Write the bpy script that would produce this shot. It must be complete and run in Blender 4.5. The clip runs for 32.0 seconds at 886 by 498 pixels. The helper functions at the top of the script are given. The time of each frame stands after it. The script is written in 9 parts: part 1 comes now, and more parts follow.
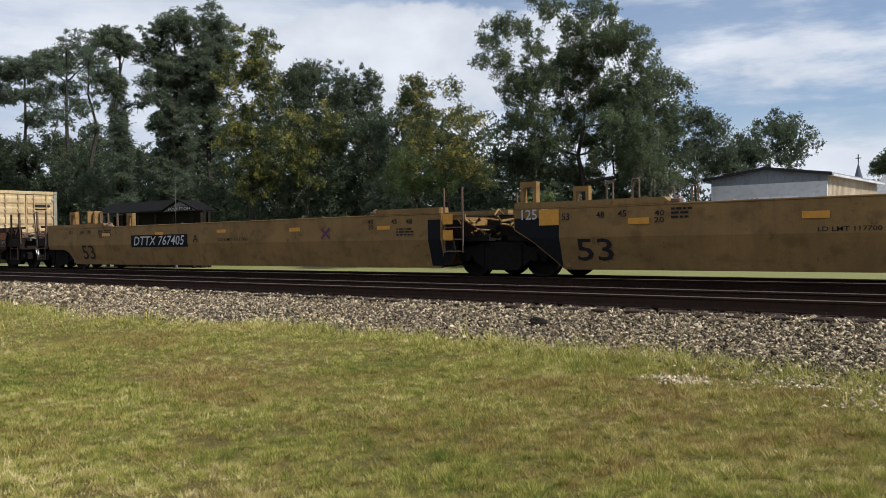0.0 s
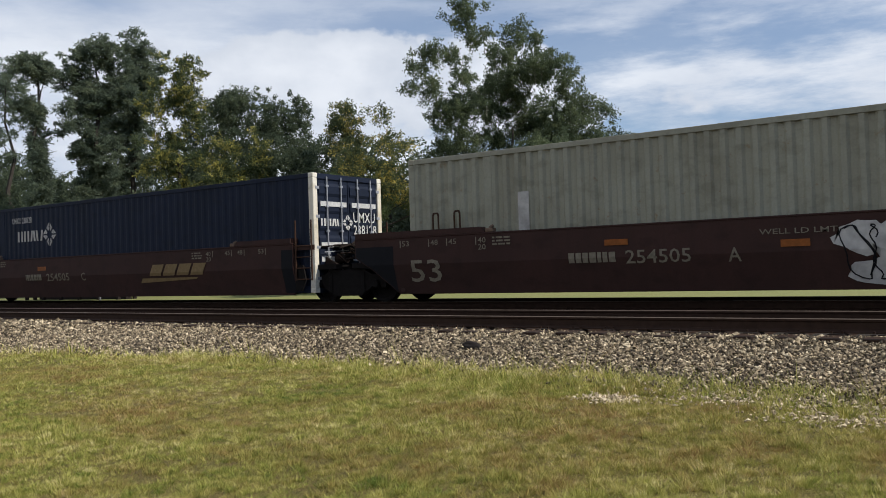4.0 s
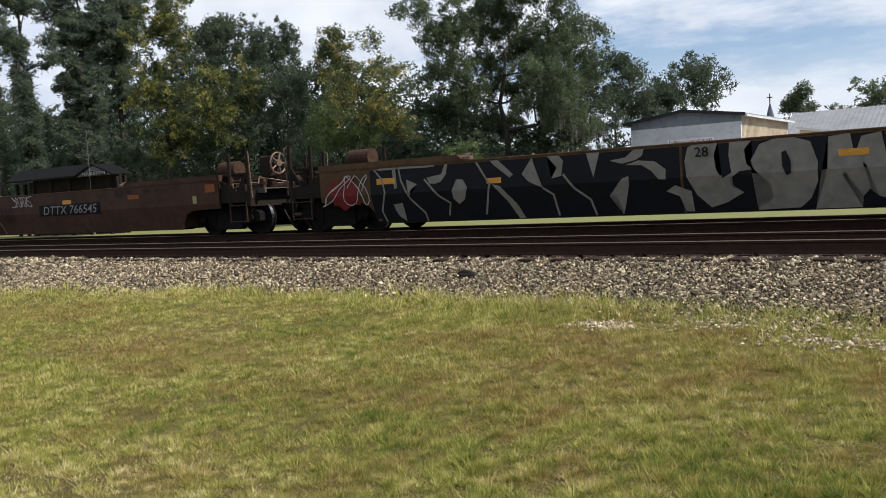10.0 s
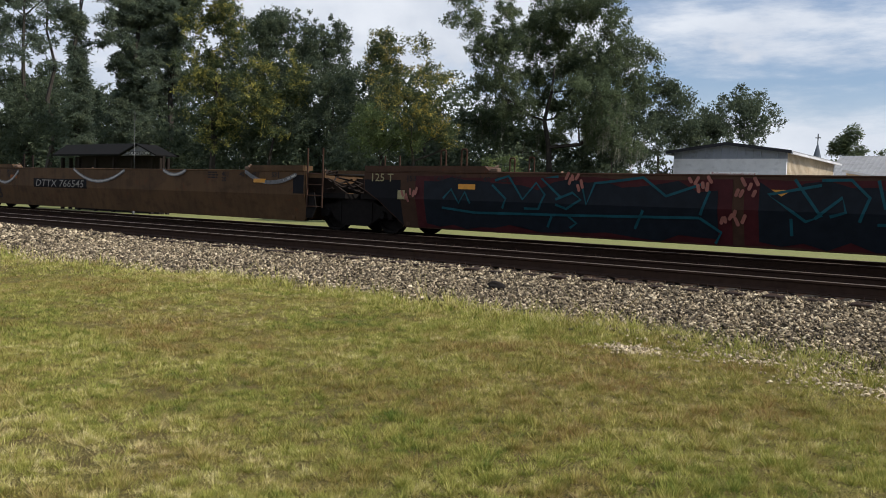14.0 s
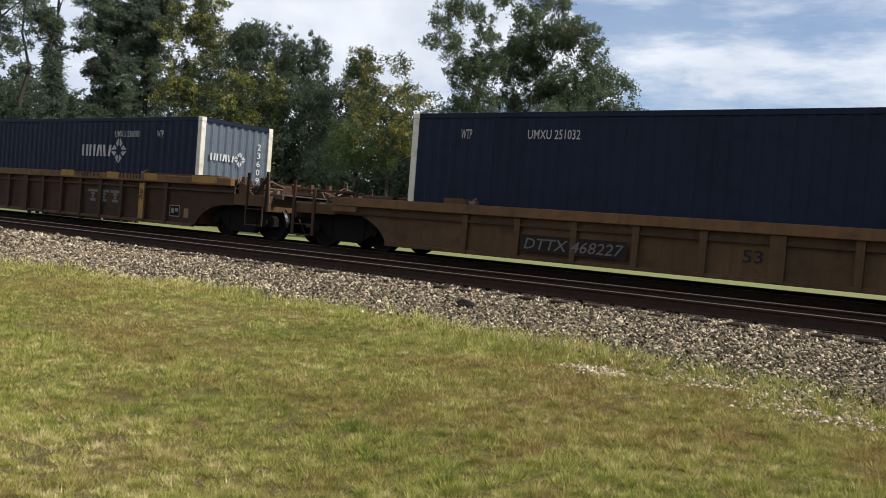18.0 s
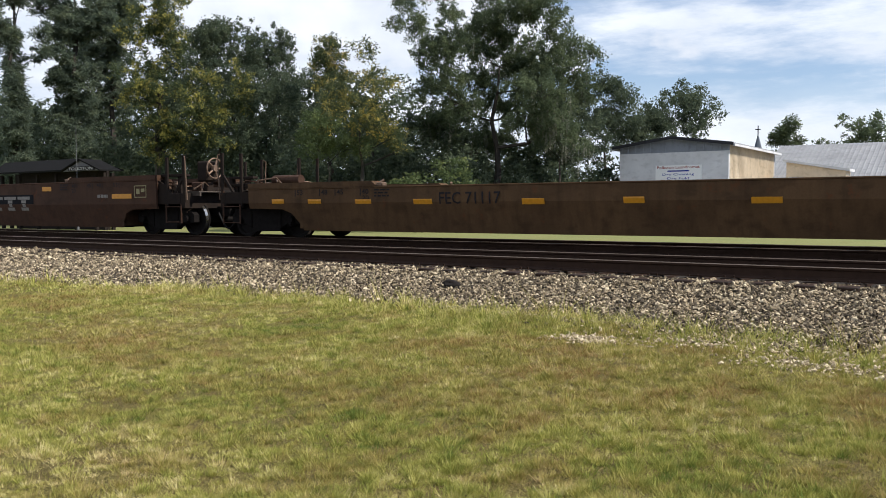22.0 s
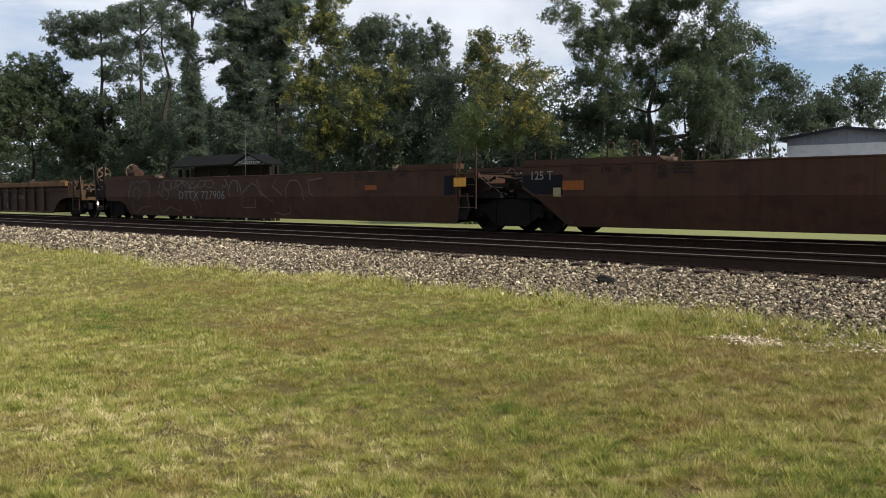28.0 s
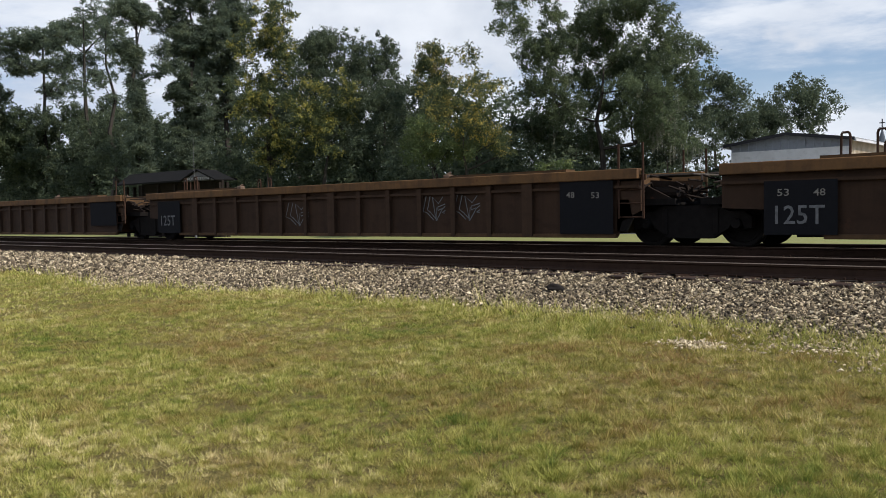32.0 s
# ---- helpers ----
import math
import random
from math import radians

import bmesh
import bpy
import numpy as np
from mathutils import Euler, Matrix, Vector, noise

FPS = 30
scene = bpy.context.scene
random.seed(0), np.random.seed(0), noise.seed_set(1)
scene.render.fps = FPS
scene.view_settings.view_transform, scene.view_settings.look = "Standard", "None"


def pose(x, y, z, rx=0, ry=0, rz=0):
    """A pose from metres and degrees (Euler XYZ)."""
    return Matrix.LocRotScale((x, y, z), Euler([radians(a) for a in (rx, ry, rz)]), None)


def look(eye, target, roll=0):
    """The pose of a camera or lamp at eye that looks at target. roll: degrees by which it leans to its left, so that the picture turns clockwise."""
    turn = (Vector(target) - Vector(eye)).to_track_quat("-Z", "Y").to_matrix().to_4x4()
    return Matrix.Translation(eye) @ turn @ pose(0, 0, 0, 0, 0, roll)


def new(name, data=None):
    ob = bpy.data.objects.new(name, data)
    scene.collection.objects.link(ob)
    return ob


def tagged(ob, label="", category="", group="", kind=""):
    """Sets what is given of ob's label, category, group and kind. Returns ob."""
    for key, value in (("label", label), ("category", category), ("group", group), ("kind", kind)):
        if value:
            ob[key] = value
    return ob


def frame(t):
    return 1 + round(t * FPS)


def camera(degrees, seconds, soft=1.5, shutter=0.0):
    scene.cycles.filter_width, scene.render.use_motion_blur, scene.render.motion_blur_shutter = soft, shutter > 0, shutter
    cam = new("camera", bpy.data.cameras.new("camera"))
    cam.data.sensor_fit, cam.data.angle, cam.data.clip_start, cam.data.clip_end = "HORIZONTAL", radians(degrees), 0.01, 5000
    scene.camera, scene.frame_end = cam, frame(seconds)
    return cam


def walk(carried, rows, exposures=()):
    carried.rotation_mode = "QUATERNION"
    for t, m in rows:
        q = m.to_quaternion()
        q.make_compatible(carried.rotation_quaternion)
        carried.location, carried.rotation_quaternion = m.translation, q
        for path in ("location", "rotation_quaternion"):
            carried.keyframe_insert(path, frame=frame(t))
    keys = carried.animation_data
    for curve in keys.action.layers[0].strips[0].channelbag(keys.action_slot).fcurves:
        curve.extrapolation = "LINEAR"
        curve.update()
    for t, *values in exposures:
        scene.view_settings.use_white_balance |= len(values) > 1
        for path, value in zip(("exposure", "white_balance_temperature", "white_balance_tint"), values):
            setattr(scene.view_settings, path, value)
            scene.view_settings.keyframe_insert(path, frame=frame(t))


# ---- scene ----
SECONDS = 32.0
cam = camera(54.97, SECONDS, soft=0.9)
PATH = [
    (0.0, pose(-0.004, 0.022, 1.501, 89.50, 0.83, 39.32)),
    (0.5, pose(-0.008, 0.004, 1.501, 89.11, 0.88, 37.64)),
    (1.0, pose(0.005, 0.010, 1.497, 89.47, 1.60, 37.41)),
    (1.5, pose(-0.017, -0.001, 1.503, 90.54, 2.04, 38.28)),
    (2.0, pose(-0.020, -0.012, 1.515, 90.78, 2.04, 38.05)),
    (2.5, pose(-0.006, -0.022, 1.515, 90.59, 2.64, 36.64)),
    (3.0, pose(0.014, -0.011, 1.513, 90.60, 2.68, 35.52)),
    (3.5, pose(0.022, -0.010, 1.495, 90.93, 2.32, 35.14)),
    (5.5, pose(0.009, -0.037, 1.496, 91.17, 0.47, 34.04)),
    (6.0, pose(0.006, -0.027, 1.514, 90.87, -0.39, 36.23)),
    (6.5, pose(0.039, 0.007, 1.521, 88.32, 1.75, 39.82)),
    (7.0, pose(0.020, 0.017, 1.524, 87.55, 1.80, 42.05)),
    (7.5, pose(-0.036, 0.002, 1.538, 88.21, 0.38, 42.28)),
    (8.0, pose(-0.051, -0.002, 1.538, 88.41, 0.43, 40.94)),
    (8.5, pose(-0.013, 0.018, 1.545, 87.44, 1.37, 38.65)),
    (9.0, pose(-0.012, 0.026, 1.538, 86.27, 1.41, 37.41)),
    (9.5, pose(-0.013, 0.036, 1.532, 85.43, 2.35, 35.90)),
    (10.0, pose(-0.000, 0.046, 1.548, 86.10, 3.21, 34.36)),
    (10.5, pose(0.016, 0.055, 1.551, 87.71, 1.21, 34.00)),
    (11.0, pose(0.030, 0.064, 1.549, 88.34, 0.32, 34.00)),
    (11.5, pose(0.031, 0.060, 1.544, 87.55, 0.93, 34.69)),
    (12.0, pose(0.018, 0.055, 1.536, 87.01, 0.02, 34.54)),
    (12.5, pose(0.014, 0.050, 1.529, 86.51, -0.75, 34.55)),
    (13.0, pose(-0.001, 0.033, 1.527, 86.24, -1.28, 35.40)),
    (13.5, pose(-0.005, 0.035, 1.527, 86.67, -1.60, 36.08)),
    (14.0, pose(-0.016, 0.034, 1.523, 86.77, -2.01, 36.79)),
    (14.5, pose(-0.018, 0.029, 1.524, 86.37, -2.18, 37.47)),
    (16.5, pose(0.007, 0.020, 1.476, 87.76, -2.49, 34.89)),
    (17.0, pose(0.005, 0.043, 1.461, 88.02, -3.29, 33.24)),
    (17.5, pose(0.001, 0.038, 1.462, 87.94, -4.47, 33.39)),
    (18.0, pose(0.003, 0.017, 1.465, 88.30, -4.38, 34.93)),
    (18.5, pose(-0.008, -0.014, 1.472, 88.95, -2.67, 35.61)),
    (19.0, pose(0.012, -0.013, 1.480, 89.44, -2.07, 34.68)),
    (19.5, pose(0.013, -0.012, 1.484, 89.36, -1.87, 34.47)),
    (20.0, pose(0.008, -0.006, 1.473, 87.99, -1.62, 34.38)),
    (20.5, pose(0.007, -0.012, 1.469, 87.31, -1.64, 33.71)),
    (21.0, pose(0.018, -0.008, 1.469, 87.35, -1.17, 33.08)),
    (21.5, pose(0.014, -0.020, 1.466, 87.07, -0.74, 33.40)),
    (22.0, pose(0.010, -0.018, 1.472, 87.08, 0.26, 33.50)),
    (22.5, pose(0.015, -0.015, 1.488, 87.73, 1.08, 33.27)),
    (23.0, pose(0.004, -0.019, 1.492, 88.70, 1.14, 34.30)),
    (23.5, pose(0.008, -0.021, 1.506, 89.60, 1.75, 35.58)),
    (24.0, pose(0.002, -0.027, 1.499, 90.01, 1.42, 36.44)),
    (24.5, pose(-0.009, -0.031, 1.496, 89.57, 0.94, 36.73)),
    (25.0, pose(-0.019, -0.042, 1.487, 89.08, 0.05, 37.08)),
    (25.5, pose(-0.035, -0.060, 1.485, 88.61, 0.28, 39.98)),
    (26.0, pose(-0.067, -0.077, 1.474, 88.13, 0.59, 44.19)),
    (26.5, pose(-0.074, -0.084, 1.457, 86.77, 1.44, 45.48)),
    (28.5, pose(-0.005, -0.024, 1.489, 86.64, -0.28, 43.33)),
    (29.0, pose(-0.013, -0.030, 1.464, 85.92, -0.82, 44.60)),
    (29.5, pose(-0.021, -0.032, 1.467, 85.72, -0.76, 45.84)),
    (30.0, pose(-0.009, -0.033, 1.470, 85.95, 0.29, 44.82)),
    (30.5, pose(0.022, -0.017, 1.486, 86.12, 1.01, 41.78)),
    (31.0, pose(0.040, 0.003, 1.486, 86.49, 1.24, 39.72)),
    (31.5, pose(0.042, 0.017, 1.485, 87.58, 0.93, 39.68)),
    (32.0, pose(0.026, 0.016, 1.480, 87.41, 1.16, 40.53)),
]
EXPOSURES = [(0.0, -0.11), (1.0, -0.09), (2.0, -0.16), (3.0, -0.14), (6.0, 0.09), (7.0, 0.21), (8.0, 0.14), (9.0, 0.12), (10.0, 0.07), (11.0, 0.00), (12.0, -0.06), (13.0, -0.06), (14.0, -0.11), (17.0, -0.08), (18.0, 0.04), (19.0, -0.01), (20.0, 0.01), (21.0, 0.27), (22.0, 0.22), (23.0, 0.15), (24.0, -0.10), (25.0, 0.00), (26.0, -0.18), (29.0, 0.10), (30.0, 0.12), (31.0, 0.29), (32.0, -0.03)]
walk(cam, PATH, [(t, stops, 6330, 10) for t, stops in EXPOSURES])

# ---------------------------------------------------------------- light
SUN_EL, SUN_AZ = 44.0, 15.0     # azimuth from the track's +x towards +y
sun_data = bpy.data.lights.new("sun", "SUN")
sun_data.energy, sun_data.angle, sun_data.color = 5.0, radians(0.6), (1.0, 0.93, 0.83)
sun = new("sun", sun_data)
sun.matrix_world = look((60 * math.cos(radians(SUN_AZ)), 60 * math.sin(radians(SUN_AZ)), 60 * math.tan(radians(SUN_EL))), (0, 0, 0))

world = bpy.data.worlds.new("sky")
scene.world = world
world.use_nodes = True
wn, wl = world.node_tree.nodes, world.node_tree.links
bg = wn["Background"]
sky = wn.new("ShaderNodeTexSky")
sky.sky_type, sky.sun_disc = "NISHITA", False
sky.sun_elevation, sky.sun_rotation = radians(SUN_EL), radians(90 - SUN_AZ)
sky.air_density, sky.dust_density, sky.ozone_density = 1.0, 0.4, 5.0
co = wn.new("ShaderNodeTexCoord")
sep = wn.new("ShaderNodeSeparateXYZ")
wl.new(co.outputs["Generated"], sep.inputs[0])


def wmath(op, a, b=0.0, c=0.0):
    nd = wn.new("ShaderNodeMath")
    nd.operation = op
    for i, v in enumerate((a, b, c)):
        if isinstance(v, (int, float)):
            nd.inputs[i].default_value = v
        else:
            wl.new(v, nd.inputs[i])
    return nd.outputs[0]


def wstep(v, lo, hi, top=1.0):
    nd = wn.new("ShaderNodeMapRange")
    nd.interpolation_type = "SMOOTHSTEP"
    nd.inputs[1].default_value, nd.inputs[2].default_value, nd.inputs[4].default_value = lo, hi, top
    wl.new(v, nd.inputs[0])
    return nd.outputs[0]


def wnoise(scale, detail, rough, stretch, turn=0.0):
    mp = wn.new("ShaderNodeMapping")
    mp.inputs["Scale"].default_value, mp.inputs["Rotation"].default_value = stretch, (0, radians(turn), 0)
    wl.new(flatdir.outputs[0], mp.inputs[0])
    nd = wn.new("ShaderNodeTexNoise")
    nd.inputs["Scale"].default_value, nd.inputs["Detail"].default_value, nd.inputs["Roughness"].default_value = scale, detail, rough
    wl.new(mp.outputs[0], nd.inputs["Vector"])
    return nd.outputs["Fac"]


def wmix(fac, a, b):
    nd = wn.new("ShaderNodeMix")
    nd.data_type = "RGBA"
    wl.new(fac, nd.inputs[0])
    for sock, v in ((nd.inputs[6], a), (nd.inputs[7], b)):
        if isinstance(v, tuple):
            sock.default_value = (*v, 1)
        else:
            wl.new(v, sock)
    return nd.outputs[2]


# the sky in directions: along the wood, away over it, and up
FACE = radians(37.4)
along = wmath("MULTIPLY_ADD", sep.outputs[0], math.cos(FACE), wmath("MULTIPLY", sep.outputs[1], math.sin(FACE)))
away = wmath("MULTIPLY_ADD", sep.outputs[0], -math.sin(FACE), wmath("MULTIPLY", sep.outputs[1], math.cos(FACE)))
up = sep.outputs[2]
flatdir = wn.new("ShaderNodeCombineXYZ")
for i, v in enumerate((along, away, up)):
    wl.new(v, flatdir.inputs[i])
ahead = wstep(away, 0.2, 0.6)
# thin veil, thicker towards the west end of the line and the horizon
veil_n = wnoise(2.2, 7.0, 0.55, (1.0, 1.0, 2.6))
veil = wmath("ADD", wstep(along, 0.15, -0.30, 0.85), wstep(up, 0.20, 0.03, 0.85))
veil = wmath("MAXIMUM", wmath("MULTIPLY", wmath("MINIMUM", veil, 0.95), wstep(veil_n, 0.12, 0.52)), wmath("MULTIPLY", ahead, 0.26))
tone_n = wnoise(4.5, 6.0, 0.6, (1.0, 1.0, 2.5))
veil_col = wmix(wstep(tone_n, 0.32, 0.70), (5.2, 5.8, 6.95), (6.9, 7.3, 8.0))
skycol = wmix(veil, sky.outputs[0], veil_col)
# streaks of fair-weather cloud over the roofs and overhead
streak_n = wnoise(3.2, 9.0, 0.60, (0.8, 1.0, 3.6), 9.0)
streak = wmath("MULTIPLY", wstep(streak_n, 0.42, 0.60, 0.92), wstep(up, 0.36, 0.20))
high = wnoise(1.6, 8.0, 0.58, (1.0, 1.0, 1.6))
streak = wmath("MAXIMUM", streak, wmath("MULTIPLY", wstep(high, 0.47, 0.64, 0.85), wstep(up, 0.26, 0.42)))
skycol = wmix(streak, skycol, wmix(wstep(tone_n, 0.3, 0.7), (6.5, 6.9, 7.6), (8.0, 8.3, 8.8)))
# the bright heaped bank above the wood
heap_n = wnoise(6.5, 9.0, 0.50, (1.0, 1.0, 1.5))
dx = wmath("DIVIDE", wmath("ADD", along, 0.06), 0.31)
dz = wmath("DIVIDE", wmath("MULTIPLY_ADD", along, 0.06, wmath("ADD", up, -0.200)), 0.058)
inside = wmath("SUBTRACT", 1.0, wmath("ADD", wmath("MULTIPLY", dx, dx), wmath("MULTIPLY", dz, dz)))
inside = wmath("MULTIPLY_ADD", wmath("SUBTRACT", heap_n, 0.5), 4.6, inside)
bank = wmath("MULTIPLY", wstep(inside, 0.0, 0.30, 0.95), ahead)
skycol = wmix(bank, skycol, wmix(wstep(inside, 0.1, 1.3), (6.3, 6.7, 7.4), (8.2, 8.45, 8.9)))
wl.new(skycol, bg.inputs[0])
bg.inputs[1].default_value = 0.112

# ---------------------------------------------------------------- materials
def rgba(c):
    return (c[0], c[1], c[2], 1.0)


def base_mat(name, rough=0.6, metal=0.0):
    m = bpy.data.materials.new(name)
    m.use_nodes = True
    b = m.node_tree.nodes["Principled BSDF"]
    b.inputs["Roughness"].default_value, b.inputs["Metallic"].default_value = rough, metal
    b.inputs["Specular IOR Level"].default_value = 0.5 if rough < 0.45 else 0.12
    return m, m.node_tree.nodes, m.node_tree.links, b


def noise_fac(n, l, scale, detail=6.0, lo=0.35, hi=0.65, stretch=None, rough=0.55):
    tc = n.new("ShaderNodeTexCoord")
    nz = n.new("ShaderNodeTexNoise")
    nz.inputs["Scale"].default_value, nz.inputs["Detail"].default_value, nz.inputs["Roughness"].default_value = scale, detail, rough
    if stretch:
        mp = n.new("ShaderNodeMapping")
        mp.inputs["Scale"].default_value = stretch
        l.new(tc.outputs["Object"], mp.inputs[0]); l.new(mp.outputs[0], nz.inputs["Vector"])
    else:
        l.new(tc.outputs["Object"], nz.inputs["Vector"])
    rp = n.new("ShaderNodeMapRange")
    rp.inputs[1].default_value, rp.inputs[2].default_value = lo, hi
    l.new(nz.outputs["Fac"], rp.inputs[0])
    return rp.outputs[0]


def mix_col(n, l, fac, a, b):
    mx = n.new("ShaderNodeMix")
    mx.data_type = "RGBA"
    if isinstance(fac, float):
        mx.inputs[0].default_value = fac
    else:
        l.new(fac, mx.inputs[0])
    for sock, v in ((mx.inputs[6], a), (mx.inputs[7], b)):
        if isinstance(v, tuple):
            sock.default_value = rgba(v)
        else:
            l.new(v, sock)
    return mx.outputs[2]


def add_bump(n, l, b, height, strength=0.3, dist=0.01):
    bp = n.new("ShaderNodeBump")
    bp.inputs["Strength"].default_value, bp.inputs["Distance"].default_value = strength, dist
    l.new(height, bp.inputs["Height"]); l.new(bp.outputs[0], b.inputs["Normal"])


def paint(name, col, dirt, streak=0.6, rust=None, rough=0.7):
    """Weathered steel paint: broad stains, rain streaks, fine grain, rust specks."""
    m, n, l, b = base_mat(name, rough)
    broad = noise_fac(n, l, 0.7, 5, 0.38, 0.72)
    runs = noise_fac(n, l, 1.0, 6, 0.45, 0.75, (7.0, 7.0, 0.45))
    fine = noise_fac(n, l, 26.0, 4, 0.3, 0.8)
    c = mix_col(n, l, broad, tuple(1.12 * a for a in col), tuple(0.45 * a + 0.55 * d for a, d in zip(col, dirt)))
    blot = noise_fac(n, l, 2.2, 7, 0.52, 0.66, (1.0, 1.0, 1.6))
    sb = n.new("ShaderNodeMath"); sb.operation = "MULTIPLY"; sb.inputs[1].default_value = 0.45
    l.new(blot, sb.inputs[0])
    c = mix_col(n, l, sb.outputs[0], c, tuple(0.8 * d for d in dirt))
    sc = n.new("ShaderNodeMath"); sc.operation = "MULTIPLY"; sc.inputs[1].default_value = streak
    l.new(runs, sc.inputs[0])
    c = mix_col(n, l, sc.outputs[0], c, dirt)
    sf = n.new("ShaderNodeMath"); sf.operation = "MULTIPLY"; sf.inputs[1].default_value = 0.25
    l.new(fine, sf.inputs[0])
    c = mix_col(n, l, sf.outputs[0], c, tuple(0.6 * d for d in dirt))
    if rust:
        sp = noise_fac(n, l, 3.1, 9, 0.60, 0.70, None, 0.7)
        c = mix_col(n, l, sp, c, rust)
    l.new(c, b.inputs["Base Color"])
    add_bump(n, l, b, fine, 0.15, 0.004)
    return m


def plain(name, col, rough=0.5, metal=0.0, var=0.25, scale=9.0):
    m, n, l, b = base_mat(name, rough, metal)
    f = noise_fac(n, l, scale, 5, 0.3, 0.75)
    l.new(mix_col(n, l, f, col, tuple(v * (1 - var) for v in col)), b.inputs["Base Color"])
    add_bump(n, l, b, f, 0.1, 0.003)
    return m


M_YEL = paint("yellow_car_paint", (0.2554, 0.1556, 0.0575), (0.1277, 0.0782, 0.0359), 0.35, (0.14, 0.065, 0.028))
M_BRN = paint("faded_brown_car_paint", (0.070, 0.036, 0.0212), (0.035, 0.0195, 0.0128), 0.5, (0.094, 0.034, 0.0155))
M_TAN = paint("rusty_tan_car_paint", (0.102, 0.058, 0.0272), (0.045, 0.026, 0.0145), 0.55, (0.11, 0.044, 0.0185))
# rusty paint with the shadow on the ribbed sides darkened into it
M_SHEET = paint("shaded_rusty_side_sheet", (0.052, 0.029, 0.0170), (0.026, 0.0155, 0.0105), 0.55, (0.06, 0.03, 0.017))
M_CHORD = paint("worn_yellow_chord_paint", (0.170, 0.090, 0.036), (0.072, 0.042, 0.026), 0.6, (0.12, 0.055, 0.025))
M_OCHRE = paint("ochre_worn_side_sheet", (0.100, 0.058, 0.026), (0.052, 0.031, 0.017), 0.55, (0.06, 0.03, 0.017))
# rib paint, darkened for the same shadow as the side sheet
M_RIB = paint("shaded_rusty_rib_paint", (0.064, 0.036, 0.0205), (0.034, 0.0205, 0.0135), 0.5, (0.07, 0.034, 0.018))
M_RED = paint("oxide_red_car_paint", (0.046, 0.0225, 0.0185), (0.028, 0.0165, 0.014), 0.4, (0.045, 0.022, 0.016))
# grimy steel, darkened further so the deep shadow round the trucks is in the colour
M_UND = plain("grimy_shaded_running_gear_steel", (0.012, 0.010, 0.009), 0.9, 0.0, 0.5)
M_WHEEL = plain("shaded_wheel_steel", (0.014, 0.012, 0.011), 0.9, 0.0, 0.4)
M_TREAD = plain("polished_tread_steel", (0.5, 0.48, 0.45), 0.25, 1.0, 0.1)
M_STEEL = plain("weathered_handrail_steel", (0.20, 0.135, 0.095), 0.55, 0.3, 0.5)
M_ENDDK = paint("dark_end_platform_steel", (0.022, 0.015, 0.011), (0.012, 0.009, 0.008), 0.6, (0.065, 0.030, 0.016), 0.85)
M_RUSTY = plain("rusted_steel", (0.072, 0.039, 0.025), 0.75, 0.1, 0.5)
# pale tone carries the sunlight that falls on the end platforms
M_LIT = plain("worn_sunlit_deck_steel", (0.13, 0.105, 0.085), 0.5, 0.5, 0.3)
M_BLACK = plain("black_panel_paint", (0.011, 0.011, 0.013), 0.8, 0.0, 0.2)
M_HOSE = plain("rubber_hose", (0.012, 0.012, 0.012), 0.6)
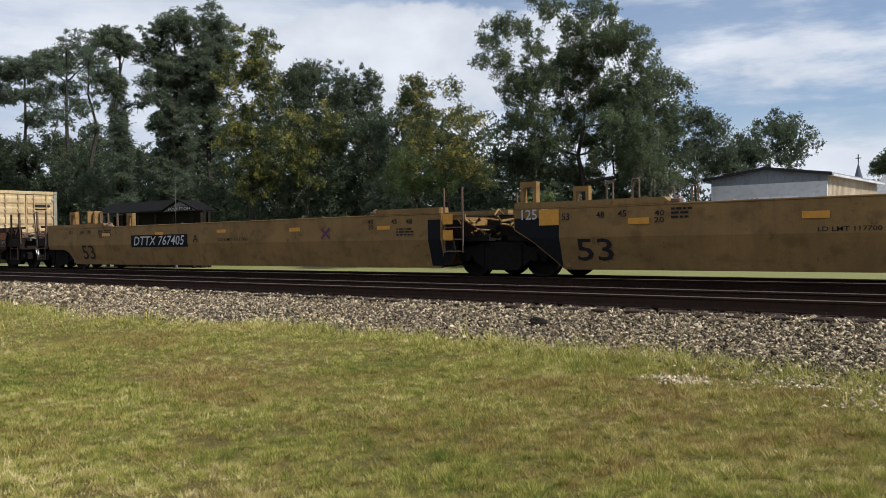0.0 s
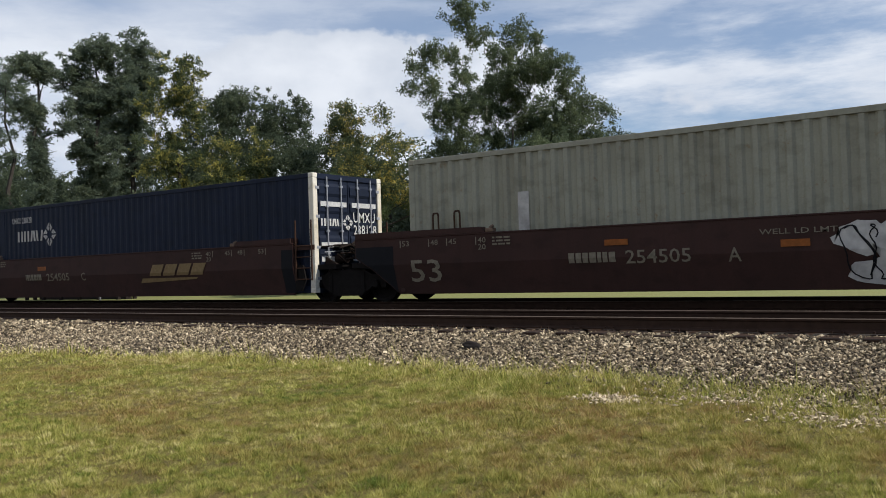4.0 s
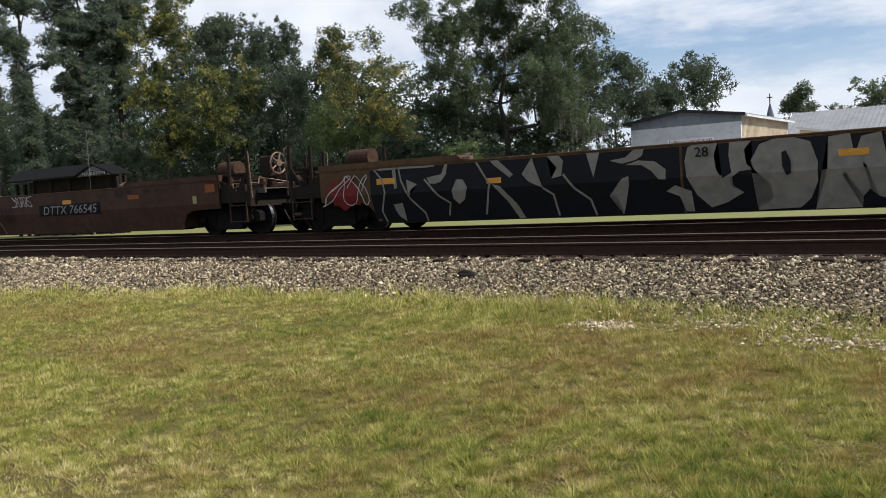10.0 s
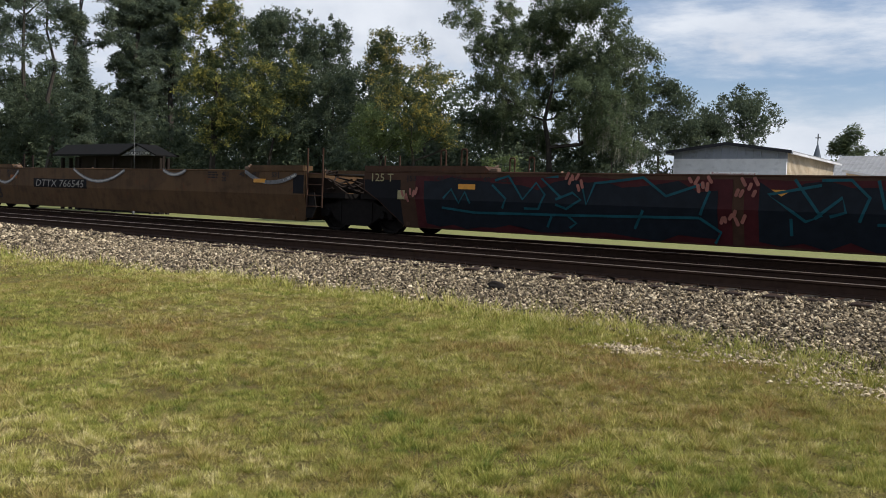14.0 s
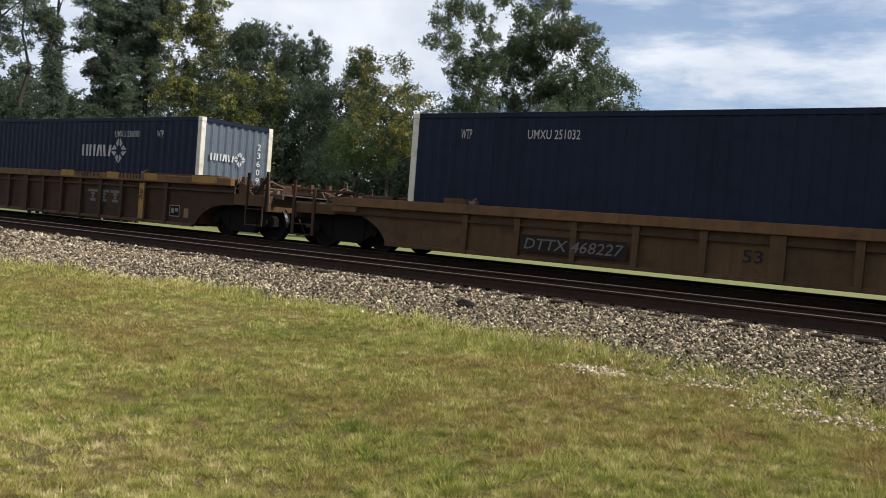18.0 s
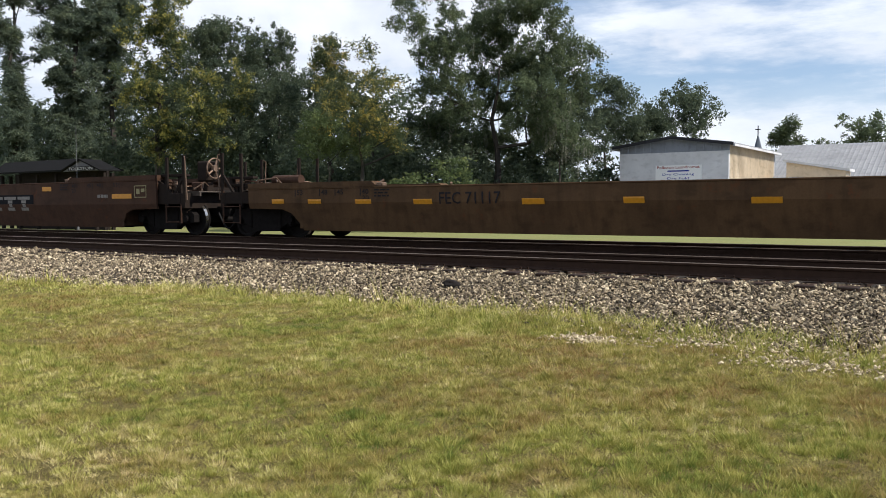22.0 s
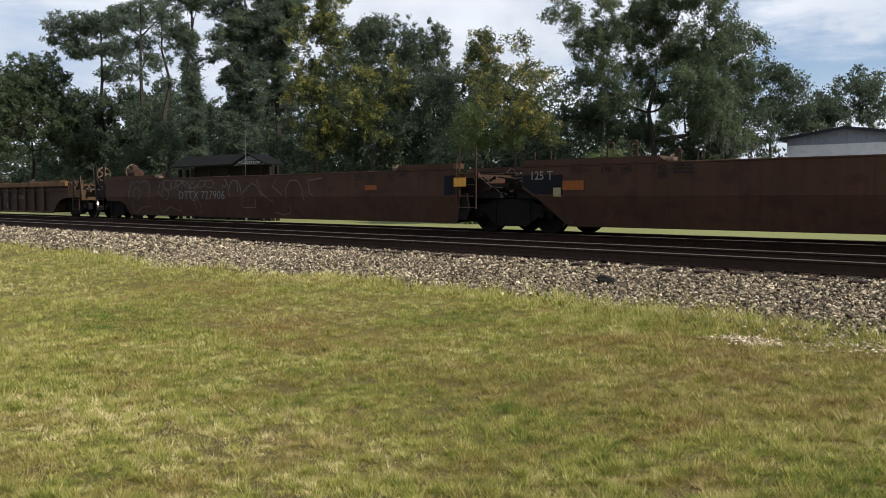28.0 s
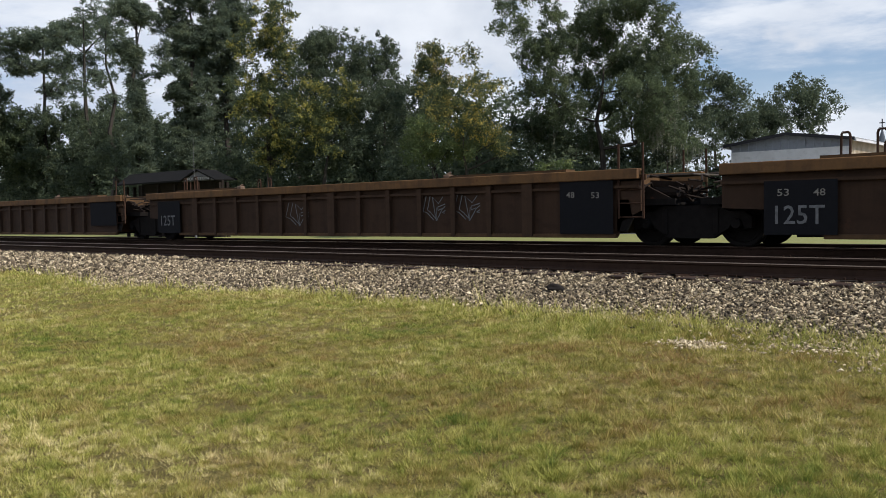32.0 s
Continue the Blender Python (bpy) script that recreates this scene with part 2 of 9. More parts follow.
MARK = {
    "white": plain("white_lettering_paint", (0.55, 0.55, 0.53), 0.6, 0, 0.35, 14),
    "dark": plain("dark_lettering_paint", (0.022, 0.020, 0.022), 0.6, 0, 0.3, 14),
    "cream": plain("aged_cream_lettering_paint", (0.215, 0.185, 0.137), 0.6, 0, 0.4, 14),
    "pale": plain("pale_sticker", (0.34, 0.30, 0.16), 0.6, 0, 0.3, 14),
    "grey": plain("grey_lettering_paint", (0.19, 0.19, 0.19), 0.6, 0, 0.5, 14),
    "ochre": plain("ochre_logo_paint", (0.22, 0.15, 0.07), 0.6, 0, 0.3, 14),
    "stripe": plain("orange_reflective_stripe", (0.62, 0.27, 0.012), 0.4, 0, 0.25, 14),
    "dull": plain("faded_orange_reflective_stripe", (0.26, 0.085, 0.02), 0.5, 0, 0.35, 14),
    "purple": plain("violet_logo_paint", (0.12, 0.05, 0.10), 0.6, 0, 0.3, 14),
    "dim": plain("dulled_white_lettering_paint", (0.27, 0.25, 0.22), 0.6, 0, 0.4, 14),
    "faint": plain("faint_grey_spray_paint", (0.155, 0.145, 0.130), 0.6, 0, 0.4, 6),
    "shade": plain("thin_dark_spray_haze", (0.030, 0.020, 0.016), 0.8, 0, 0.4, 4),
    "board": plain("bright_sign_board_paint", (0.80, 0.80, 0.78), 0.5, 0, 0.08, 14),
    "black": M_BLACK,
    "gold": plain("worn_yellow_band_paint", (0.34, 0.19, 0.045), 0.6, 0, 0.45, 6),
    "silver": plain("silver_spray_paint", (0.235, 0.215, 0.175), 0.45, 0, 0.35, 5),
    "lavender": plain("lavender_spray_paint", (0.10, 0.060, 0.100), 0.5, 0, 0.4, 5),
    "paleblue": plain("pale_blue_spray_paint", (0.145, 0.155, 0.20), 0.5, 0, 0.4, 5),
    "soot": plain("black_spray_paint", (0.010, 0.010, 0.012), 0.5, 0, 0.3, 5),
    "redspray": plain("red_spray_paint", (0.17, 0.022, 0.018), 0.5, 0, 0.4, 5),
    "teal": plain("teal_spray_paint", (0.012, 0.078, 0.098), 0.5, 0, 0.4, 5),
    "navy": plain("navy_spray_paint", (0.010, 0.014, 0.020), 0.5, 0, 0.4, 5),
    "maroon": plain("maroon_spray_paint", (0.06, 0.012, 0.014), 0.5, 0, 0.4, 5),
    "pink": plain("salmon_spray_paint", (0.32, 0.13, 0.10), 0.5, 0, 0.4, 5),
    "chalk": plain("chalky_white_spray_paint", (0.50, 0.48, 0.45), 0.6, 0, 0.45, 5),
    "signred": plain("red_lettering_paint", (0.32, 0.04, 0.03), 0.5, 0, 0.2, 14),
    "blue": plain("blue_lettering_paint", (0.03, 0.05, 0.30), 0.5, 0, 0.2, 14),
}
M_CNAVY = paint("navy_container_paint", (0.0112, 0.0165, 0.0330), (0.0088, 0.0120, 0.0200), 0.3, None, 0.62)
M_CBLUE = paint("blue_container_paint", (0.0240, 0.0546, 0.1700), (0.0160, 0.0312, 0.0884), 0.3, None, 0.6)
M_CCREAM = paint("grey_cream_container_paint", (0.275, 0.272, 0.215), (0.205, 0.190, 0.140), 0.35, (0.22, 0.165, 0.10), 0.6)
# real rust over a base lightened and warmed to carry the sunlight on this end
M_CDOOR = paint("rust_stained_sunlit_door_paint", (0.55, 0.44, 0.26), (0.34, 0.21, 0.10), 0.6, (0.30, 0.15, 0.06), 0.6)
M_CWHITE = paint("white_container_post_paint", (0.66, 0.63, 0.55), (0.45, 0.36, 0.20), 0.4, None, 0.5)
M_CRED = paint("red_container_post_paint", (0.30, 0.035, 0.032), (0.20, 0.028, 0.028), 0.3, None, 0.5)
# greyer and lighter than the navy sides: sky reflection on the ends, as colour
M_CTEAL = paint("sky_lit_grey_container_paint", (0.105, 0.125, 0.150), (0.070, 0.082, 0.096), 0.35, None, 0.35)
M_CPALE = paint("pale_blue_door_paint", (0.20, 0.25, 0.37), (0.14, 0.17, 0.24), 0.35, None, 0.55)
M_CRODS = plain("grimy_locking_rod_steel", (0.05, 0.055, 0.065), 0.5, 0.3, 0.3)
M_CSTEEL = plain("container_door_steel", (0.36, 0.37, 0.40), 0.45, 0.3, 0.3)

# rails and track
M_RAIL = plain("rusted_rail_web", (0.045, 0.026, 0.018), 0.8, 0.1, 0.4)
M_HEAD = plain("dull_rail_head", (0.15, 0.115, 0.088), 0.5, 0.3, 0.3)
M_TIE = paint("creosoted_tie_timber", (0.027, 0.021, 0.018), (0.024, 0.018, 0.015), 0.6, None, 0.85)


def stone_mat(name, pale):
    m, n, l, b = base_mat(name, 0.85)
    gi = n.new("ShaderNodeNewGeometry")
    rp = n.new("ShaderNodeValToRGB")
    e = rp.color_ramp.elements
    e[0].color, e[1].color = rgba((0.036, 0.029, 0.020)), rgba((0.78, 0.655, 0.45))
    mid = e.new(0.42); mid.color = rgba((0.148, 0.115, 0.075))
    m2 = e.new(0.78); m2.color = rgba((0.41, 0.325, 0.205))
    lift_up = n.new("ShaderNodeMapRange")
    lift_up.inputs[3].default_value = pale
    l.new(gi.outputs["Random Per Island"], lift_up.inputs[0])
    l.new(lift_up.outputs[0], rp.inputs[0])
    f = noise_fac(n, l, 40.0, 4, 0.42, 0.9)
    c = mix_col(n, l, f, rp.outputs[0], (0.075, 0.065, 0.056))
    l.new(c, b.inputs["Base Color"])
    return m


M_STONE = stone_mat("crushed_granite_ballast", 0.0)
M_STRAY = stone_mat("weathered_pale_stones", 0.62)


def bed_mat():
    m, n, l, b = base_mat("ballast_bed", 0.95)
    f = noise_fac(n, l, 22.0, 8, 0.35, 0.7)
    l.new(mix_col(n, l, f, (0.026, 0.022, 0.018), (0.085, 0.072, 0.060)), b.inputs["Base Color"])
    add_bump(n, l, b, f, 0.9, 0.04)
    return m


M_BED = bed_mat()


def spots(n, l, places, wobble=1.3):
    """Ragged patches of the lawn: (x, y, half length, half width)."""
    tc = n.new("ShaderNodeTexCoord")
    nz = n.new("ShaderNodeTexNoise")
    nz.inputs["Scale"].default_value, nz.inputs["Detail"].default_value = 1.6, 5.0
    l.new(tc.outputs["Object"], nz.inputs["Vector"])
    off = n.new("ShaderNodeVectorMath"); off.operation = "MULTIPLY_ADD"
    off.inputs[1].default_value = (2 * wobble, 2 * wobble, 0)
    off.inputs[2].default_value = (-wobble, -wobble, 0)
    l.new(nz.outputs["Color"], off.inputs[0])
    at = n.new("ShaderNodeVectorMath"); at.operation = "ADD"
    l.new(tc.outputs["Object"], at.inputs[0]); l.new(off.outputs[0], at.inputs[1])
    total = None
    for x, y, rx, ry in places:
        mp = n.new("ShaderNodeMapping")
        mp.vector_type = "TEXTURE"
        mp.inputs["Location"].default_value, mp.inputs["Scale"].default_value = (x, y, 0), (rx, ry, 50)
        l.new(at.outputs[0], mp.inputs[0])
        gr = n.new("ShaderNodeTexGradient"); gr.gradient_type = "SPHERICAL"
        l.new(mp.outputs[0], gr.inputs[0])
        if total is None:
            total = gr.outputs["Fac"]
        else:
            mx = n.new("ShaderNodeMath"); mx.operation = "MAXIMUM"
            l.new(total, mx.inputs[0]); l.new(gr.outputs["Fac"], mx.inputs[1])
            total = mx.outputs[0]
    rp = n.new("ShaderNodeMapRange")
    rp.inputs[1].default_value, rp.inputs[2].default_value = 0.05, 0.5
    l.new(total, rp.inputs[0])
    return rp.outputs[0]


DRY = [(-2.9, 6.6, 2.4, 1.7), (-0.9, 6.5, 1.6, 1.2), (-7.6, 5.6, 2.4, 1.0), (-4.4, 4.8, 1.4, 0.6), (-2.9, 5.2, 1.2, 0.6), (-11.5, 6.6, 2.2, 0.7)]
LUSH = [(-2.6, 4.4, 2.0, 0.8), (-1.1, 4.3, 1.3, 0.8), (-4.6, 4.2, 1.6, 0.9), (-3.6, 7.7, 1.0, 0.5), (-6.3, 6.9, 1.4, 0.6), (-9.5, 4.6, 2.5, 0.8)]
STRAW = [(-14.0, 8.5, 7.0, 0.8), (-9.3, 8.9, 3.0, 0.6), (-4.6, 8.6, 2.4, 0.5), (-5.0, 2.4, 2.2, 0.9), (-14.5, 5.2, 4.0, 1.0)]


def turf_mat():
    m, n, l, b = base_mat("mown_turf", 0.95)
    a = noise_fac(n, l, 0.55, 6, 0.36, 0.66)
    f = noise_fac(n, l, 9.0, 8, 0.3, 0.7)
    g = mix_col(n, l, a, (0.215, 0.200, 0.046), (0.250, 0.200, 0.070))
    mid = noise_fac(n, l, 2.6, 6, 0.40, 0.62)
    g = mix_col(n, l, mid, g, (0.185, 0.130, 0.052))
    fine = noise_fac(n, l, 55.0, 4, 0.42, 0.66)
    g = mix_col(n, l, fine, g, (0.110, 0.097, 0.031))
    sf = n.new("ShaderNodeMath"); sf.operation = "MULTIPLY"; sf.inputs[1].default_value = 0.6
    l.new(f, sf.inputs[0])
    g = mix_col(n, l, sf.outputs[0], g, (0.115, 0.092, 0.034))
    l.new(g, b.inputs["Base Color"])
    add_bump(n, l, b, fine, 0.9, 0.02)
    return m


M_TURF = turf_mat()



def verge_mat():
    m, n, l, b = base_mat("smooth_mown_verge", 0.95)
    a = noise_fac(n, l, 0.35, 5, 0.34, 0.68)
    f = noise_fac(n, l, 14.0, 6, 0.3, 0.72)
    g = mix_col(n, l, a, (0.250, 0.245, 0.092), (0.205, 0.230, 0.085))
    g = mix_col(n, l, f, g, (0.165, 0.165, 0.066))
    l.new(g, b.inputs["Base Color"])
    add_bump(n, l, b, f, 0.5, 0.02)
    return m


M_VERGE = verge_mat()


def blade_mat():
    """Grass blades: green, olive and straw, drifting in patches over the lawn."""
    m, n, l, b = base_mat("grass_blades", 0.6)
    gi = n.new("ShaderNodeNewGeometry")
    patch = noise_fac(n, l, 0.55, 4, 0.36, 0.64)
    tuft = noise_fac(n, l, 8.5, 3, 0.40, 0.60)
    brown = noise_fac(n, l, 2.1, 6, 0.48, 0.60, None, 0.65)
    fresh = noise_fac(n, l, 3.3, 5, 0.46, 0.66, (1.0, 1.6, 1.0), 0.6)
    rnd = gi.outputs["Random Per Island"]
    rp = n.new("ShaderNodeValToRGB")
    e = rp.color_ramp.elements
    e[0].color, e[1].color = rgba((0.150, 0.200, 0.041)), rgba((0.74, 0.64, 0.33))
    k = e.new(0.34); k.color = rgba((0.308, 0.308, 0.070))
    k = e.new(0.70); k.color = rgba((0.45, 0.42, 0.125))
    def add(fac, w, more):
        q = n.new("ShaderNodeMath"); q.operation = "MULTIPLY_ADD"; q.inputs[1].default_value = w
        l.new(fac, q.inputs[0])
        if isinstance(more, float):
            q.inputs[2].default_value = more
        else:
            l.new(more, q.inputs[2])
        return q.outputs[0]
    l.new(add(spots(n, l, STRAW), 0.12, add(spots(n, l, LUSH), -0.17, add(rnd, 0.36, add(patch, 0.20, add(fresh, -0.28, add(tuft, 0.50, 0.05)))))), rp.inputs[0])
    pm = n.new("ShaderNodeMath"); pm.operation = "MULTIPLY"
    l.new(add(spots(n, l, DRY), 0.42, add(brown, 0.68, 0.0)), pm.inputs[0]); l.new(add(rnd, 0.75, 0.22), pm.inputs[1])
    pm.use_clamp = True
    c = mix_col(n, l, pm.outputs[0], rp.outputs[0], (0.31, 0.185, 0.078))
    l.new(c, b.inputs["Base Color"])
    tr = n.new("ShaderNodeBsdfTranslucent")
    l.new(c, tr.inputs[0])
    ms = n.new("ShaderNodeMixShader"); ms.inputs[0].default_value = 0.28
    l.new(b.outputs[0], ms.inputs[1]); l.new(tr.outputs[0], ms.inputs[2])
    l.new(ms.outputs[0], n["Material Output"].inputs[0])
    return m


M_BLADE = blade_mat()


def leaf_mat(name, dark, light, third, thin=0.30):
    m, n, l, b = base_mat(name, 0.5)
    gi = n.new("ShaderNodeNewGeometry")
    rp = n.new("ShaderNodeValToRGB")
    e = rp.color_ramp.elements
    e[0].color, e[1].color = rgba(dark), rgba(third)
    e[1].position = 0.88
    k = e.new(0.5); k.color = rgba(light)
    big = noise_fac(n, l, 1.1, 3, 0.36, 0.68)
    ad = n.new("ShaderNodeMath"); ad.operation = "MULTIPLY_ADD"; ad.inputs[1].default_value = 0.62
    sr = n.new("ShaderNodeMath"); sr.operation = "MULTIPLY"; sr.inputs[1].default_value = 0.38
    l.new(gi.outputs["Random Per Island"], sr.inputs[0])
    l.new(big, ad.inputs[0]); l.new(sr.outputs[0], ad.inputs[2]); l.new(ad.outputs[0], rp.inputs[0])
    l.new(rp.outputs[0], b.inputs["Base Color"])
    tr = n.new("ShaderNodeBsdfTranslucent")
    l.new(rp.outputs[0], tr.inputs[0])
    ms = n.new("ShaderNodeMixShader"); ms.inputs[0].default_value = thin
    l.new(b.outputs[0], ms.inputs[1]); l.new(tr.outputs[0], ms.inputs[2])
    l.new(ms.outputs[0], n["Material Output"].inputs[0])
    return m


L_OAK = leaf_mat("oak_leaves", (0.074, 0.100, 0.060), (0.112, 0.143, 0.078), (0.175, 0.205, 0.104), 0.54)
# deep green, also darkened for the back-lit side that the far trees show
L_WOOD = leaf_mat("deep_green_backlit_wood_leaves", (0.056, 0.078, 0.054), (0.094, 0.120, 0.074), (0.150, 0.178, 0.100), 0.48)
L_PINE = leaf_mat("pine_needles", (0.080, 0.107, 0.082), (0.120, 0.152, 0.104), (0.18, 0.208, 0.128), 0.52)
L_GUM = leaf_mat("turning_gum_leaves", (0.056, 0.080, 0.042), (0.098, 0.122, 0.054), (0.56, 0.50, 0.125), 0.54)
L_RUST = leaf_mat("turning_amber_leaves", (0.060, 0.082, 0.042), (0.098, 0.120, 0.054), (0.58, 0.46, 0.115), 0.54)
L_MOSS = leaf_mat("hanging_grey_moss", (0.15, 0.155, 0.12), (0.22, 0.225, 0.17), (0.29, 0.29, 0.22), 0.35)
L_LIME = leaf_mat("bright_shrub_leaves", (0.066, 0.094, 0.042), (0.108, 0.142, 0.060), (0.19, 0.22, 0.085), 0.5)
M_BARK = paint("tree_bark", (0.055, 0.047, 0.039), (0.028, 0.024, 0.021), 0.7, None, 0.9)

# ---------------------------------------------------------------- mesh helpers
def finish(bm, name, mats):
    bmesh.ops.recalc_face_normals(bm, faces=bm.faces)
    me = bpy.data.meshes.new(name)
    bm.to_mesh(me)
    bm.free()
    for m in (mats if isinstance(mats, (list, tuple)) else [mats]):
        me.materials.append(m)
    return me


def part(name, bm, material, parent, label=""):
    me = bm if isinstance(bm, bpy.types.Mesh) else finish(bm, name, material)
    ob = new(name, me)
    ob.parent = parent
    if label:
        tagged(ob, label)
    return ob


STORE = {}


def shared(key, maker):
    """One mesh for all alike pieces."""
    if key not in STORE:
        STORE[key] = maker()
    return STORE[key]


def thing(name, label, category, m, group="", kind=""):
    ob = new(name)
    ob.empty_display_size = 0.3
    ob.matrix_world = m
    return tagged(ob, label, category, group, kind)


def box(bm, x0, x1, y0, y1, z0, z1, bevel=0.0):
    vs = [bm.verts.new((x, y, z)) for x in (x0, x1) for y in (y0, y1) for z in (z0, z1)]
    fs = [bm.faces.new([vs[i] for i in q]) for q in ((0, 1, 3, 2), (4, 6, 7, 5), (0, 4, 5, 1), (2, 3, 7, 6), (0, 2, 6, 4), (1, 5, 7, 3))]
    if bevel:
        es = list({e for f in fs for e in f.edges})
        bmesh.ops.bevel(bm, geom=es, offset=bevel, segments=1, affect="EDGES", profile=0.5)
    return bm


def tube(bm, p, q, r, n=8, r2=None):
    p, q = Vector(p), Vector(q)
    d = (q - p)
    if d.length < 1e-6:
        return bm
    turn = d.to_track_quat("Z", "Y").to_matrix()
    r2 = r if r2 is None else r2
    a = [bm.verts.new(p + turn @ Vector((r * math.cos(2 * math.pi * i / n), r * math.sin(2 * math.pi * i / n), 0))) for i in range(n)]
    b = [bm.verts.new(q + turn @ Vector((r2 * math.cos(2 * math.pi * i / n), r2 * math.sin(2 * math.pi * i / n), 0))) for i in range(n)]
    for i in range(n):
        bm.faces.new((a[i], a[(i + 1) % n], b[(i + 1) % n], b[i]))
    bm.faces.new(a[::-1]); bm.faces.new(b)
    return bm


def pipe(bm, pts, r, n=8):
    for p, q in zip(pts, pts[1:]):
        tube(bm, p, q, r, n)
    return bm


def prism(bm, pts, y0, y1):
    """A polygon in x, z, given thickness from y0 to y1."""
    a = [bm.verts.new((x, y0, z)) for x, z in pts]
    b = [bm.verts.new((x, y1, z)) for x, z in pts]
    bm.faces.new(a); bm.faces.new(b[::-1])
    for i in range(len(pts)):
        j = (i + 1) % len(pts)
        bm.faces.new((a[i], b[i], b[j], a[j]))
    return bm


def lathe(bm, prof, n=24, centre=(0, 0, 0)):
    """Turns (y, radius) pairs round the y axis."""
    rings = []
    for y, r in prof:
        rings.append([bm.verts.new((centre[0] + r * math.cos(2 * math.pi * i / n), centre[1] + y, centre[2] + r * math.sin(2 * math.pi * i / n))) for i in range(n)])
    for A, C in zip(rings, rings[1:]):
        for i in range(n):
            j = (i + 1) % n
            bm.faces.new((A[i], A[j], C[j], C[i]))
    bm.faces.new(rings[0]); bm.faces.new(rings[-1][::-1])
    return bm


def quick_mesh(name, verts, faces, mat):
    """A mesh straight from arrays: faces all have the same number of corners."""
    me = bpy.data.meshes.new(name)
    nv, (nf, k) = len(verts), faces.shape
    me.vertices.add(nv); me.loops.add(nf * k); me.polygons.add(nf)
    me.vertices.foreach_set("co", np.ascontiguousarray(verts, dtype=np.float32).ravel())
    me.loops.foreach_set("vertex_index", np.ascontiguousarray(faces, dtype=np.int32).ravel())
    me.polygons.foreach_set("loop_start", np.arange(0, nf * k, k, dtype=np.int32))
    me.polygons.foreach_set("use_smooth", np.zeros(nf, dtype=bool))
    me.update(calc_edges=True)
    me.validate()
    me.materials.append(mat)
    return me


RAIL = 0.70          # height of the rail heads over the lawn at the camera
NEAR_Y, FAR_Y = 11.95, 16.30   # the two track centres


def smooth(a, b, v):
    v = np.clip((v - a) / (b - a), 0, 1)
    return v * v * (3 - 2 * v)


def lawn_z(x, y):
    """Height of the ground: a lawn that rises a little to the track bed and falls behind it."""
    return 0.20 * smooth(3.0, 9.0, y) - 0.10 * smooth(19.0, 26.0, y) + 0.02 * np.sin(x * 0.9 + y * 0.7) * smooth(1, 4, y) * (1 - smooth(20, 30, y))


def toe_y(x):
    return 8.80 + 0.16 * np.sin(x * 0.55 + 1.0) + 0.13 * np.sin(x * 1.7) - 0.55 * smooth(-4.5, -1.0, x) - 0.40 * np.exp(-((x + 14.0) / 4.0) ** 2) + 0.25 * np.exp(-((x + 7.9) / 0.8) ** 2)


# ---------------------------------------------------------------- ground
def ground():
    xs = np.concatenate([[-3000, -1200, -500, -260], np.arange(-160, -40, 4.0), np.arange(-40, 12, 0.8), np.arange(12, 60, 6.0), [90, 160, 400, 1200, 3000]])
    ys = np.concatenate([[-3000, -900, -200, -60, -20, -6], np.arange(0, 11, 0.6), np.arange(11, 30, 1.5), np.arange(30, 80, 6.0), [100, 160, 300, 900, 3000]])
    X, Y = np.meshgrid(xs, ys)
    Z = lawn_z(X, Y)
    v = np.stack([X, Y, Z], -1).reshape(-1, 3)
    w = len(xs)
    i = (np.arange(len(ys) - 1)[:, None] * w + np.arange(w - 1)[None]).ravel()
    f = np.stack([i, i + 1, i + w + 1, i + w], 1)
    tagged(new("ground", quick_mesh("ground", v, f, M_TURF)), "flat mown grass ground reaching the horizon", "ground", kind="structure")
    # the closely mown verge between the tracks and the street
    X, Y = np.meshgrid(np.arange(-170, 62, 4.0), np.arange(19.4, 38.5, 1.0))
    v = np.stack([X, Y, lawn_z(X, Y) + 0.02], -1).reshape(-1, 3)
    w = X.shape[1]
    i = (np.arange(X.shape[0] - 1)[:, None] * w + np.arange(w - 1)[None]).ravel()
    f = np.stack([i, i + 1, i + w + 1, i + w], 1)
    tagged(new("verge", quick_mesh("verge", v, f, M_VERGE)), "smooth sunlit mown grass verge behind the tracks", "grass verge", kind="structure")
    # track bed: one low ridge of ballast under both tracks
    xs = np.concatenate([[-900, -400], np.arange(-160, 40, 1.0), [80, 200, 600]])
    rows = [(None, 0.16), (0.35, None), (10.45, 0.43), (10.75, 0.46), (13.4, 0.47), (14.8, 0.52), (17.8, 0.52), (18.4, 0.35), (19.6, 0.05)]
    V = []
    for k, (yy, zz) in enumerate(rows):
        if k == 0:
            y, z = toe_y(xs) - 0.15, lawn_z(xs, toe_y(xs)) - 0.03
        elif k == 1:
            y = toe_y(xs) + 0.5 * (10.45 - toe_y(xs)); z = 0.30 + 0 * xs
        else:
            y, z = yy + 0 * xs, zz + 0 * xs
        V.append(np.stack([xs, y, z], 1))
    v = np.concatenate(V)
    w = len(xs)
    i = (np.arange(len(rows) - 1)[:, None] * w + np.arange(w - 1)[None]).ravel()
    f = np.stack([i, i + 1, i + w + 1, i + w], 1)
    tagged(new("track_bed", quick_mesh("track_bed", v, f, M_BED)), "raised bed of grey crushed-stone ballast under two tracks", "track bed", kind="structure")


ground()


def slope_z(x, y):
    """Top of the ballast shoulder."""
    t = toe_y(x)
    half = t + 0.5 * (10.45 - t)
    a = np.where(y < half, 0.17 + (0.30 - 0.17) * (y - t) / (half - t), 0.30 + (0.43 - 0.30) * (y - half) / (10.45 - half))
    return np.where(y > 10.45, 0.435 + 0.1 * (y - 10.45), a)


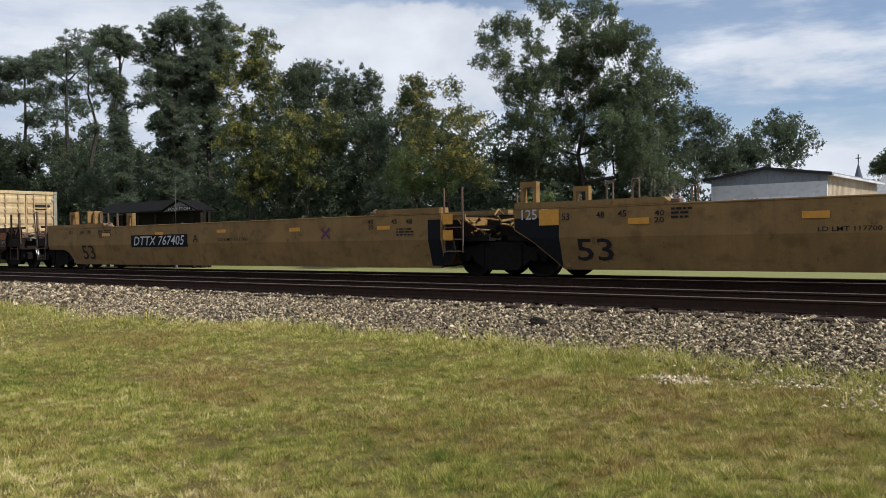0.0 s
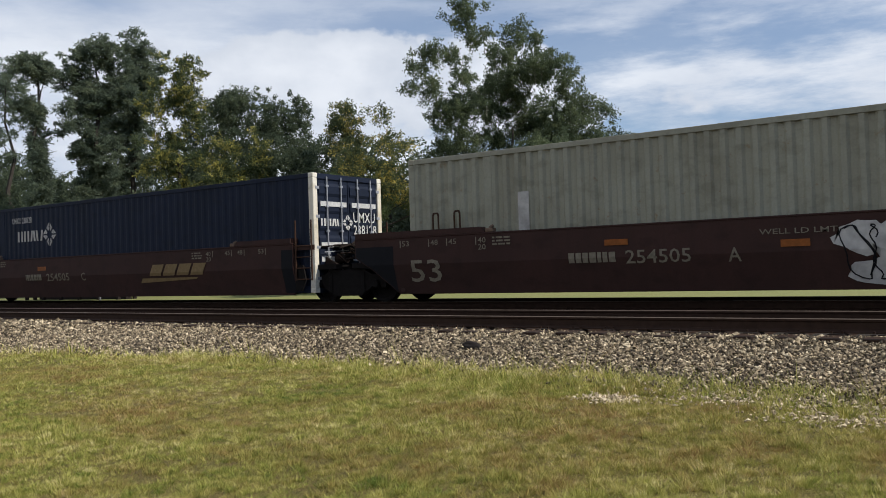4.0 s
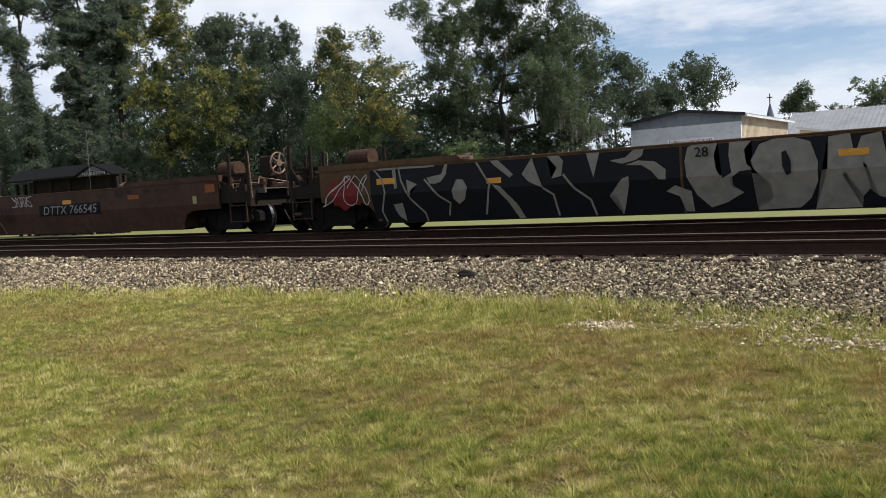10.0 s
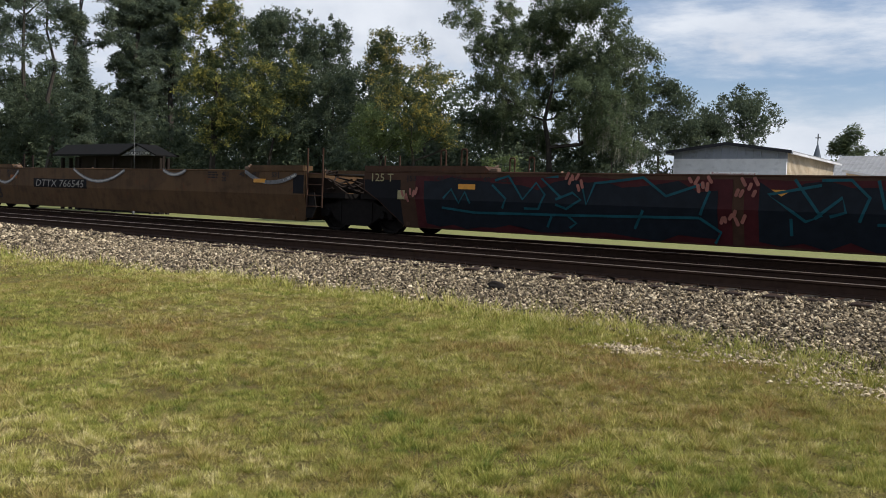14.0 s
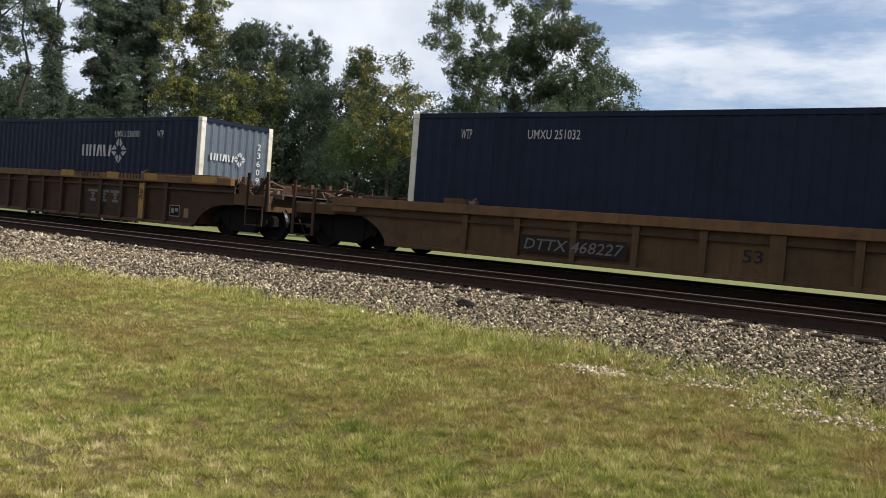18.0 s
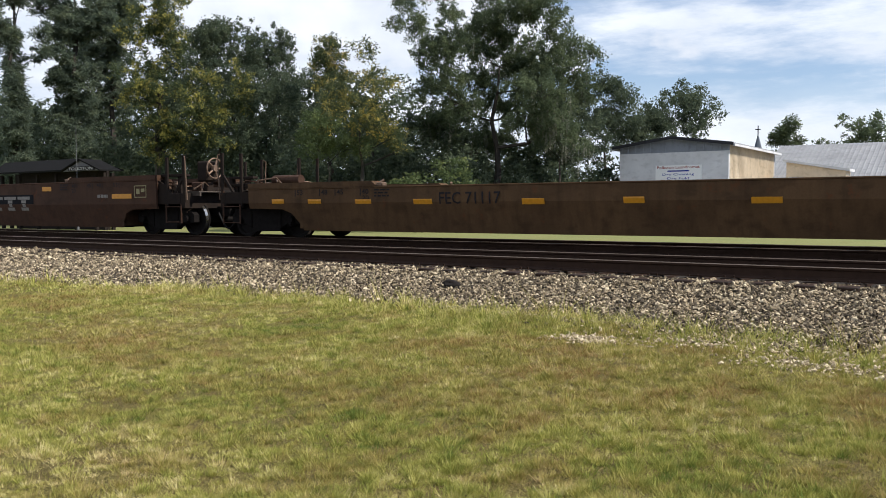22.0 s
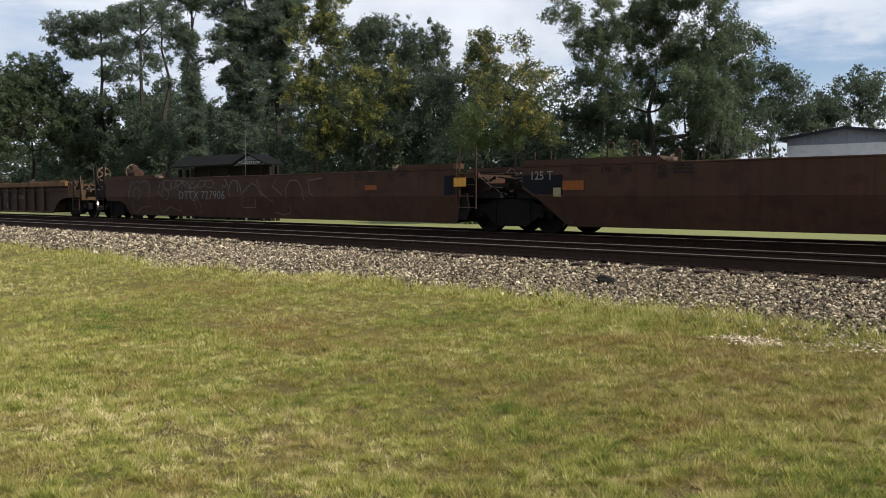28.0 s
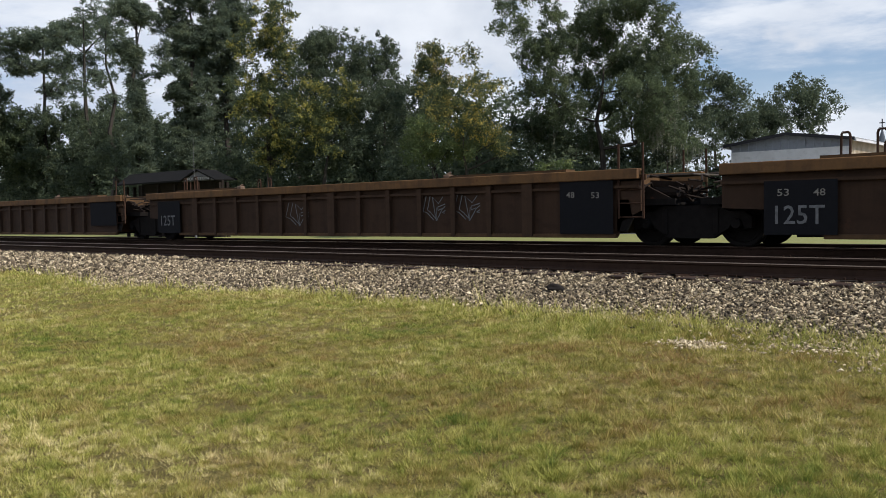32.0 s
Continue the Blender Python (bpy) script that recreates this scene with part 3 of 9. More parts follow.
# bare stony patches of the lawn below the shoulder: place, half length, half width
BARE = [(-2.4, 7.90, 0.60, 0.36), (-1.3, 7.35, 0.40, 0.22), (-3.3, 7.45, 0.24, 0.14), (-0.3, 7.50, 0.50, 0.34), (-1.6, 8.00, 0.65, 0.30)]


def ballast_stones():
    rng = np.random.default_rng(5)
    octa = (np.array([[1, 0, 0], [-1, 0, 0], [0, 1, 0], [0, -1, 0], [0, 0, 1], [0, 0, -1.0]]), np.array([[0, 2, 4], [2, 1, 4], [1, 3, 4], [3, 0, 4], [2, 0, 5], [1, 2, 5], [3, 1, 5], [0, 3, 5]]))
    allv, allf, base = [], [], 0
    for x0, x1, dens, size, (tv, tf) in ((-6.5, 2, 1900, 0.0165, octa), (-17, -6.5, 1500, 0.0185, octa), (-30, -17, 560, 0.029, octa), (-48, -30, 150, 0.05, octa), (-90, -48, 40, 0.08, octa), (0, 0, 0, 0.013, octa)):
        if dens:
            k = int((x1 - x0) * 3.15 * dens)
            x = rng.uniform(x0, x1, k); y = rng.uniform(7.8, 10.95, k)
            keep = y > toe_y(x) + rng.normal(0, 1, k) * np.where(x > -4.6, 0.26, 0.14)
        else:      # strays on the lawn by the bare patch
            k = 1900
            spot = np.array(BARE)[rng.integers(0, len(BARE), k)]
            x = spot[:, 0] + rng.normal(0, 0.75, k) * spot[:, 2]; y = spot[:, 1] + rng.normal(0, 0.75, k) * spot[:, 3]
            keep = y < toe_y(x) + 0.1
        sz = size * rng.uniform(0.5, 1.75, k)
        proud = 0.0 if dens else 0.004
        P = np.stack([x, y, sz], 1)[keep]
        n = len(P)
        jit = tv[None] * (1 + rng.uniform(-0.55, 0.35, (n, len(tv), 3)))
        sc = rng.uniform(0.6, 1.4, (n, 1, 3)) * np.array([1.15, 1.0, 0.75])
        ang = rng.uniform(0, 2 * np.pi, n)
        V = jit * sc * P[:, None, 2:3]
        tilt = rng.uniform(-1.1, 1.1, n)[:, None]
        V = np.stack([V[..., 0] * np.cos(tilt) - V[..., 2] * np.sin(tilt), V[..., 1], V[..., 0] * np.sin(tilt) + V[..., 2] * np.cos(tilt)], -1)
        c, s_ = np.cos(ang)[:, None], np.sin(ang)[:, None]
        V = np.stack([V[..., 0] * c - V[..., 1] * s_, V[..., 0] * s_ + V[..., 1] * c, V[..., 2]], -1)
        z = np.where(P[:, 1] > toe_y(P[:, 0]), slope_z(P[:, 0], P[:, 1]), lawn_z(P[:, 0], P[:, 1])) + P[:, 2] * rng.uniform(0.0, 1.3, n) + proud
        V += np.stack([P[:, 0], P[:, 1], z], 1)[:, None, :]
        if not dens:
            tagged(new("stray_stones", quick_mesh("stray_stones", V.reshape(-1, 3), (tf[None] + (np.arange(n) * len(tv))[:, None, None]).reshape(-1, 3), M_STRAY)), "pale stones strewn on bare patches of the lawn", "gravel", kind="stuff")
            continue
        allv.append(V.reshape(-1, 3)); allf.append((tf[None] + (base + np.arange(n) * len(tv))[:, None, None]).reshape(-1, 3))
        base += n * len(tv)
    V, F = np.concatenate(allv), np.concatenate(allf)
    tagged(new("ballast_stones", quick_mesh("ballast_stones", V, F, M_STONE)), "loose grey and buff crushed stones on the shoulder", "gravel", kind="stuff")


ballast_stones()


def lawn_blades():
    rng = np.random.default_rng(11)
    pts = []
    # wedge of lawn from near the feet out to the ballast, thinner with distance
    for r0, r1, dens in ((2.6, 4.0, 20000), (4.0, 5.2, 17500), (5.2, 6.8, 12500), (6.8, 9.5, 8200), (9.5, 14, 3300), (14, 22, 1000), (22, 34, 340)):
        area = 1.32 * (r1 * r1 - r0 * r0) / 2
        k = int(area * dens)
        a = rng.uniform(radians(1), radians(77), k)
        r = np.sqrt(rng.uniform(r0 * r0, r1 * r1, k))
        x, y = -r * np.sin(a), r * np.cos(a)
        # gather part of the blades into tufts
        c = max(1, int(area * (170 if r1 < 10 else 80)))
        pick = rng.integers(0, c, k)
        in_tuft = rng.uniform(0, 1, k) < np.where(x > -5.5, 0.80, 0.60)
        spread = (0.010 + 0.0022 * (r0 + r1) / 2) * rng.uniform(0.5, 1.8, c)[pick]
        ox, oy = rng.normal(0, 1, k) * in_tuft, rng.normal(0, 1, k) * in_tuft
        x = np.where(in_tuft, x[pick] + ox * spread, x)
        y = np.where(in_tuft, y[pick] + oy * spread, y)
        tall = np.where(in_tuft, (0.75 + 1.2 * rng.uniform(0, 1, c) ** 2 + 1.4 * rng.uniform(0, 1, c) ** 9)[pick], 0.7)
        fray = np.where(x > -4.6, 0.42, 0.20)
        edge = np.where(in_tuft, rng.normal(0.02, 1, c)[pick] * fray, rng.normal(0.02, 0.1, k))
        keep = (y < toe_y(x) + np.minimum(edge, 0.75)) & (y > 0.6)
        bare = 0 * x
        for bx, by, rx, ry in BARE:
            bare = np.maximum(bare, 1.15 * np.exp(-(((x - bx) / rx) ** 2 + ((y - by) / ry) ** 2)))
        bare = np.maximum(bare, 0.6 * smooth(0.75, 0.15, toe_y(x) - y) * smooth(-4.2, -3.0, x))
        worn = np.sin(x * 2.9 + 1.7 * np.sin(y * 1.9)) * np.sin(y * 3.7 + 1.3 * np.sin(x * 2.3 + 1))
        bare = np.maximum(bare, 0.55 * smooth(0.55, 0.9, worn) * smooth(-9.0, -3.0, x))
        keep &= np.where(in_tuft, rng.uniform(0, 1, c)[pick], rng.uniform(0, 1, k)) > 0.86 * bare * (0.75 + 0.35 * np.sin(x * 9.1 + 2 * np.sin(y * 7.3)) * np.sin(y * 11.7 + x * 4.1))
        pts.append(np.stack([x, y, np.full(k, 0.0010 * (r0 + r1) / 2), tall, ox, oy], 1)[keep])
    k = 35000     # the verge behind the tracks
    pts.append(np.stack([rng.uniform(-80, 14, k), rng.uniform(19.8, 37.8, k), np.full(k, 0.020), np.full(k, 0.8), np.zeros(k), np.zeros(k)], 1))
    P = np.concatenate(pts)
    n = len(P)
    x, y = P[:, 0], P[:, 1]
    tuft = 0.5 + 0.5 * np.sin(x * 5.3 + np.sin(y * 4.1) * 2) * np.sin(y * 6.1 + np.sin(x * 3.3) * 2)
    swell = 0.5 + 0.5 * np.sin(x * 1.3 + 2.0 * np.sin(y * 0.9)) * np.sin(y * 1.7 + 1.5 * np.sin(x * 0.8))
    h = rng.uniform(0.014, 0.036, n) * (0.75 + 0.25 * tuft + 0.3 * swell) * P[:, 3]
    near_toe = np.exp(-((toe_y(x) - y) / 0.6) ** 2)
    h *= 1 + 4.6 * near_toe * rng.uniform(0, 1, n) ** 3
    w = np.maximum(0.0026, P[:, 2] * 0.52) * rng.uniform(0.6, 1.4, n)
    ang = rng.uniform(0, 2 * np.pi, n)
    lean = rng.uniform(0.15, 1.2, n) * h
    la = np.arctan2(P[:, 5] + rng.normal(0, 0.7, n), P[:, 4] + rng.normal(0, 0.7, n))     # blades of a tuft spread outwards
    z = lawn_z(x, y) - 0.005
    cx, sx = np.cos(ang) * w, np.sin(ang) * w
    lx, ly = np.cos(la) * lean, np.sin(la) * lean
    V = np.stack([np.stack([x - cx, y - sx, z], 1), np.stack([x + cx, y + sx, z], 1), np.stack([x + lx, y + ly, z + h], 1)], 1)
    F = (np.arange(n) * 3)[:, None] + np.array([[0, 1, 2]])
    tagged(new("grass", quick_mesh("grass", V.reshape(-1, 3), F, M_BLADE)), "patchy green and straw-coloured mown grass", "grass", kind="stuff")


lawn_blades()


# ---------------------------------------------------------------- tracks
def rail_mesh(x0, x1):
    half = [(0.070, 0.0), (0.070, 0.012), (0.030, 0.028), (0.010, 0.045), (0.010, 0.125), (0.034, 0.140), (0.037, 0.165), (0.030, 0.1715)]
    prof = [(y, z) for y, z in half] + [(-y, z) for y, z in half[::-1]]
    bm = bmesh.new()
    n = len(prof)
    a = [bm.verts.new((x0, y, z)) for y, z in prof]
    b = [bm.verts.new((x1, y, z)) for y, z in prof]
    for i in range(n):
        j = (i + 1) % n
        f = bm.faces.new((a[i], a[j], b[j], b[i]))
        if i in (6, 7, 8):
            f.material_index = 1
    bm.faces.new(a); bm.faces.new(b[::-1])
    return finish(bm, "rail", [M_RAIL, M_HEAD])


def tie_mesh():
    bm = bmesh.new()
    box(bm, -0.115, 0.115, -1.30, 1.30, -0.18, 0.0, 0.012)
    for f in bm.faces:
        f.material_index = 0
    k = len(bm.faces)
    for s in (-1, 1):
        box(bm, -0.09, 0.09, s * 0.755 - 0.17, s * 0.755 + 0.17, 0.001, 0.014)
        for dx in (-0.06, 0.06):
            for dy in (-0.085, 0.085):
                box(bm, dx - 0.012, dx + 0.012, s * 0.755 + dy - 0.012, s * 0.755 + dy + 0.012, 0.014, 0.045)
    bm.faces.ensure_lookup_table()
    for f in bm.faces[k:]:
        f.material_index = 1
    return finish(bm, "tie", [M_TIE, M_RAIL])


def track(name, y, label, tie_span):
    root = thing(name, label, "railway track", pose(0, y, RAIL - 0.1715), kind="structure")
    me = shared("rail", lambda: rail_mesh(-700, 300))
    for s in (-1, 1):
        r = part("rail", me, None, root, "steel rail with rusty web and polished head")
        r.location = (0, s * 0.755, 0)
    tm = shared("tie", tie_mesh)
    rng = random.Random(3)
    x = tie_span[0]
    while x < tie_span[1]:
        t = part("tie", tm, None, root)
        t.location = (x + rng.uniform(-0.03, 0.03), rng.uniform(-0.05, 0.05), -0.015 + rng.uniform(-0.012, 0.006))
        t.rotation_euler = (0, 0, rng.uniform(-0.02, 0.02))
        x += 0.497
    return root


track("railway_track_near", NEAR_Y, "empty near railway track on timber ties", (-75, 8))
track("railway_track_far", FAR_Y, "far railway track that carries the train", (-30, 8))

# dark lump of brush on the ballast
bm = bmesh.new()
bmesh.ops.create_icosphere(bm, subdivisions=3, radius=0.105)
for v in bm.verts:
    d = 1 + 0.5 * noise.noise(v.co * 9)
    v.co = Vector((v.co.x * 1.25 * d, v.co.y * 0.9 * d, v.co.z * 0.62 * d))
clump = tagged(new("dark_clod", finish(bm, "dark_clod", plain("charred_clod", (0.02, 0.017, 0.015), 0.95, 0, 0.5, 20))), "dark clod of earth lying on the pale ballast", "clod")
clump.location = (-6.38, 9.83, 0.385)

# ---------------------------------------------------------------- train
KINK, TUCK = 0.85, 0.27      # the side sheets lean inwards below this height
ZT, ZB = 1.42, 0.20          # top and bottom of a well's side over the rail


def drape(bm, y, ribbed=False):
    """Lays a flat shape, drawn in x, z, on a car's near side at the plane y."""
    if not ribbed:
        bmesh.ops.bisect_plane(bm, geom=list(bm.verts) + list(bm.edges) + list(bm.faces), plane_co=(0, 0, KINK), plane_no=(0, 0, 1))
    for v in bm.verts:
        v.co.y += y + (0 if ribbed else max(0.0, KINK - v.co.z) * TUCK)
    return bm


def flat(bm, pts):
    bm.faces.new([bm.verts.new((x, 0, z)) for x, z in pts])
    return bm


def rect(bm, x0, x1, z0, z1):
    return flat(bm, [(x0, z0), (x1, z0), (x1, z1), (x0, z1)])


LETTERS = {}


def letters(text):
    """The mesh of a line of writing, one unit high, from the built-in font; its width comes with it."""
    if text not in LETTERS:
        cu = bpy.data.curves.new("writing", "FONT")
        cu.body, cu.resolution_u, cu.offset = text, 2, 0.007
        ob = bpy.data.objects.new("writing", cu)
        scene.collection.objects.link(ob)
        me = bpy.data.meshes.new_from_object(ob.evaluated_get(bpy.context.evaluated_depsgraph_get()))
        bpy.data.objects.remove(ob)
        co = np.array([v.co[:] for v in me.vertices])
        LETTERS[text] = (co, [list(p.vertices) for p in me.polygons])
        bpy.data.meshes.remove(me)
    return LETTERS[text]


def write(bm, text, x0, x1, z0, z1, slant=0.0):
    co, polys = letters(text)
    lo, hi = co.min(0), co.max(0)
    sx, sz = (x1 - x0) / (hi[0] - lo[0]), (z1 - z0) / (hi[1] - lo[1])
    vs = [bm.verts.new((x0 + (c[0] - lo[0]) * sx + slant * (c[1] - lo[1]) * sz, 0, z0 + (c[1] - lo[1]) * sz)) for c in co]
    for p in polys:
        try:
            bm.faces.new([vs[i] for i in p])
        except ValueError:
            pass
    return bm


def apart(bm):
    """The loose pieces of a flat drawing, each as a bmesh of its own."""
    bm.verts.index_update()
    seen, out = set(), []
    for v in bm.verts:
        if v.index in seen:
            continue
        group, todo = [], [v]
        seen.add(v.index)
        while todo:
            p = todo.pop()
            group.append(p)
            for e in p.link_edges:
                q = e.other_vert(p)
                if q.index not in seen:
                    seen.add(q.index)
                    todo.append(q)
        piece, made = bmesh.new(), {}
        for p in group:
            made[p] = piece.verts.new(p.co)
        for f in {f for p in group for f in p.link_faces}:
            piece.faces.new([made[p] for p in f.verts])
        out.append(piece)
    bm.free()
    return out


def stroke(bm, pts, w, lift=0.0):
    """A brush stroke of width w along points in x, z, with round joints, built up in thin layers."""
    r = w / 2
    if w <= 0.06:
        rows = []
        for i, (x, z) in enumerate(pts):
            (ax, az), (bx, bz) = pts[max(0, i - 1)], pts[min(len(pts) - 1, i + 1)]
            dx, dz = bx - ax, bz - az
            k = math.hypot(dx, dz) or 1
            ox, oz, y = -dz / k * r, dx / k * r, -lift - 0.0003 * i
            rows.append((bm.verts.new((x + ox, y, z + oz)), bm.verts.new((x - ox, y, z - oz))))
        for (a, b), (c, d) in zip(rows, rows[1:]):
            bm.faces.new((a, b, d, c))
        return bm
    for i, (x, z) in enumerate(pts):
        y = -lift - 0.00012 * (2 * i)
        bm.faces.new([bm.verts.new((x + r * math.cos(u), y, z + r * math.sin(u))) for u in np.arange(10) * math.pi / 5])
        if i + 1 < len(pts):
            bx, bz = pts[i + 1]
            dx, dz = bx - x, bz - z
            k = math.hypot(dx, dz) or 1
            ox, oz = -dz / k * r, dx / k * r
            y -= 0.00012
            bm.faces.new([bm.verts.new(v) for v in ((x + ox, y, z + oz), (x - ox, y, z - oz), (bx - ox, y, bz - oz), (bx + ox, y, bz + oz))])
    return bm


def ring_line(cx, cz, rx, rz, n=14, a0=0.0, a1=6.2832):
    return [(cx + rx * math.cos(a), cz + rz * math.sin(a)) for a in np.linspace(a0, a1, n)]


# letter forms in a unit box, as brush lines
FORM = {
    "kay": [[(0.16, 0.0), (0.12, 0.5), (0.2, 1.0)], [(0.86, 1.0), (0.62, 0.62), (0.25, 0.45), (0.6, 0.35), (0.95, 0.0)]],
    "oval": [ring_line(0.5, 0.5, 0.36, 0.5)],
    "em": [[(0.06, 0.0), (0.1, 0.55), (0.2, 1.0), (0.5, 0.3), (0.8, 1.0), (0.92, 0.5), (0.98, 0.0)]],
    "stem": [[(0.55, 0.0), (0.42, 0.35), (0.5, 0.66)], [(0.45, 0.98), (0.56, 1.0)]],
    "tee": [[(0.0, 0.9), (0.35, 0.98), (0.7, 0.9), (1.0, 0.98)], [(0.5, 0.9), (0.42, 0.5), (0.7, 0.0)]],
    "arch": [[(0.05, 0.0), (0.2, 0.6), (0.42, 1.0), (0.7, 0.55), (0.95, 0.0)], [(0.25, 0.35), (0.75, 0.3)]],
    "hook": [[(0.15, 1.0), (0.3, 0.35), (0.75, 0.08), (0.85, 0.5), (0.55, 0.62)], [(0.75, 1.0), (0.95, 0.72)]],
    "blade": [[(0.08, 0.1), (0.42, 0.9), (0.55, 0.2), (0.95, 0.95)], [(0.3, 0.0), (0.85, 0.12)]],
    "wave": [[(0.05, 0.55), (0.3, 1.0), (0.5, 0.5), (0.7, 0.0), (0.96, 0.45)], [(0.1, 0.1), (0.35, 0.2)]],
    "claw": [[(0.1, 0.0), (0.25, 0.8), (0.6, 1.0), (0.5, 0.55), (0.9, 0.2)], [(0.62, 0.0), (0.95, 0.85)]],
    "ess": [[(0.9, 0.9), (0.5, 1.0), (0.15, 0.75), (0.5, 0.5), (0.88, 0.28), (0.5, 0.0), (0.08, 0.12)]],
    "ee": [[(0.9, 1.0), (0.2, 0.95), (0.12, 0.5), (0.2, 0.05), (0.95, 0.0)], [(0.2, 0.5), (0.75, 0.52)]],
    "gee": [[(0.9, 0.85), (0.5, 1.0), (0.12, 0.6), (0.3, 0.05), (0.8, 0.1), (0.88, 0.42), (0.5, 0.42)]],
    "ar": [[(0.12, 0.0), (0.15, 1.0), (0.75, 0.95), (0.8, 0.6), (0.25, 0.45), (0.95, 0.0)]],
}


class Car:
    """One well unit: x from its left joint, y = 0 the middle (the near side is negative), z from the rail."""

    def __init__(self, root, length, ribbed, paint_mat):
        self.root, self.L, self.ribbed, self.mat = root, length, ribbed, paint_mat
        self.layer = 0
        self.zt = ZT

    def plane(self, lift=0.0):
        self.layer += 1
        return (-1.505 if not self.ribbed else -1.425) - 0.0015 * (self.layer % 8) - lift

    def text(self, s, x, z, w, h, col, label="", lift=0.0, slant=0.0):
        line = write(bmesh.new(), s, x - w / 2, x + w / 2, z - h / 2, z + h / 2, slant)
        y = self.plane(0.010 + lift)
        holder = new("lettering")
        holder.parent, holder.empty_display_size = self.root, 0.05
        tagged(holder, label or col + " stencilled lettering")
        for bm in apart(line):
            part("character", drape(bm, y, self.ribbed), MARK[col], holder)
        return holder

    def panel(self, x, z, w, h, col, name="marking_panel", label="", lift=0.0):
        bm = rect(bmesh.new(), x - w / 2, x + w / 2, max(ZB + 0.01, z - h / 2), min(ZT - 0.02, z + h / 2))
        return part(name, drape(bm, self.plane(lift), self.ribbed), MARK[col], self.root, label)

    def stripe(self, x, z, w, h, col="stripe"):
        bm = rect(bmesh.new(), x - w / 2, x + w / 2, z - h / 2, z + h / 2)
        return part("reflective_stripe", drape(bm, self.plane(0.013), self.ribbed), MARK[col], self.root)

    def on_chord(self, x0, x1, col, name, label):
        """Paint on the outer face of a ribbed car's top chord."""
        bm = rect(bmesh.new(), x0, x1, self.zt - 0.15, self.zt + 0.03)
        for v in bm.verts:
            v.co.y = -1.563
        return part(name, bm, MARK[col], self.root, label)

    def chord_tag(self, x0, x1):
        """A row of black sprayed strokes along the top chord."""
        rng = random.Random(int(x0 * 100))
        bm = bmesh.new()
        x = x0
        while x < x1 - 0.1:
            w = rng.uniform(0.08, 0.13)
            za, zb = self.zt - 0.13, self.zt + 0.02
            for _ in range(3):
                a, b = x + rng.uniform(0, w), x + rng.uniform(0, w)
                p, q = rng.choice(((za, zb), (zb, za), (za, (za + zb) / 2), (zb, (za + zb) / 2)))
                flat(bm, [(a - 0.016, p), (a + 0.016, p), (b + 0.016, q), (b - 0.016, q)])
            x += w + 0.05
        for v in bm.verts:
            v.co.y = -1.5645
        return part("spray_tag", bm, MARK["soot"], self.root, "illegible black sprayed strokes")

    def bars(self, x, z, w, h, col, rows=3):
        """Small print that cannot be read."""
        bm = bmesh.new()
        rng = random.Random(int(x * 100))
        for i in range(rows):
            zz = z + h / 2 - h * (i + 0.5) / rows
            xx = x - w / 2
            while xx < x + w / 2 - 0.05:
                ww = min(rng.uniform(0.05, 0.16), x + w / 2 - xx)
                rect(bm, xx, xx + ww, zz - h / rows * 0.26, zz + h / rows * 0.26)
                xx += ww + 0.03
        return part("small_print", drape(bm, self.plane(0.010), self.ribbed), MARK[col], self.root)

    def outline(self, x, z, w, h, col):
        bm, t = bmesh.new(), 0.022
        rect(bm, x - w / 2, x + w / 2, z + h / 2 - t, z + h / 2); rect(bm, x - w / 2, x + w / 2, z - h / 2, z - h / 2 + t)
        rect(bm, x - w / 2, x - w / 2 + t, z - h / 2 + t, z + h / 2 - t); rect(bm, x + w / 2 - t, x + w / 2, z - h / 2 + t, z + h / 2 - t)
        rect(bm, x - w * 0.34, x - w * 0.05, z - h * 0.2, z + h * 0.24); rect(bm, x + w * 0.06, x + w * 0.36, z - h * 0.05, z + h * 0.24)
        return part("data_plate", drape(bm, self.plane(0.012), self.ribbed), MARK[col], self.root)

    def swoosh(self, x, z, w, h, col):
        """The railway's wedge emblem as plain slanted blocks over a tapering bar."""
        bm = bmesh.new()
        x0, z0 = x - w / 2, z - h / 2
        k = 4
        for i in range(k):
            a = x0 + 0.16 * w + i * 0.205 * w
            b = a + 0.175 * w
            zb, zt = z0 + 0.38 * h, z0 + h
            flat(bm, [(a, zb), (b, zb), (b + 0.06 * w, zt), (a + 0.06 * w, zt)])
        flat(bm, [(x0, z0), (x0 + 0.85 * w, z0 + 0.16 * h), (x0 + 0.88 * w, z0 + 0.26 * h), (x0 + 0.04 * w, z0 + 0.26 * h)])
        return part("emblem", drape(bm, self.plane(0.012), self.ribbed), MARK[col], self.root, "faded wedge-shaped railway emblem")

    def slab_logo(self, x, z, w, h, col):
        """A slab-letter owner's logo as three plain striped blocks."""
        bm = bmesh.new()
        for i in range(3):
            a, b = x - w / 2 + i * w / 3 + 0.02 * w, x - w / 2 + (i + 1) * w / 3 - 0.02 * w
            for k in range(4):
                inset = (0.0, 0.09, 0.11, 0.06)[k] * w
                rect(bm, a + inset, b - inset, z + h * (0.28 - 0.26 * k), z + h * (0.5 - 0.26 * k))
        return part("emblem", drape(bm, self.plane(0.014), self.ribbed), MARK[col], self.root, "pale slab-shaped owner's emblem")

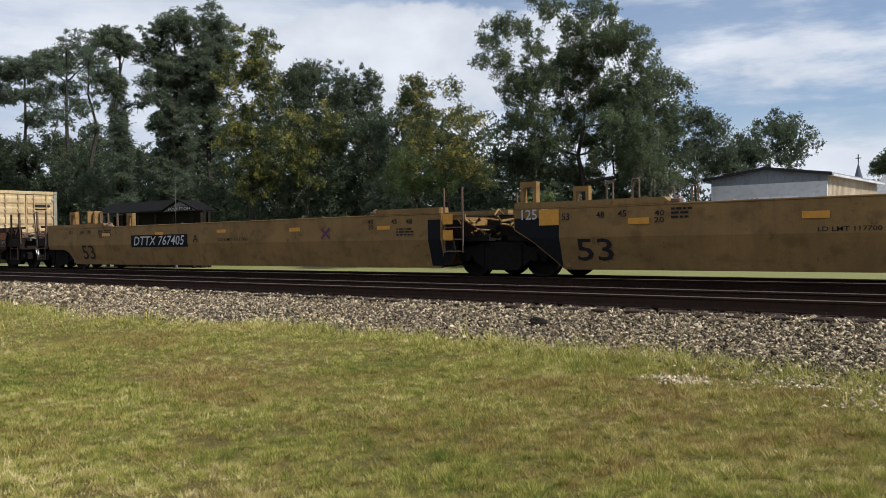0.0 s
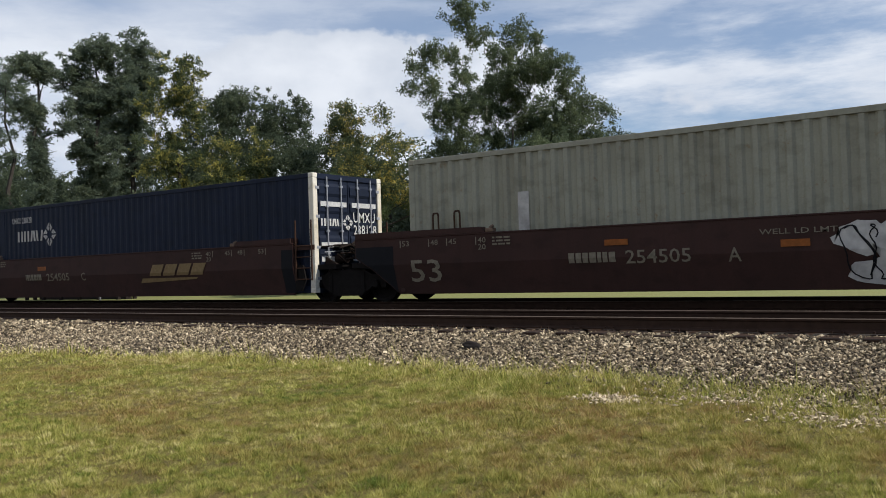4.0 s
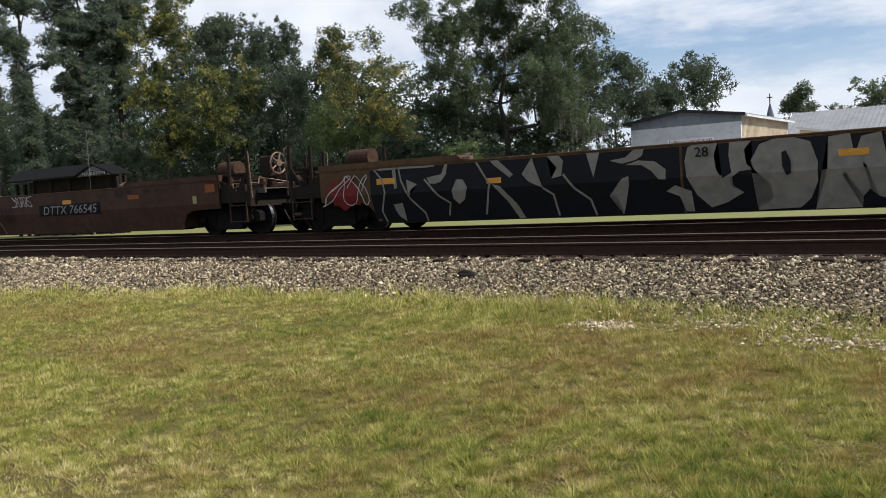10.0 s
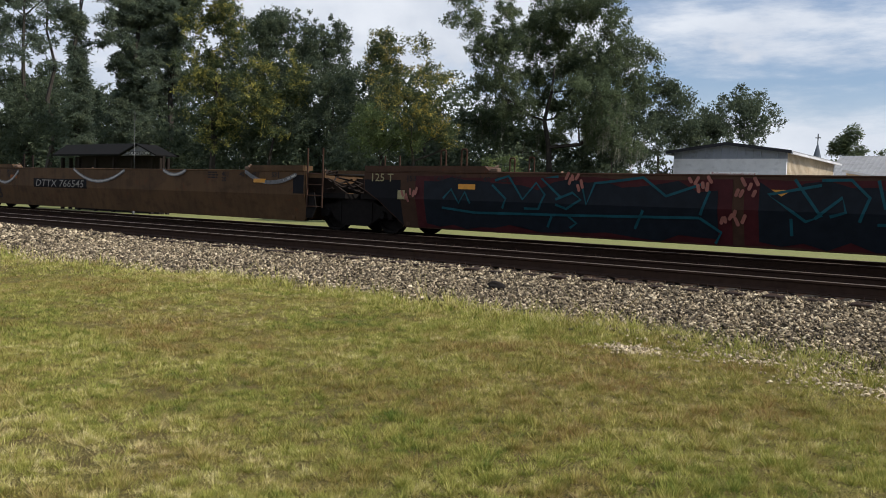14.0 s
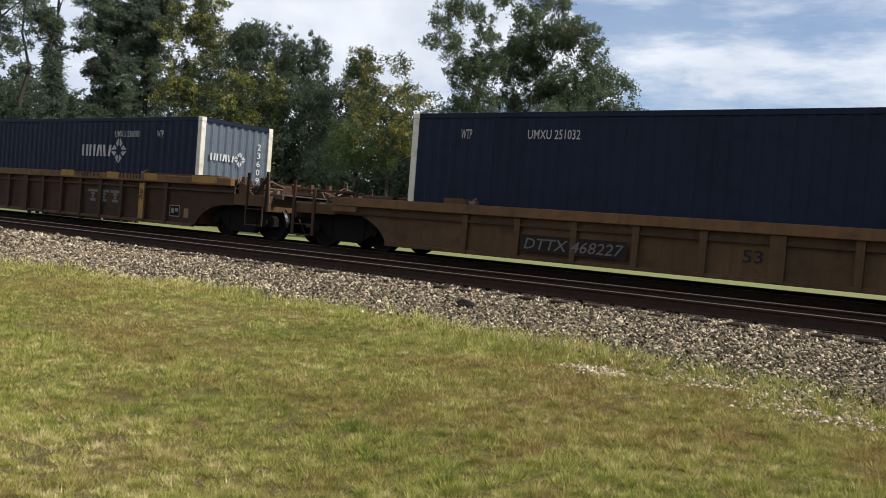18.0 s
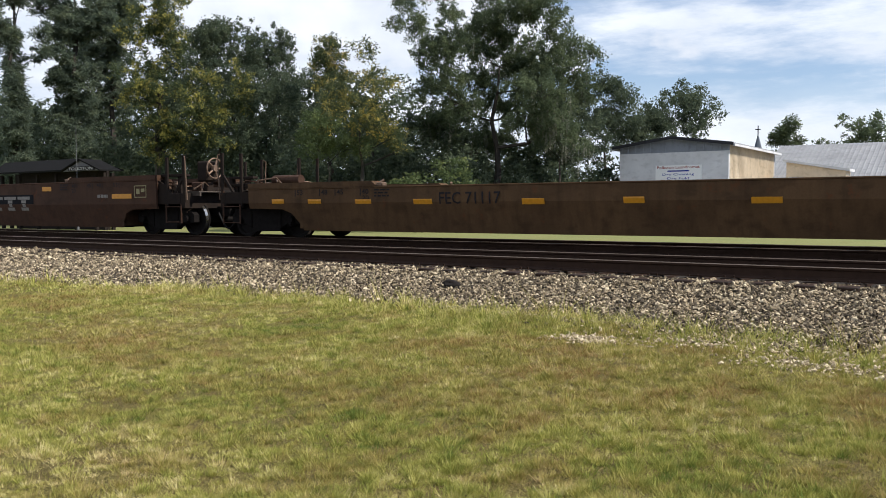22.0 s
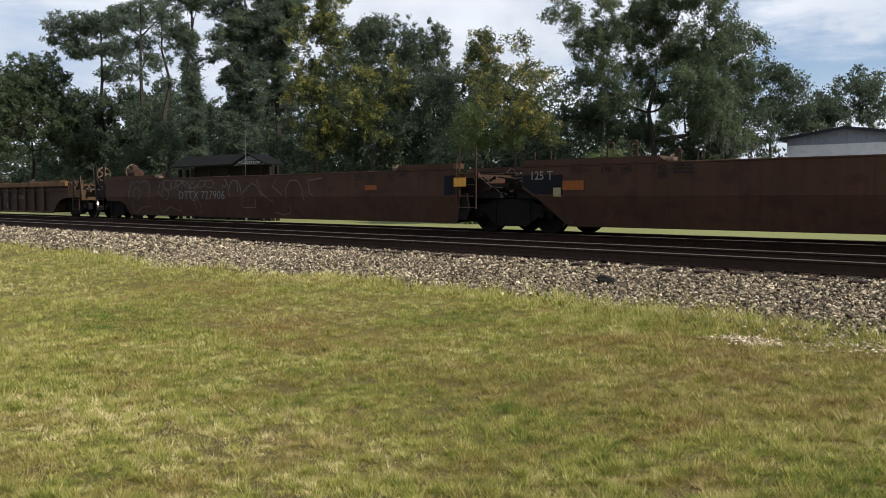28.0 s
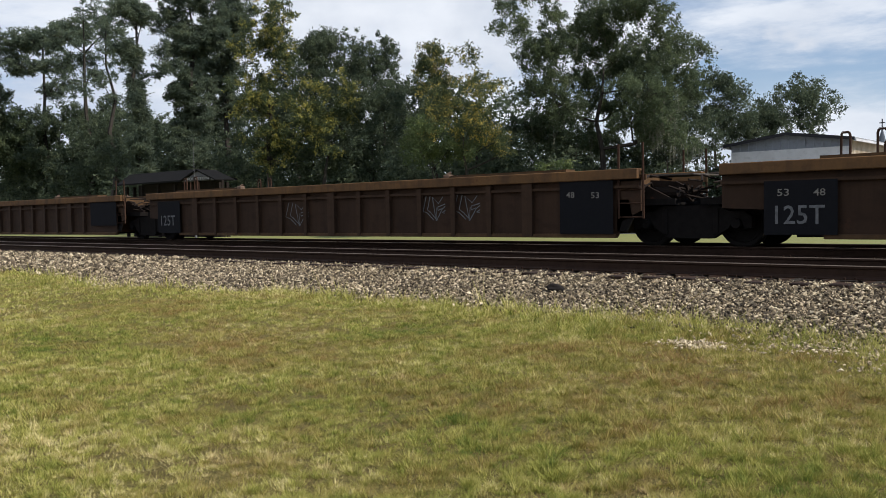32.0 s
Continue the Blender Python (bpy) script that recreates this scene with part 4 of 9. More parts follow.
    def scrawl(self, x0, x1, z0, z1, col, seed, n=4, w=0.035):
        rng = random.Random(seed)
        bm = bmesh.new()
        if col == "grey":
            # an angular two-letter scribble in outline
            for line in (((0.15, 0.97), (0.0, 0.38), (0.2, 0.31), (0.46, 0.05)), ((0.33, 0.97), (0.2, 0.43), (0.35, 0.32), (0.56, 0.1)),
                         ((0.63, 0.52), (0.59, 0.0), (0.43, 0.92), (0.70, 0.67), (0.90, 0.92)), ((1.0, 0.64), (0.67, 0.54), (0.67, 0.41), (0.85, 0.47)),
                         ((0.61, 0.02), (0.85, 0.44), (1.0, 0.56)), ((1.0, 0.41), (0.86, 0.31), (0.98, 0.30))):
                stroke(bm, [(x0 + (x1 - x0) * u, z0 + (z1 - z0) * v) for u, v in line], w * 0.8)
            return part("graffiti_tag", drape(bm, self.plane(0.016), self.ribbed), MARK[col], self.root, "angular grey spray-paint tag in outline")
        for i in range(n):
            cx = x0 + (x1 - x0) * (i + 0.5) / n
            r = (x1 - x0) / n * 0.6
            fa, fb, pa, pb = rng.choice((1, 2, 3)), rng.choice((2, 3, 5)), rng.uniform(0, 6), rng.uniform(0, 6)
            lean = rng.uniform(-0.3, 0.3) * r
            pts = []
            for u in np.linspace(0, 5.2, 34):
                w2 = math.sin(fb * u * 0.6 + pb)
                pts.append((cx + r * math.sin(fa * u * 0.6 + pa) + lean * w2 + 0.15 * r * math.sin(7 * u), (z0 + z1) / 2 + (z1 - z0) * 0.48 * w2))
            stroke(bm, pts, w)
        return part("graffiti_tag", drape(bm, self.plane(0.016), self.ribbed), MARK[col], self.root, "thin scrawled spray-paint tag")

    def piece(self, x0, x1, z0, z1, n, fill, edge, seed, fat=0.24, back=None, rim=1.35):
        """A row of fat painted letter-like forms with a darker rim."""
        rng = random.Random(seed)
        if back:
            bm = bmesh.new()
            pts = [(x0 - 0.1 + (x1 - x0 + 0.2) * i / 14, z1 - rng.uniform(0, 0.12)) for i in range(15)]
            pts += [(x1 + 0.1 - (x1 - x0 + 0.2) * i / 14, z0 + rng.uniform(0, 0.05)) for i in range(15)]
            flat(bm, pts)
            bmesh.ops.triangulate(bm, faces=bm.faces)
            part("graffiti_ground", drape(bm, self.plane(0.006), self.ribbed), MARK[back], self.root)
        forms = n if isinstance(n, list) else [rng.choice(("hook", "blade", "wave", "claw")) for i in range(n)]
        wd = (x1 - x0) / len(forms)
        m = fat * rim / 2
        for i, key in enumerate(forms):
            rimb, body = bmesh.new(), bmesh.new()
            a, w = x0 + wd * i + m * 0.7, wd - m * 1.4
            skew = rng.uniform(-0.08, 0.08) * wd
            up = rng.uniform(0.0, 0.06)
            for j, ln in enumerate(FORM[key]):
                pl = [(a + w * px + skew * (pz - 0.5), z0 + m + (z1 - z0 - 2 * m) * (pz * (1 - up) + up)) for px, pz in ln]
                stroke(rimb, pl, fat * rim, 0.0002 + 0.002 * j + 0.0006 * (i % 3))
                stroke(body, pl, fat, 0.0065 + 0.002 * j + 0.0006 * (i % 3))
            part("graffiti_outline", drape(rimb, self.plane(0.004), self.ribbed), MARK[edge], self.root)
            part("graffiti_letter", drape(body, self.plane(0.004), self.ribbed), MARK[fill], self.root, self.tint(fill) + " spray-painted graffiti letter")

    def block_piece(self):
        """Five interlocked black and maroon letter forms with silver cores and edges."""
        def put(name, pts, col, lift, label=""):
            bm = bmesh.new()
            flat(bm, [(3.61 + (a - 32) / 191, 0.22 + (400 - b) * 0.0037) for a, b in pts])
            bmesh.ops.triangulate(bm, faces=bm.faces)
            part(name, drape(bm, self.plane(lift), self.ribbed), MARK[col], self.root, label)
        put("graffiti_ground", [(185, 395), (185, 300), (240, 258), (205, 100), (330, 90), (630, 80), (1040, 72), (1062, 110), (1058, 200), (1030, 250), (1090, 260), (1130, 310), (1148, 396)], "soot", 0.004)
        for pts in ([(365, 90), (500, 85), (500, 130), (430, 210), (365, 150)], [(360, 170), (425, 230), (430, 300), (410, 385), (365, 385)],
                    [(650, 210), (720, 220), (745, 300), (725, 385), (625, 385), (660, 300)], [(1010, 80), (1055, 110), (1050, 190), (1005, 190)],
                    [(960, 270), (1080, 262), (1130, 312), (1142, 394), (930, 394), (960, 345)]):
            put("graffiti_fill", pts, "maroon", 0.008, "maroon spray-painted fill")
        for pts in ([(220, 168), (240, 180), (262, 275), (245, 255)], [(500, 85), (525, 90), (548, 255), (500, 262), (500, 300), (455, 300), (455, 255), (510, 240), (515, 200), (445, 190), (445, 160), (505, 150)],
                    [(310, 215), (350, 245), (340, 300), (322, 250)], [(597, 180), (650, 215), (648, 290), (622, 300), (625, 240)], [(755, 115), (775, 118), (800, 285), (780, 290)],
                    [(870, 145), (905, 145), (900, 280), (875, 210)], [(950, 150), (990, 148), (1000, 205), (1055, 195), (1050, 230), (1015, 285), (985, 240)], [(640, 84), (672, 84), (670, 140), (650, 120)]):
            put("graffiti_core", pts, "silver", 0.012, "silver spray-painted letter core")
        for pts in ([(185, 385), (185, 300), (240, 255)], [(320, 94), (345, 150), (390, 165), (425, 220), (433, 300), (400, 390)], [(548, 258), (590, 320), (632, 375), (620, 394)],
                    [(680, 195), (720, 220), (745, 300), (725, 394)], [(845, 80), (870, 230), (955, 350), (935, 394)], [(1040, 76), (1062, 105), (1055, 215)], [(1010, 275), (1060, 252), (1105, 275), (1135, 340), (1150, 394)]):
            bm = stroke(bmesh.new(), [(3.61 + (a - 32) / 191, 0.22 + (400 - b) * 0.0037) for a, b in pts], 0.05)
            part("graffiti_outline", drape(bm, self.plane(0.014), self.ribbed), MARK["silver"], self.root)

    def mural(self):
        """Two words of interlocked black, silver and violet letters over the whole side."""
        def shape(name, col, pts, lift, label=""):
            bm = flat(bmesh.new(), [(x, min(z, 1.40)) for x, z in pts])
            bmesh.ops.triangulate(bm, faces=bm.faces)
            part(name, drape(bm, self.plane(lift), self.ribbed), MARK[col], self.root, label)
        self.panel(6.75, 0.80, 7.0, 1.18, "soot", "graffiti_ground")
        self.panel(14.9, 0.80, 9.2, 1.18, "soot", "graffiti_ground")
        label = "%s spray-painted graffiti letter"
        shape("graffiti_letter", "silver", [(10.4, 1.36), (10.49, 1.44), (10.92, 1.44), (10.85, 1.2), (10.88, 0.95), (10.98, 0.8), (11.14, 0.88), (11.1, 1.18), (11.12, 1.44), (11.48, 1.44), (11.36, 1.26), (11.39, 1.02), (11.5, 0.92), (11.27, 0.9), (11.1, 0.77), (11.16, 0.63), (11.32, 0.54), (11.03, 0.38), (10.75, 0.3), (10.52, 0.53), (10.37, 0.84), (10.34, 1.13)], 0.006, label % self.tint("silver"))
        shape("graffiti_letter", "silver", [(11.61, 1.33), (11.84, 1.44), (12.15, 1.44), (12.4, 1.32), (12.51, 0.99), (12.5, 0.67), (12.38, 0.4), (12.21, 0.25), (11.53, 0.23), (11.8, 0.43), (11.76, 0.67), (11.59, 0.84), (11.51, 0.92), (11.46, 1.06)], 0.006, label % self.tint("silver"))
        shape("graffiti_core", "soot", [(11.96, 1.17), (12.03, 1.2), (12.1, 1.02), (12.1, 0.83), (12.03, 0.79), (11.97, 0.94)], 0.02)
        shape("graffiti_letter", "silver", [(12.67, 1.37), (12.99, 1.44), (13.05, 1.05), (13.15, 1.34), (13.43, 1.39), (13.49, 1.08), (13.68, 0.87), (13.95, 0.78), (13.81, 0.54), (13.52, 0.34), (13.37, 0.39), (13.22, 0.88), (13.16, 0.94), (13.25, 0.51), (13.15, 0.4), (12.91, 0.79), (12.86, 0.76), (13.09, 0.4), (13.13, 0.22), (12.44, 0.22), (12.52, 0.52), (12.65, 0.85)], 0.006, label % self.tint("silver"))
        shape("graffiti_letter", "silver", [(13.48, 1.37), (13.75, 1.44), (14.11, 1.44), (14.02, 1.3), (13.86, 1.2), (13.63, 1.19)], 0.006, label % self.tint("silver"))
        shape("graffiti_letter", "silver", [(13.83, 1.02), (14.06, 1.08), (14.15, 0.79), (14.4, 0.7), (14.34, 0.53), (14.01, 0.25), (13.78, 0.36), (13.91, 0.51), (14.01, 0.64), (14.08, 0.71), (13.9, 0.8)], 0.006, label % self.tint("silver"))
        shape("graffiti_letter", "silver", [(14.21, 0.9), (14.24, 1.28), (14.35, 1.44), (14.84, 1.44), (14.78, 1.17), (14.74, 0.92), (14.82, 0.87), (14.91, 1.02), (14.9, 1.44), (15.28, 1.44), (15.22, 1.15), (15.11, 0.94), (15.35, 0.88), (15.66, 0.76), (15.79, 0.43), (15.46, 0.33), (15.21, 0.29), (15.05, 0.56), (14.9, 0.79), (14.74, 0.69), (14.99, 0.54), (14.85, 0.36), (14.62, 0.22), (14.43, 0.42), (14.54, 0.63), (14.51, 0.7), (14.3, 0.77)], 0.006, label % self.tint("silver"))
        shape("graffiti_letter", "paleblue", [(15.79, 1.44), (16.04, 1.34), (16.3, 1.37), (16.55, 1.44), (16.59, 1.26), (16.53, 1.08), (16.34, 1.01), (16.4, 0.81), (16.51, 0.63), (16.74, 0.45), (16.75, 0.32), (16.65, 0.24), (16.11, 0.24), (16.07, 0.36), (16.04, 0.65), (16.17, 1.01), (16.01, 1.05), (15.87, 1.03), (15.81, 1.26)], 0.006, label % self.tint("paleblue"))
        shape("graffiti_letter", "lavender", [(16.63, 1.32), (16.87, 1.44), (17.08, 1.44), (17.26, 1.18), (17.29, 0.8), (17.24, 0.48), (17.09, 0.23), (16.78, 0.23), (16.64, 0.55), (16.56, 0.88)], 0.006, label % self.tint("lavender"))
        shape("graffiti_core", "soot", [(16.87, 1.04), (16.92, 1.09), (16.97, 0.92), (16.93, 0.64), (16.86, 0.62), (16.84, 0.82)], 0.02)
        shape("graffiti_letter", "lavender", [(17.36, 1.37), (17.56, 1.44), (17.73, 1.44), (17.82, 1.15), (17.92, 1.12), (18.01, 1.44), (18.17, 1.44), (18.23, 1.07), (18.12, 0.56), (18.15, 0.26), (17.8, 0.25), (17.73, 0.57), (17.59, 0.25), (17.18, 0.25), (17.38, 0.71)], 0.006, label % self.tint("lavender"))
        shape("graffiti_letter", "lavender", [(18.25, 0.63), (18.31, 1.2), (18.41, 1.44), (18.64, 1.44), (18.81, 1.39), (18.74, 1.24), (18.6, 0.84), (18.52, 0.53), (18.5, 0.26), (18.23, 0.25)], 0.006, label % self.tint("lavender"))
        shape("graffiti_letter", "silver", [(18.71, 1.31), (18.8, 1.33), (18.93, 1.1), (19.15, 1.05), (19.43, 0.97), (19.45, 0.6), (19.28, 0.28), (18.83, 0.26), (18.8, 0.52), (18.61, 0.62), (18.66, 0.93)], 0.006, label % self.tint("silver"))
        shape("graffiti_drop", "paleblue", [(19.6, 0.77), (19.73, 0.79), (19.89, 0.79), (19.86, 0.63), (19.76, 0.55), (19.67, 0.63)], 0.008)
        shape("graffiti_drop", "paleblue", [(19.02, 1.28), (19.17, 1.44), (19.31, 1.41), (19.33, 1.28)], 0.008)
        shape("graffiti_highlight", "silver", [(3.88, 1.42), (3.98, 1.37), (4, 0.97), (3.92, 0.94), (3.9, 1.2)], 0.008)
        shape("graffiti_highlight", "silver", [(3.83, 0.61), (4.09, 0.64), (4.11, 0.23), (3.94, 0.35), (3.88, 0.45)], 0.008)
        shape("graffiti_highlight", "silver", [(4.26, 1.14), (4.54, 1.02), (4.37, 0.92), (4.3, 0.78), (4.27, 0.96)], 0.008)
        shape("graffiti_highlight", "silver", [(4.8, 1.15), (5.18, 1.2), (5.28, 1.43), (5.35, 1.44), (5.3, 1.19), (5.15, 1.04), (5.01, 1.01), (4.86, 1.02)], 0.008)
        shape("graffiti_highlight", "silver", [(5.42, 0.84), (5.55, 1.07), (5.71, 1.06), (5.81, 0.89), (5.71, 0.65), (5.55, 0.56), (5.43, 0.68)], 0.008)
        shape("graffiti_highlight", "silver", [(6.38, 1.44), (6.57, 1.44), (6.9, 1.1), (6.82, 1.04), (6.49, 1.29)], 0.008)
        shape("graffiti_highlight", "silver", [(6.4, 0.93), (6.58, 0.88), (6.92, 0.5), (7.06, 0.22), (6.92, 0.22), (6.71, 0.57)], 0.008)
        shape("graffiti_highlight", "silver", [(7.09, 1.09), (7.33, 1.43), (7.39, 1.2), (7.54, 0.8), (7.23, 0.94)], 0.008)
        shape("graffiti_highlight", "silver", [(7.66, 1.44), (7.91, 1.44), (8, 1.29), (7.95, 1.01), (7.74, 0.97), (7.86, 1.17)], 0.008)
        shape("graffiti_highlight", "silver", [(8.48, 1.44), (8.75, 1.44), (8.61, 0.94)], 0.008)
        shape("graffiti_highlight", "silver", [(8.95, 1.23), (9.25, 1.27), (9.42, 1.44), (9.61, 1.44), (9.57, 1.28), (9.44, 1.21), (9.18, 1.16)], 0.008)
        shape("graffiti_highlight", "silver", [(9.24, 1.13), (9.5, 1.2), (9.81, 1.16), (10, 1.01), (9.99, 0.83), (9.86, 0.84), (9.74, 0.99), (9.56, 1.11)], 0.008)
        shape("graffiti_highlight", "silver", [(8.89, 0.58), (9.17, 0.89), (9.3, 0.93), (9.3, 0.78), (9.19, 0.41), (9.12, 0.22), (9.1, 0.42), (9.03, 0.59)], 0.008)
        shape("graffiti_highlight", "silver", [(9.98, 0.62), (10.15, 0.72), (10.43, 0.6), (10.45, 0.24), (10.3, 0.25), (10.21, 0.52)], 0.008)
        part("graffiti_outline", drape(stroke(bmesh.new(), [(x, min(z, 1.39)) for x, z in [(3.59, 1.18), (3.39, 1.44), (3.56, 1.44), (3.93, 1.44), (4.07, 1.44), (4.12, 1.11), (4.33, 0.71), (4.65, 0.4), (4.68, 0.22)]], 0.045), self.plane(0.016), self.ribbed), MARK["silver"], self.root)
        part("graffiti_outline", drape(stroke(bmesh.new(), [(x, min(z, 1.39)) for x, z in [(3.59, 1.18), (3.66, 0.88), (3.49, 0.48), (3.57, 0.23)]], 0.045), self.plane(0.016), self.ribbed), MARK["silver"], self.root)
        part("graffiti_outline", drape(stroke(bmesh.new(), [(x, min(z, 1.39)) for x, z in [(4.06, 1.44), (4.41, 1.41), (4.72, 1.38), (5.02, 1.44)]], 0.045), self.plane(0.016), self.ribbed), MARK["silver"], self.root)
        part("graffiti_outline", drape(stroke(bmesh.new(), [(x, min(z, 1.39)) for x, z in [(7.54, 0.8), (7.75, 0.66), (7.81, 0.25)]], 0.045), self.plane(0.016), self.ribbed), MARK["silver"], self.root)
        part("graffiti_outline", drape(stroke(bmesh.new(), [(x, min(z, 1.39)) for x, z in [(7.99, 1.04), (8.21, 0.76), (8.51, 0.53), (8.59, 0.23)]], 0.045), self.plane(0.016), self.ribbed), MARK["silver"], self.root)
        part("graffiti_outline", drape(stroke(bmesh.new(), [(x, min(z, 1.39)) for x, z in [(4.74, 1.12), (5.08, 0.75), (5.34, 0.59), (5.26, 0.33)]], 0.045), self.plane(0.016), self.ribbed), MARK["silver"], self.root)
        part("graffiti_outline", drape(stroke(bmesh.new(), [(x, min(z, 1.39)) for x, z in [(6.06, 1.42), (6.35, 0.93), (6.17, 0.32)]], 0.045), self.plane(0.016), self.ribbed), MARK["silver"], self.root)

    def lines(self, polys, col, w, label):
        """Free-hand spray lines, each a part of its own."""
        for k, pts in enumerate(polys):
            part("graffiti_line", drape(stroke(bmesh.new(), pts, w), self.plane(0.020 + 0.003 * (k % 3)), self.ribbed), MARK[col], self.root, label)

    def teal_words(self):
        self.lines([
            [(10.17, 1.38), (10.6, 0.78), (10.36, 0.69), (10.14, 0.85), (9.75, 1.12), (10.59, 1.29)],
            [(10.5, 0.74), (10.91, 1.1), (10.97, 0.86), (10.73, 0.78)],
            [(10.59, 1.37), (11.03, 1.38), (11.31, 1.1), (11.17, 0.71)],
            [(11.42, 1.38), (11.53, 0.95), (11.95, 0.96), (12.07, 0.74)],
            [(11.7, 0.92), (11.81, 1.3), (12.38, 1.38), (12.23, 1.15), (12.43, 1.08), (12.44, 0.82), (12.23, 0.71)],
            [(12.46, 1.34), (12.56, 0.79), (12.84, 0.84), (13.25, 1.02)],
            [(13.27, 1.38), (13.47, 1.17), (14.09, 1.04), (14.62, 1.38), (14.76, 1.29), (14.72, 0.82), (14.3, 0.8)],
            [(12.58, 1.38), (13.16, 1.38), (13.31, 1.38)],
            [(12.95, 0.91), (13.18, 0.84), (13.47, 1.17)],
            [(14.71, 0.78), (14.98, 0.69), (15.6, 0.97)],
            [(11.43, 0.68), (13.51, 0.71), (14.71, 0.78)],
            [(12.19, 0.67), (11.9, 0.24)],
            [(13.06, 0.7), (13.17, 0.59), (13.07, 0.3), (12.83, 0.25)],
            [(14.3, 0.74), (14.4, 0.53), (14.14, 0.31)],
            [(10.13, 0.73), (10.14, 0.44)],
            [(4.26, 1.28), (4.59, 1.38), (4.94, 0.91), (5.25, 1.25), (5.45, 1.02), (5.3, 0.73), (4.97, 0.73)],
            [(4.2, 1.19), (4.54, 0.91), (4.44, 0.71)],
            [(5.7, 0.93), (6.07, 1.07), (6.25, 0.94), (5.93, 0.75), (5.7, 0.83)],
            [(6.24, 1.3), (6.37, 0.85), (6.54, 1.26), (6.89, 1.3)],
            [(6.89, 1.3), (7.51, 1.38), (7.96, 1.05), (8.59, 1.27), (8.75, 1.15), (8.59, 0.73)],
            [(5.59, 0.6), (5.47, 0.37)],
            [(5.96, 0.61), (6.12, 0.48), (5.97, 0.38)],
            [(7.52, 0.78), (7.34, 0.43)],
            [(8.58, 0.68), (8.96, 0.44), (8.85, 0.24)],
            [(2.94, 0.88), (3.15, 1.08), (3.35, 0.79), (3.51, 1.03), (3.64, 0.79)],
            [(2.89, 0.68), (3.73, 0.6), (6.09, 0.63), (8.58, 0.68)],
            [(5.82, 0.97), (5.37, 1.34), (5.75, 1.38)],
            [(14.47, 0.39), (14.67, 0.69), (15.14, 0.53), (15.74, 0.79), (16.01, 0.76), (16.1, 0.4)],
            [(14.87, 0.73), (15.74, 0.99)]], "teal", 0.050, "teal spray-painted letter line")

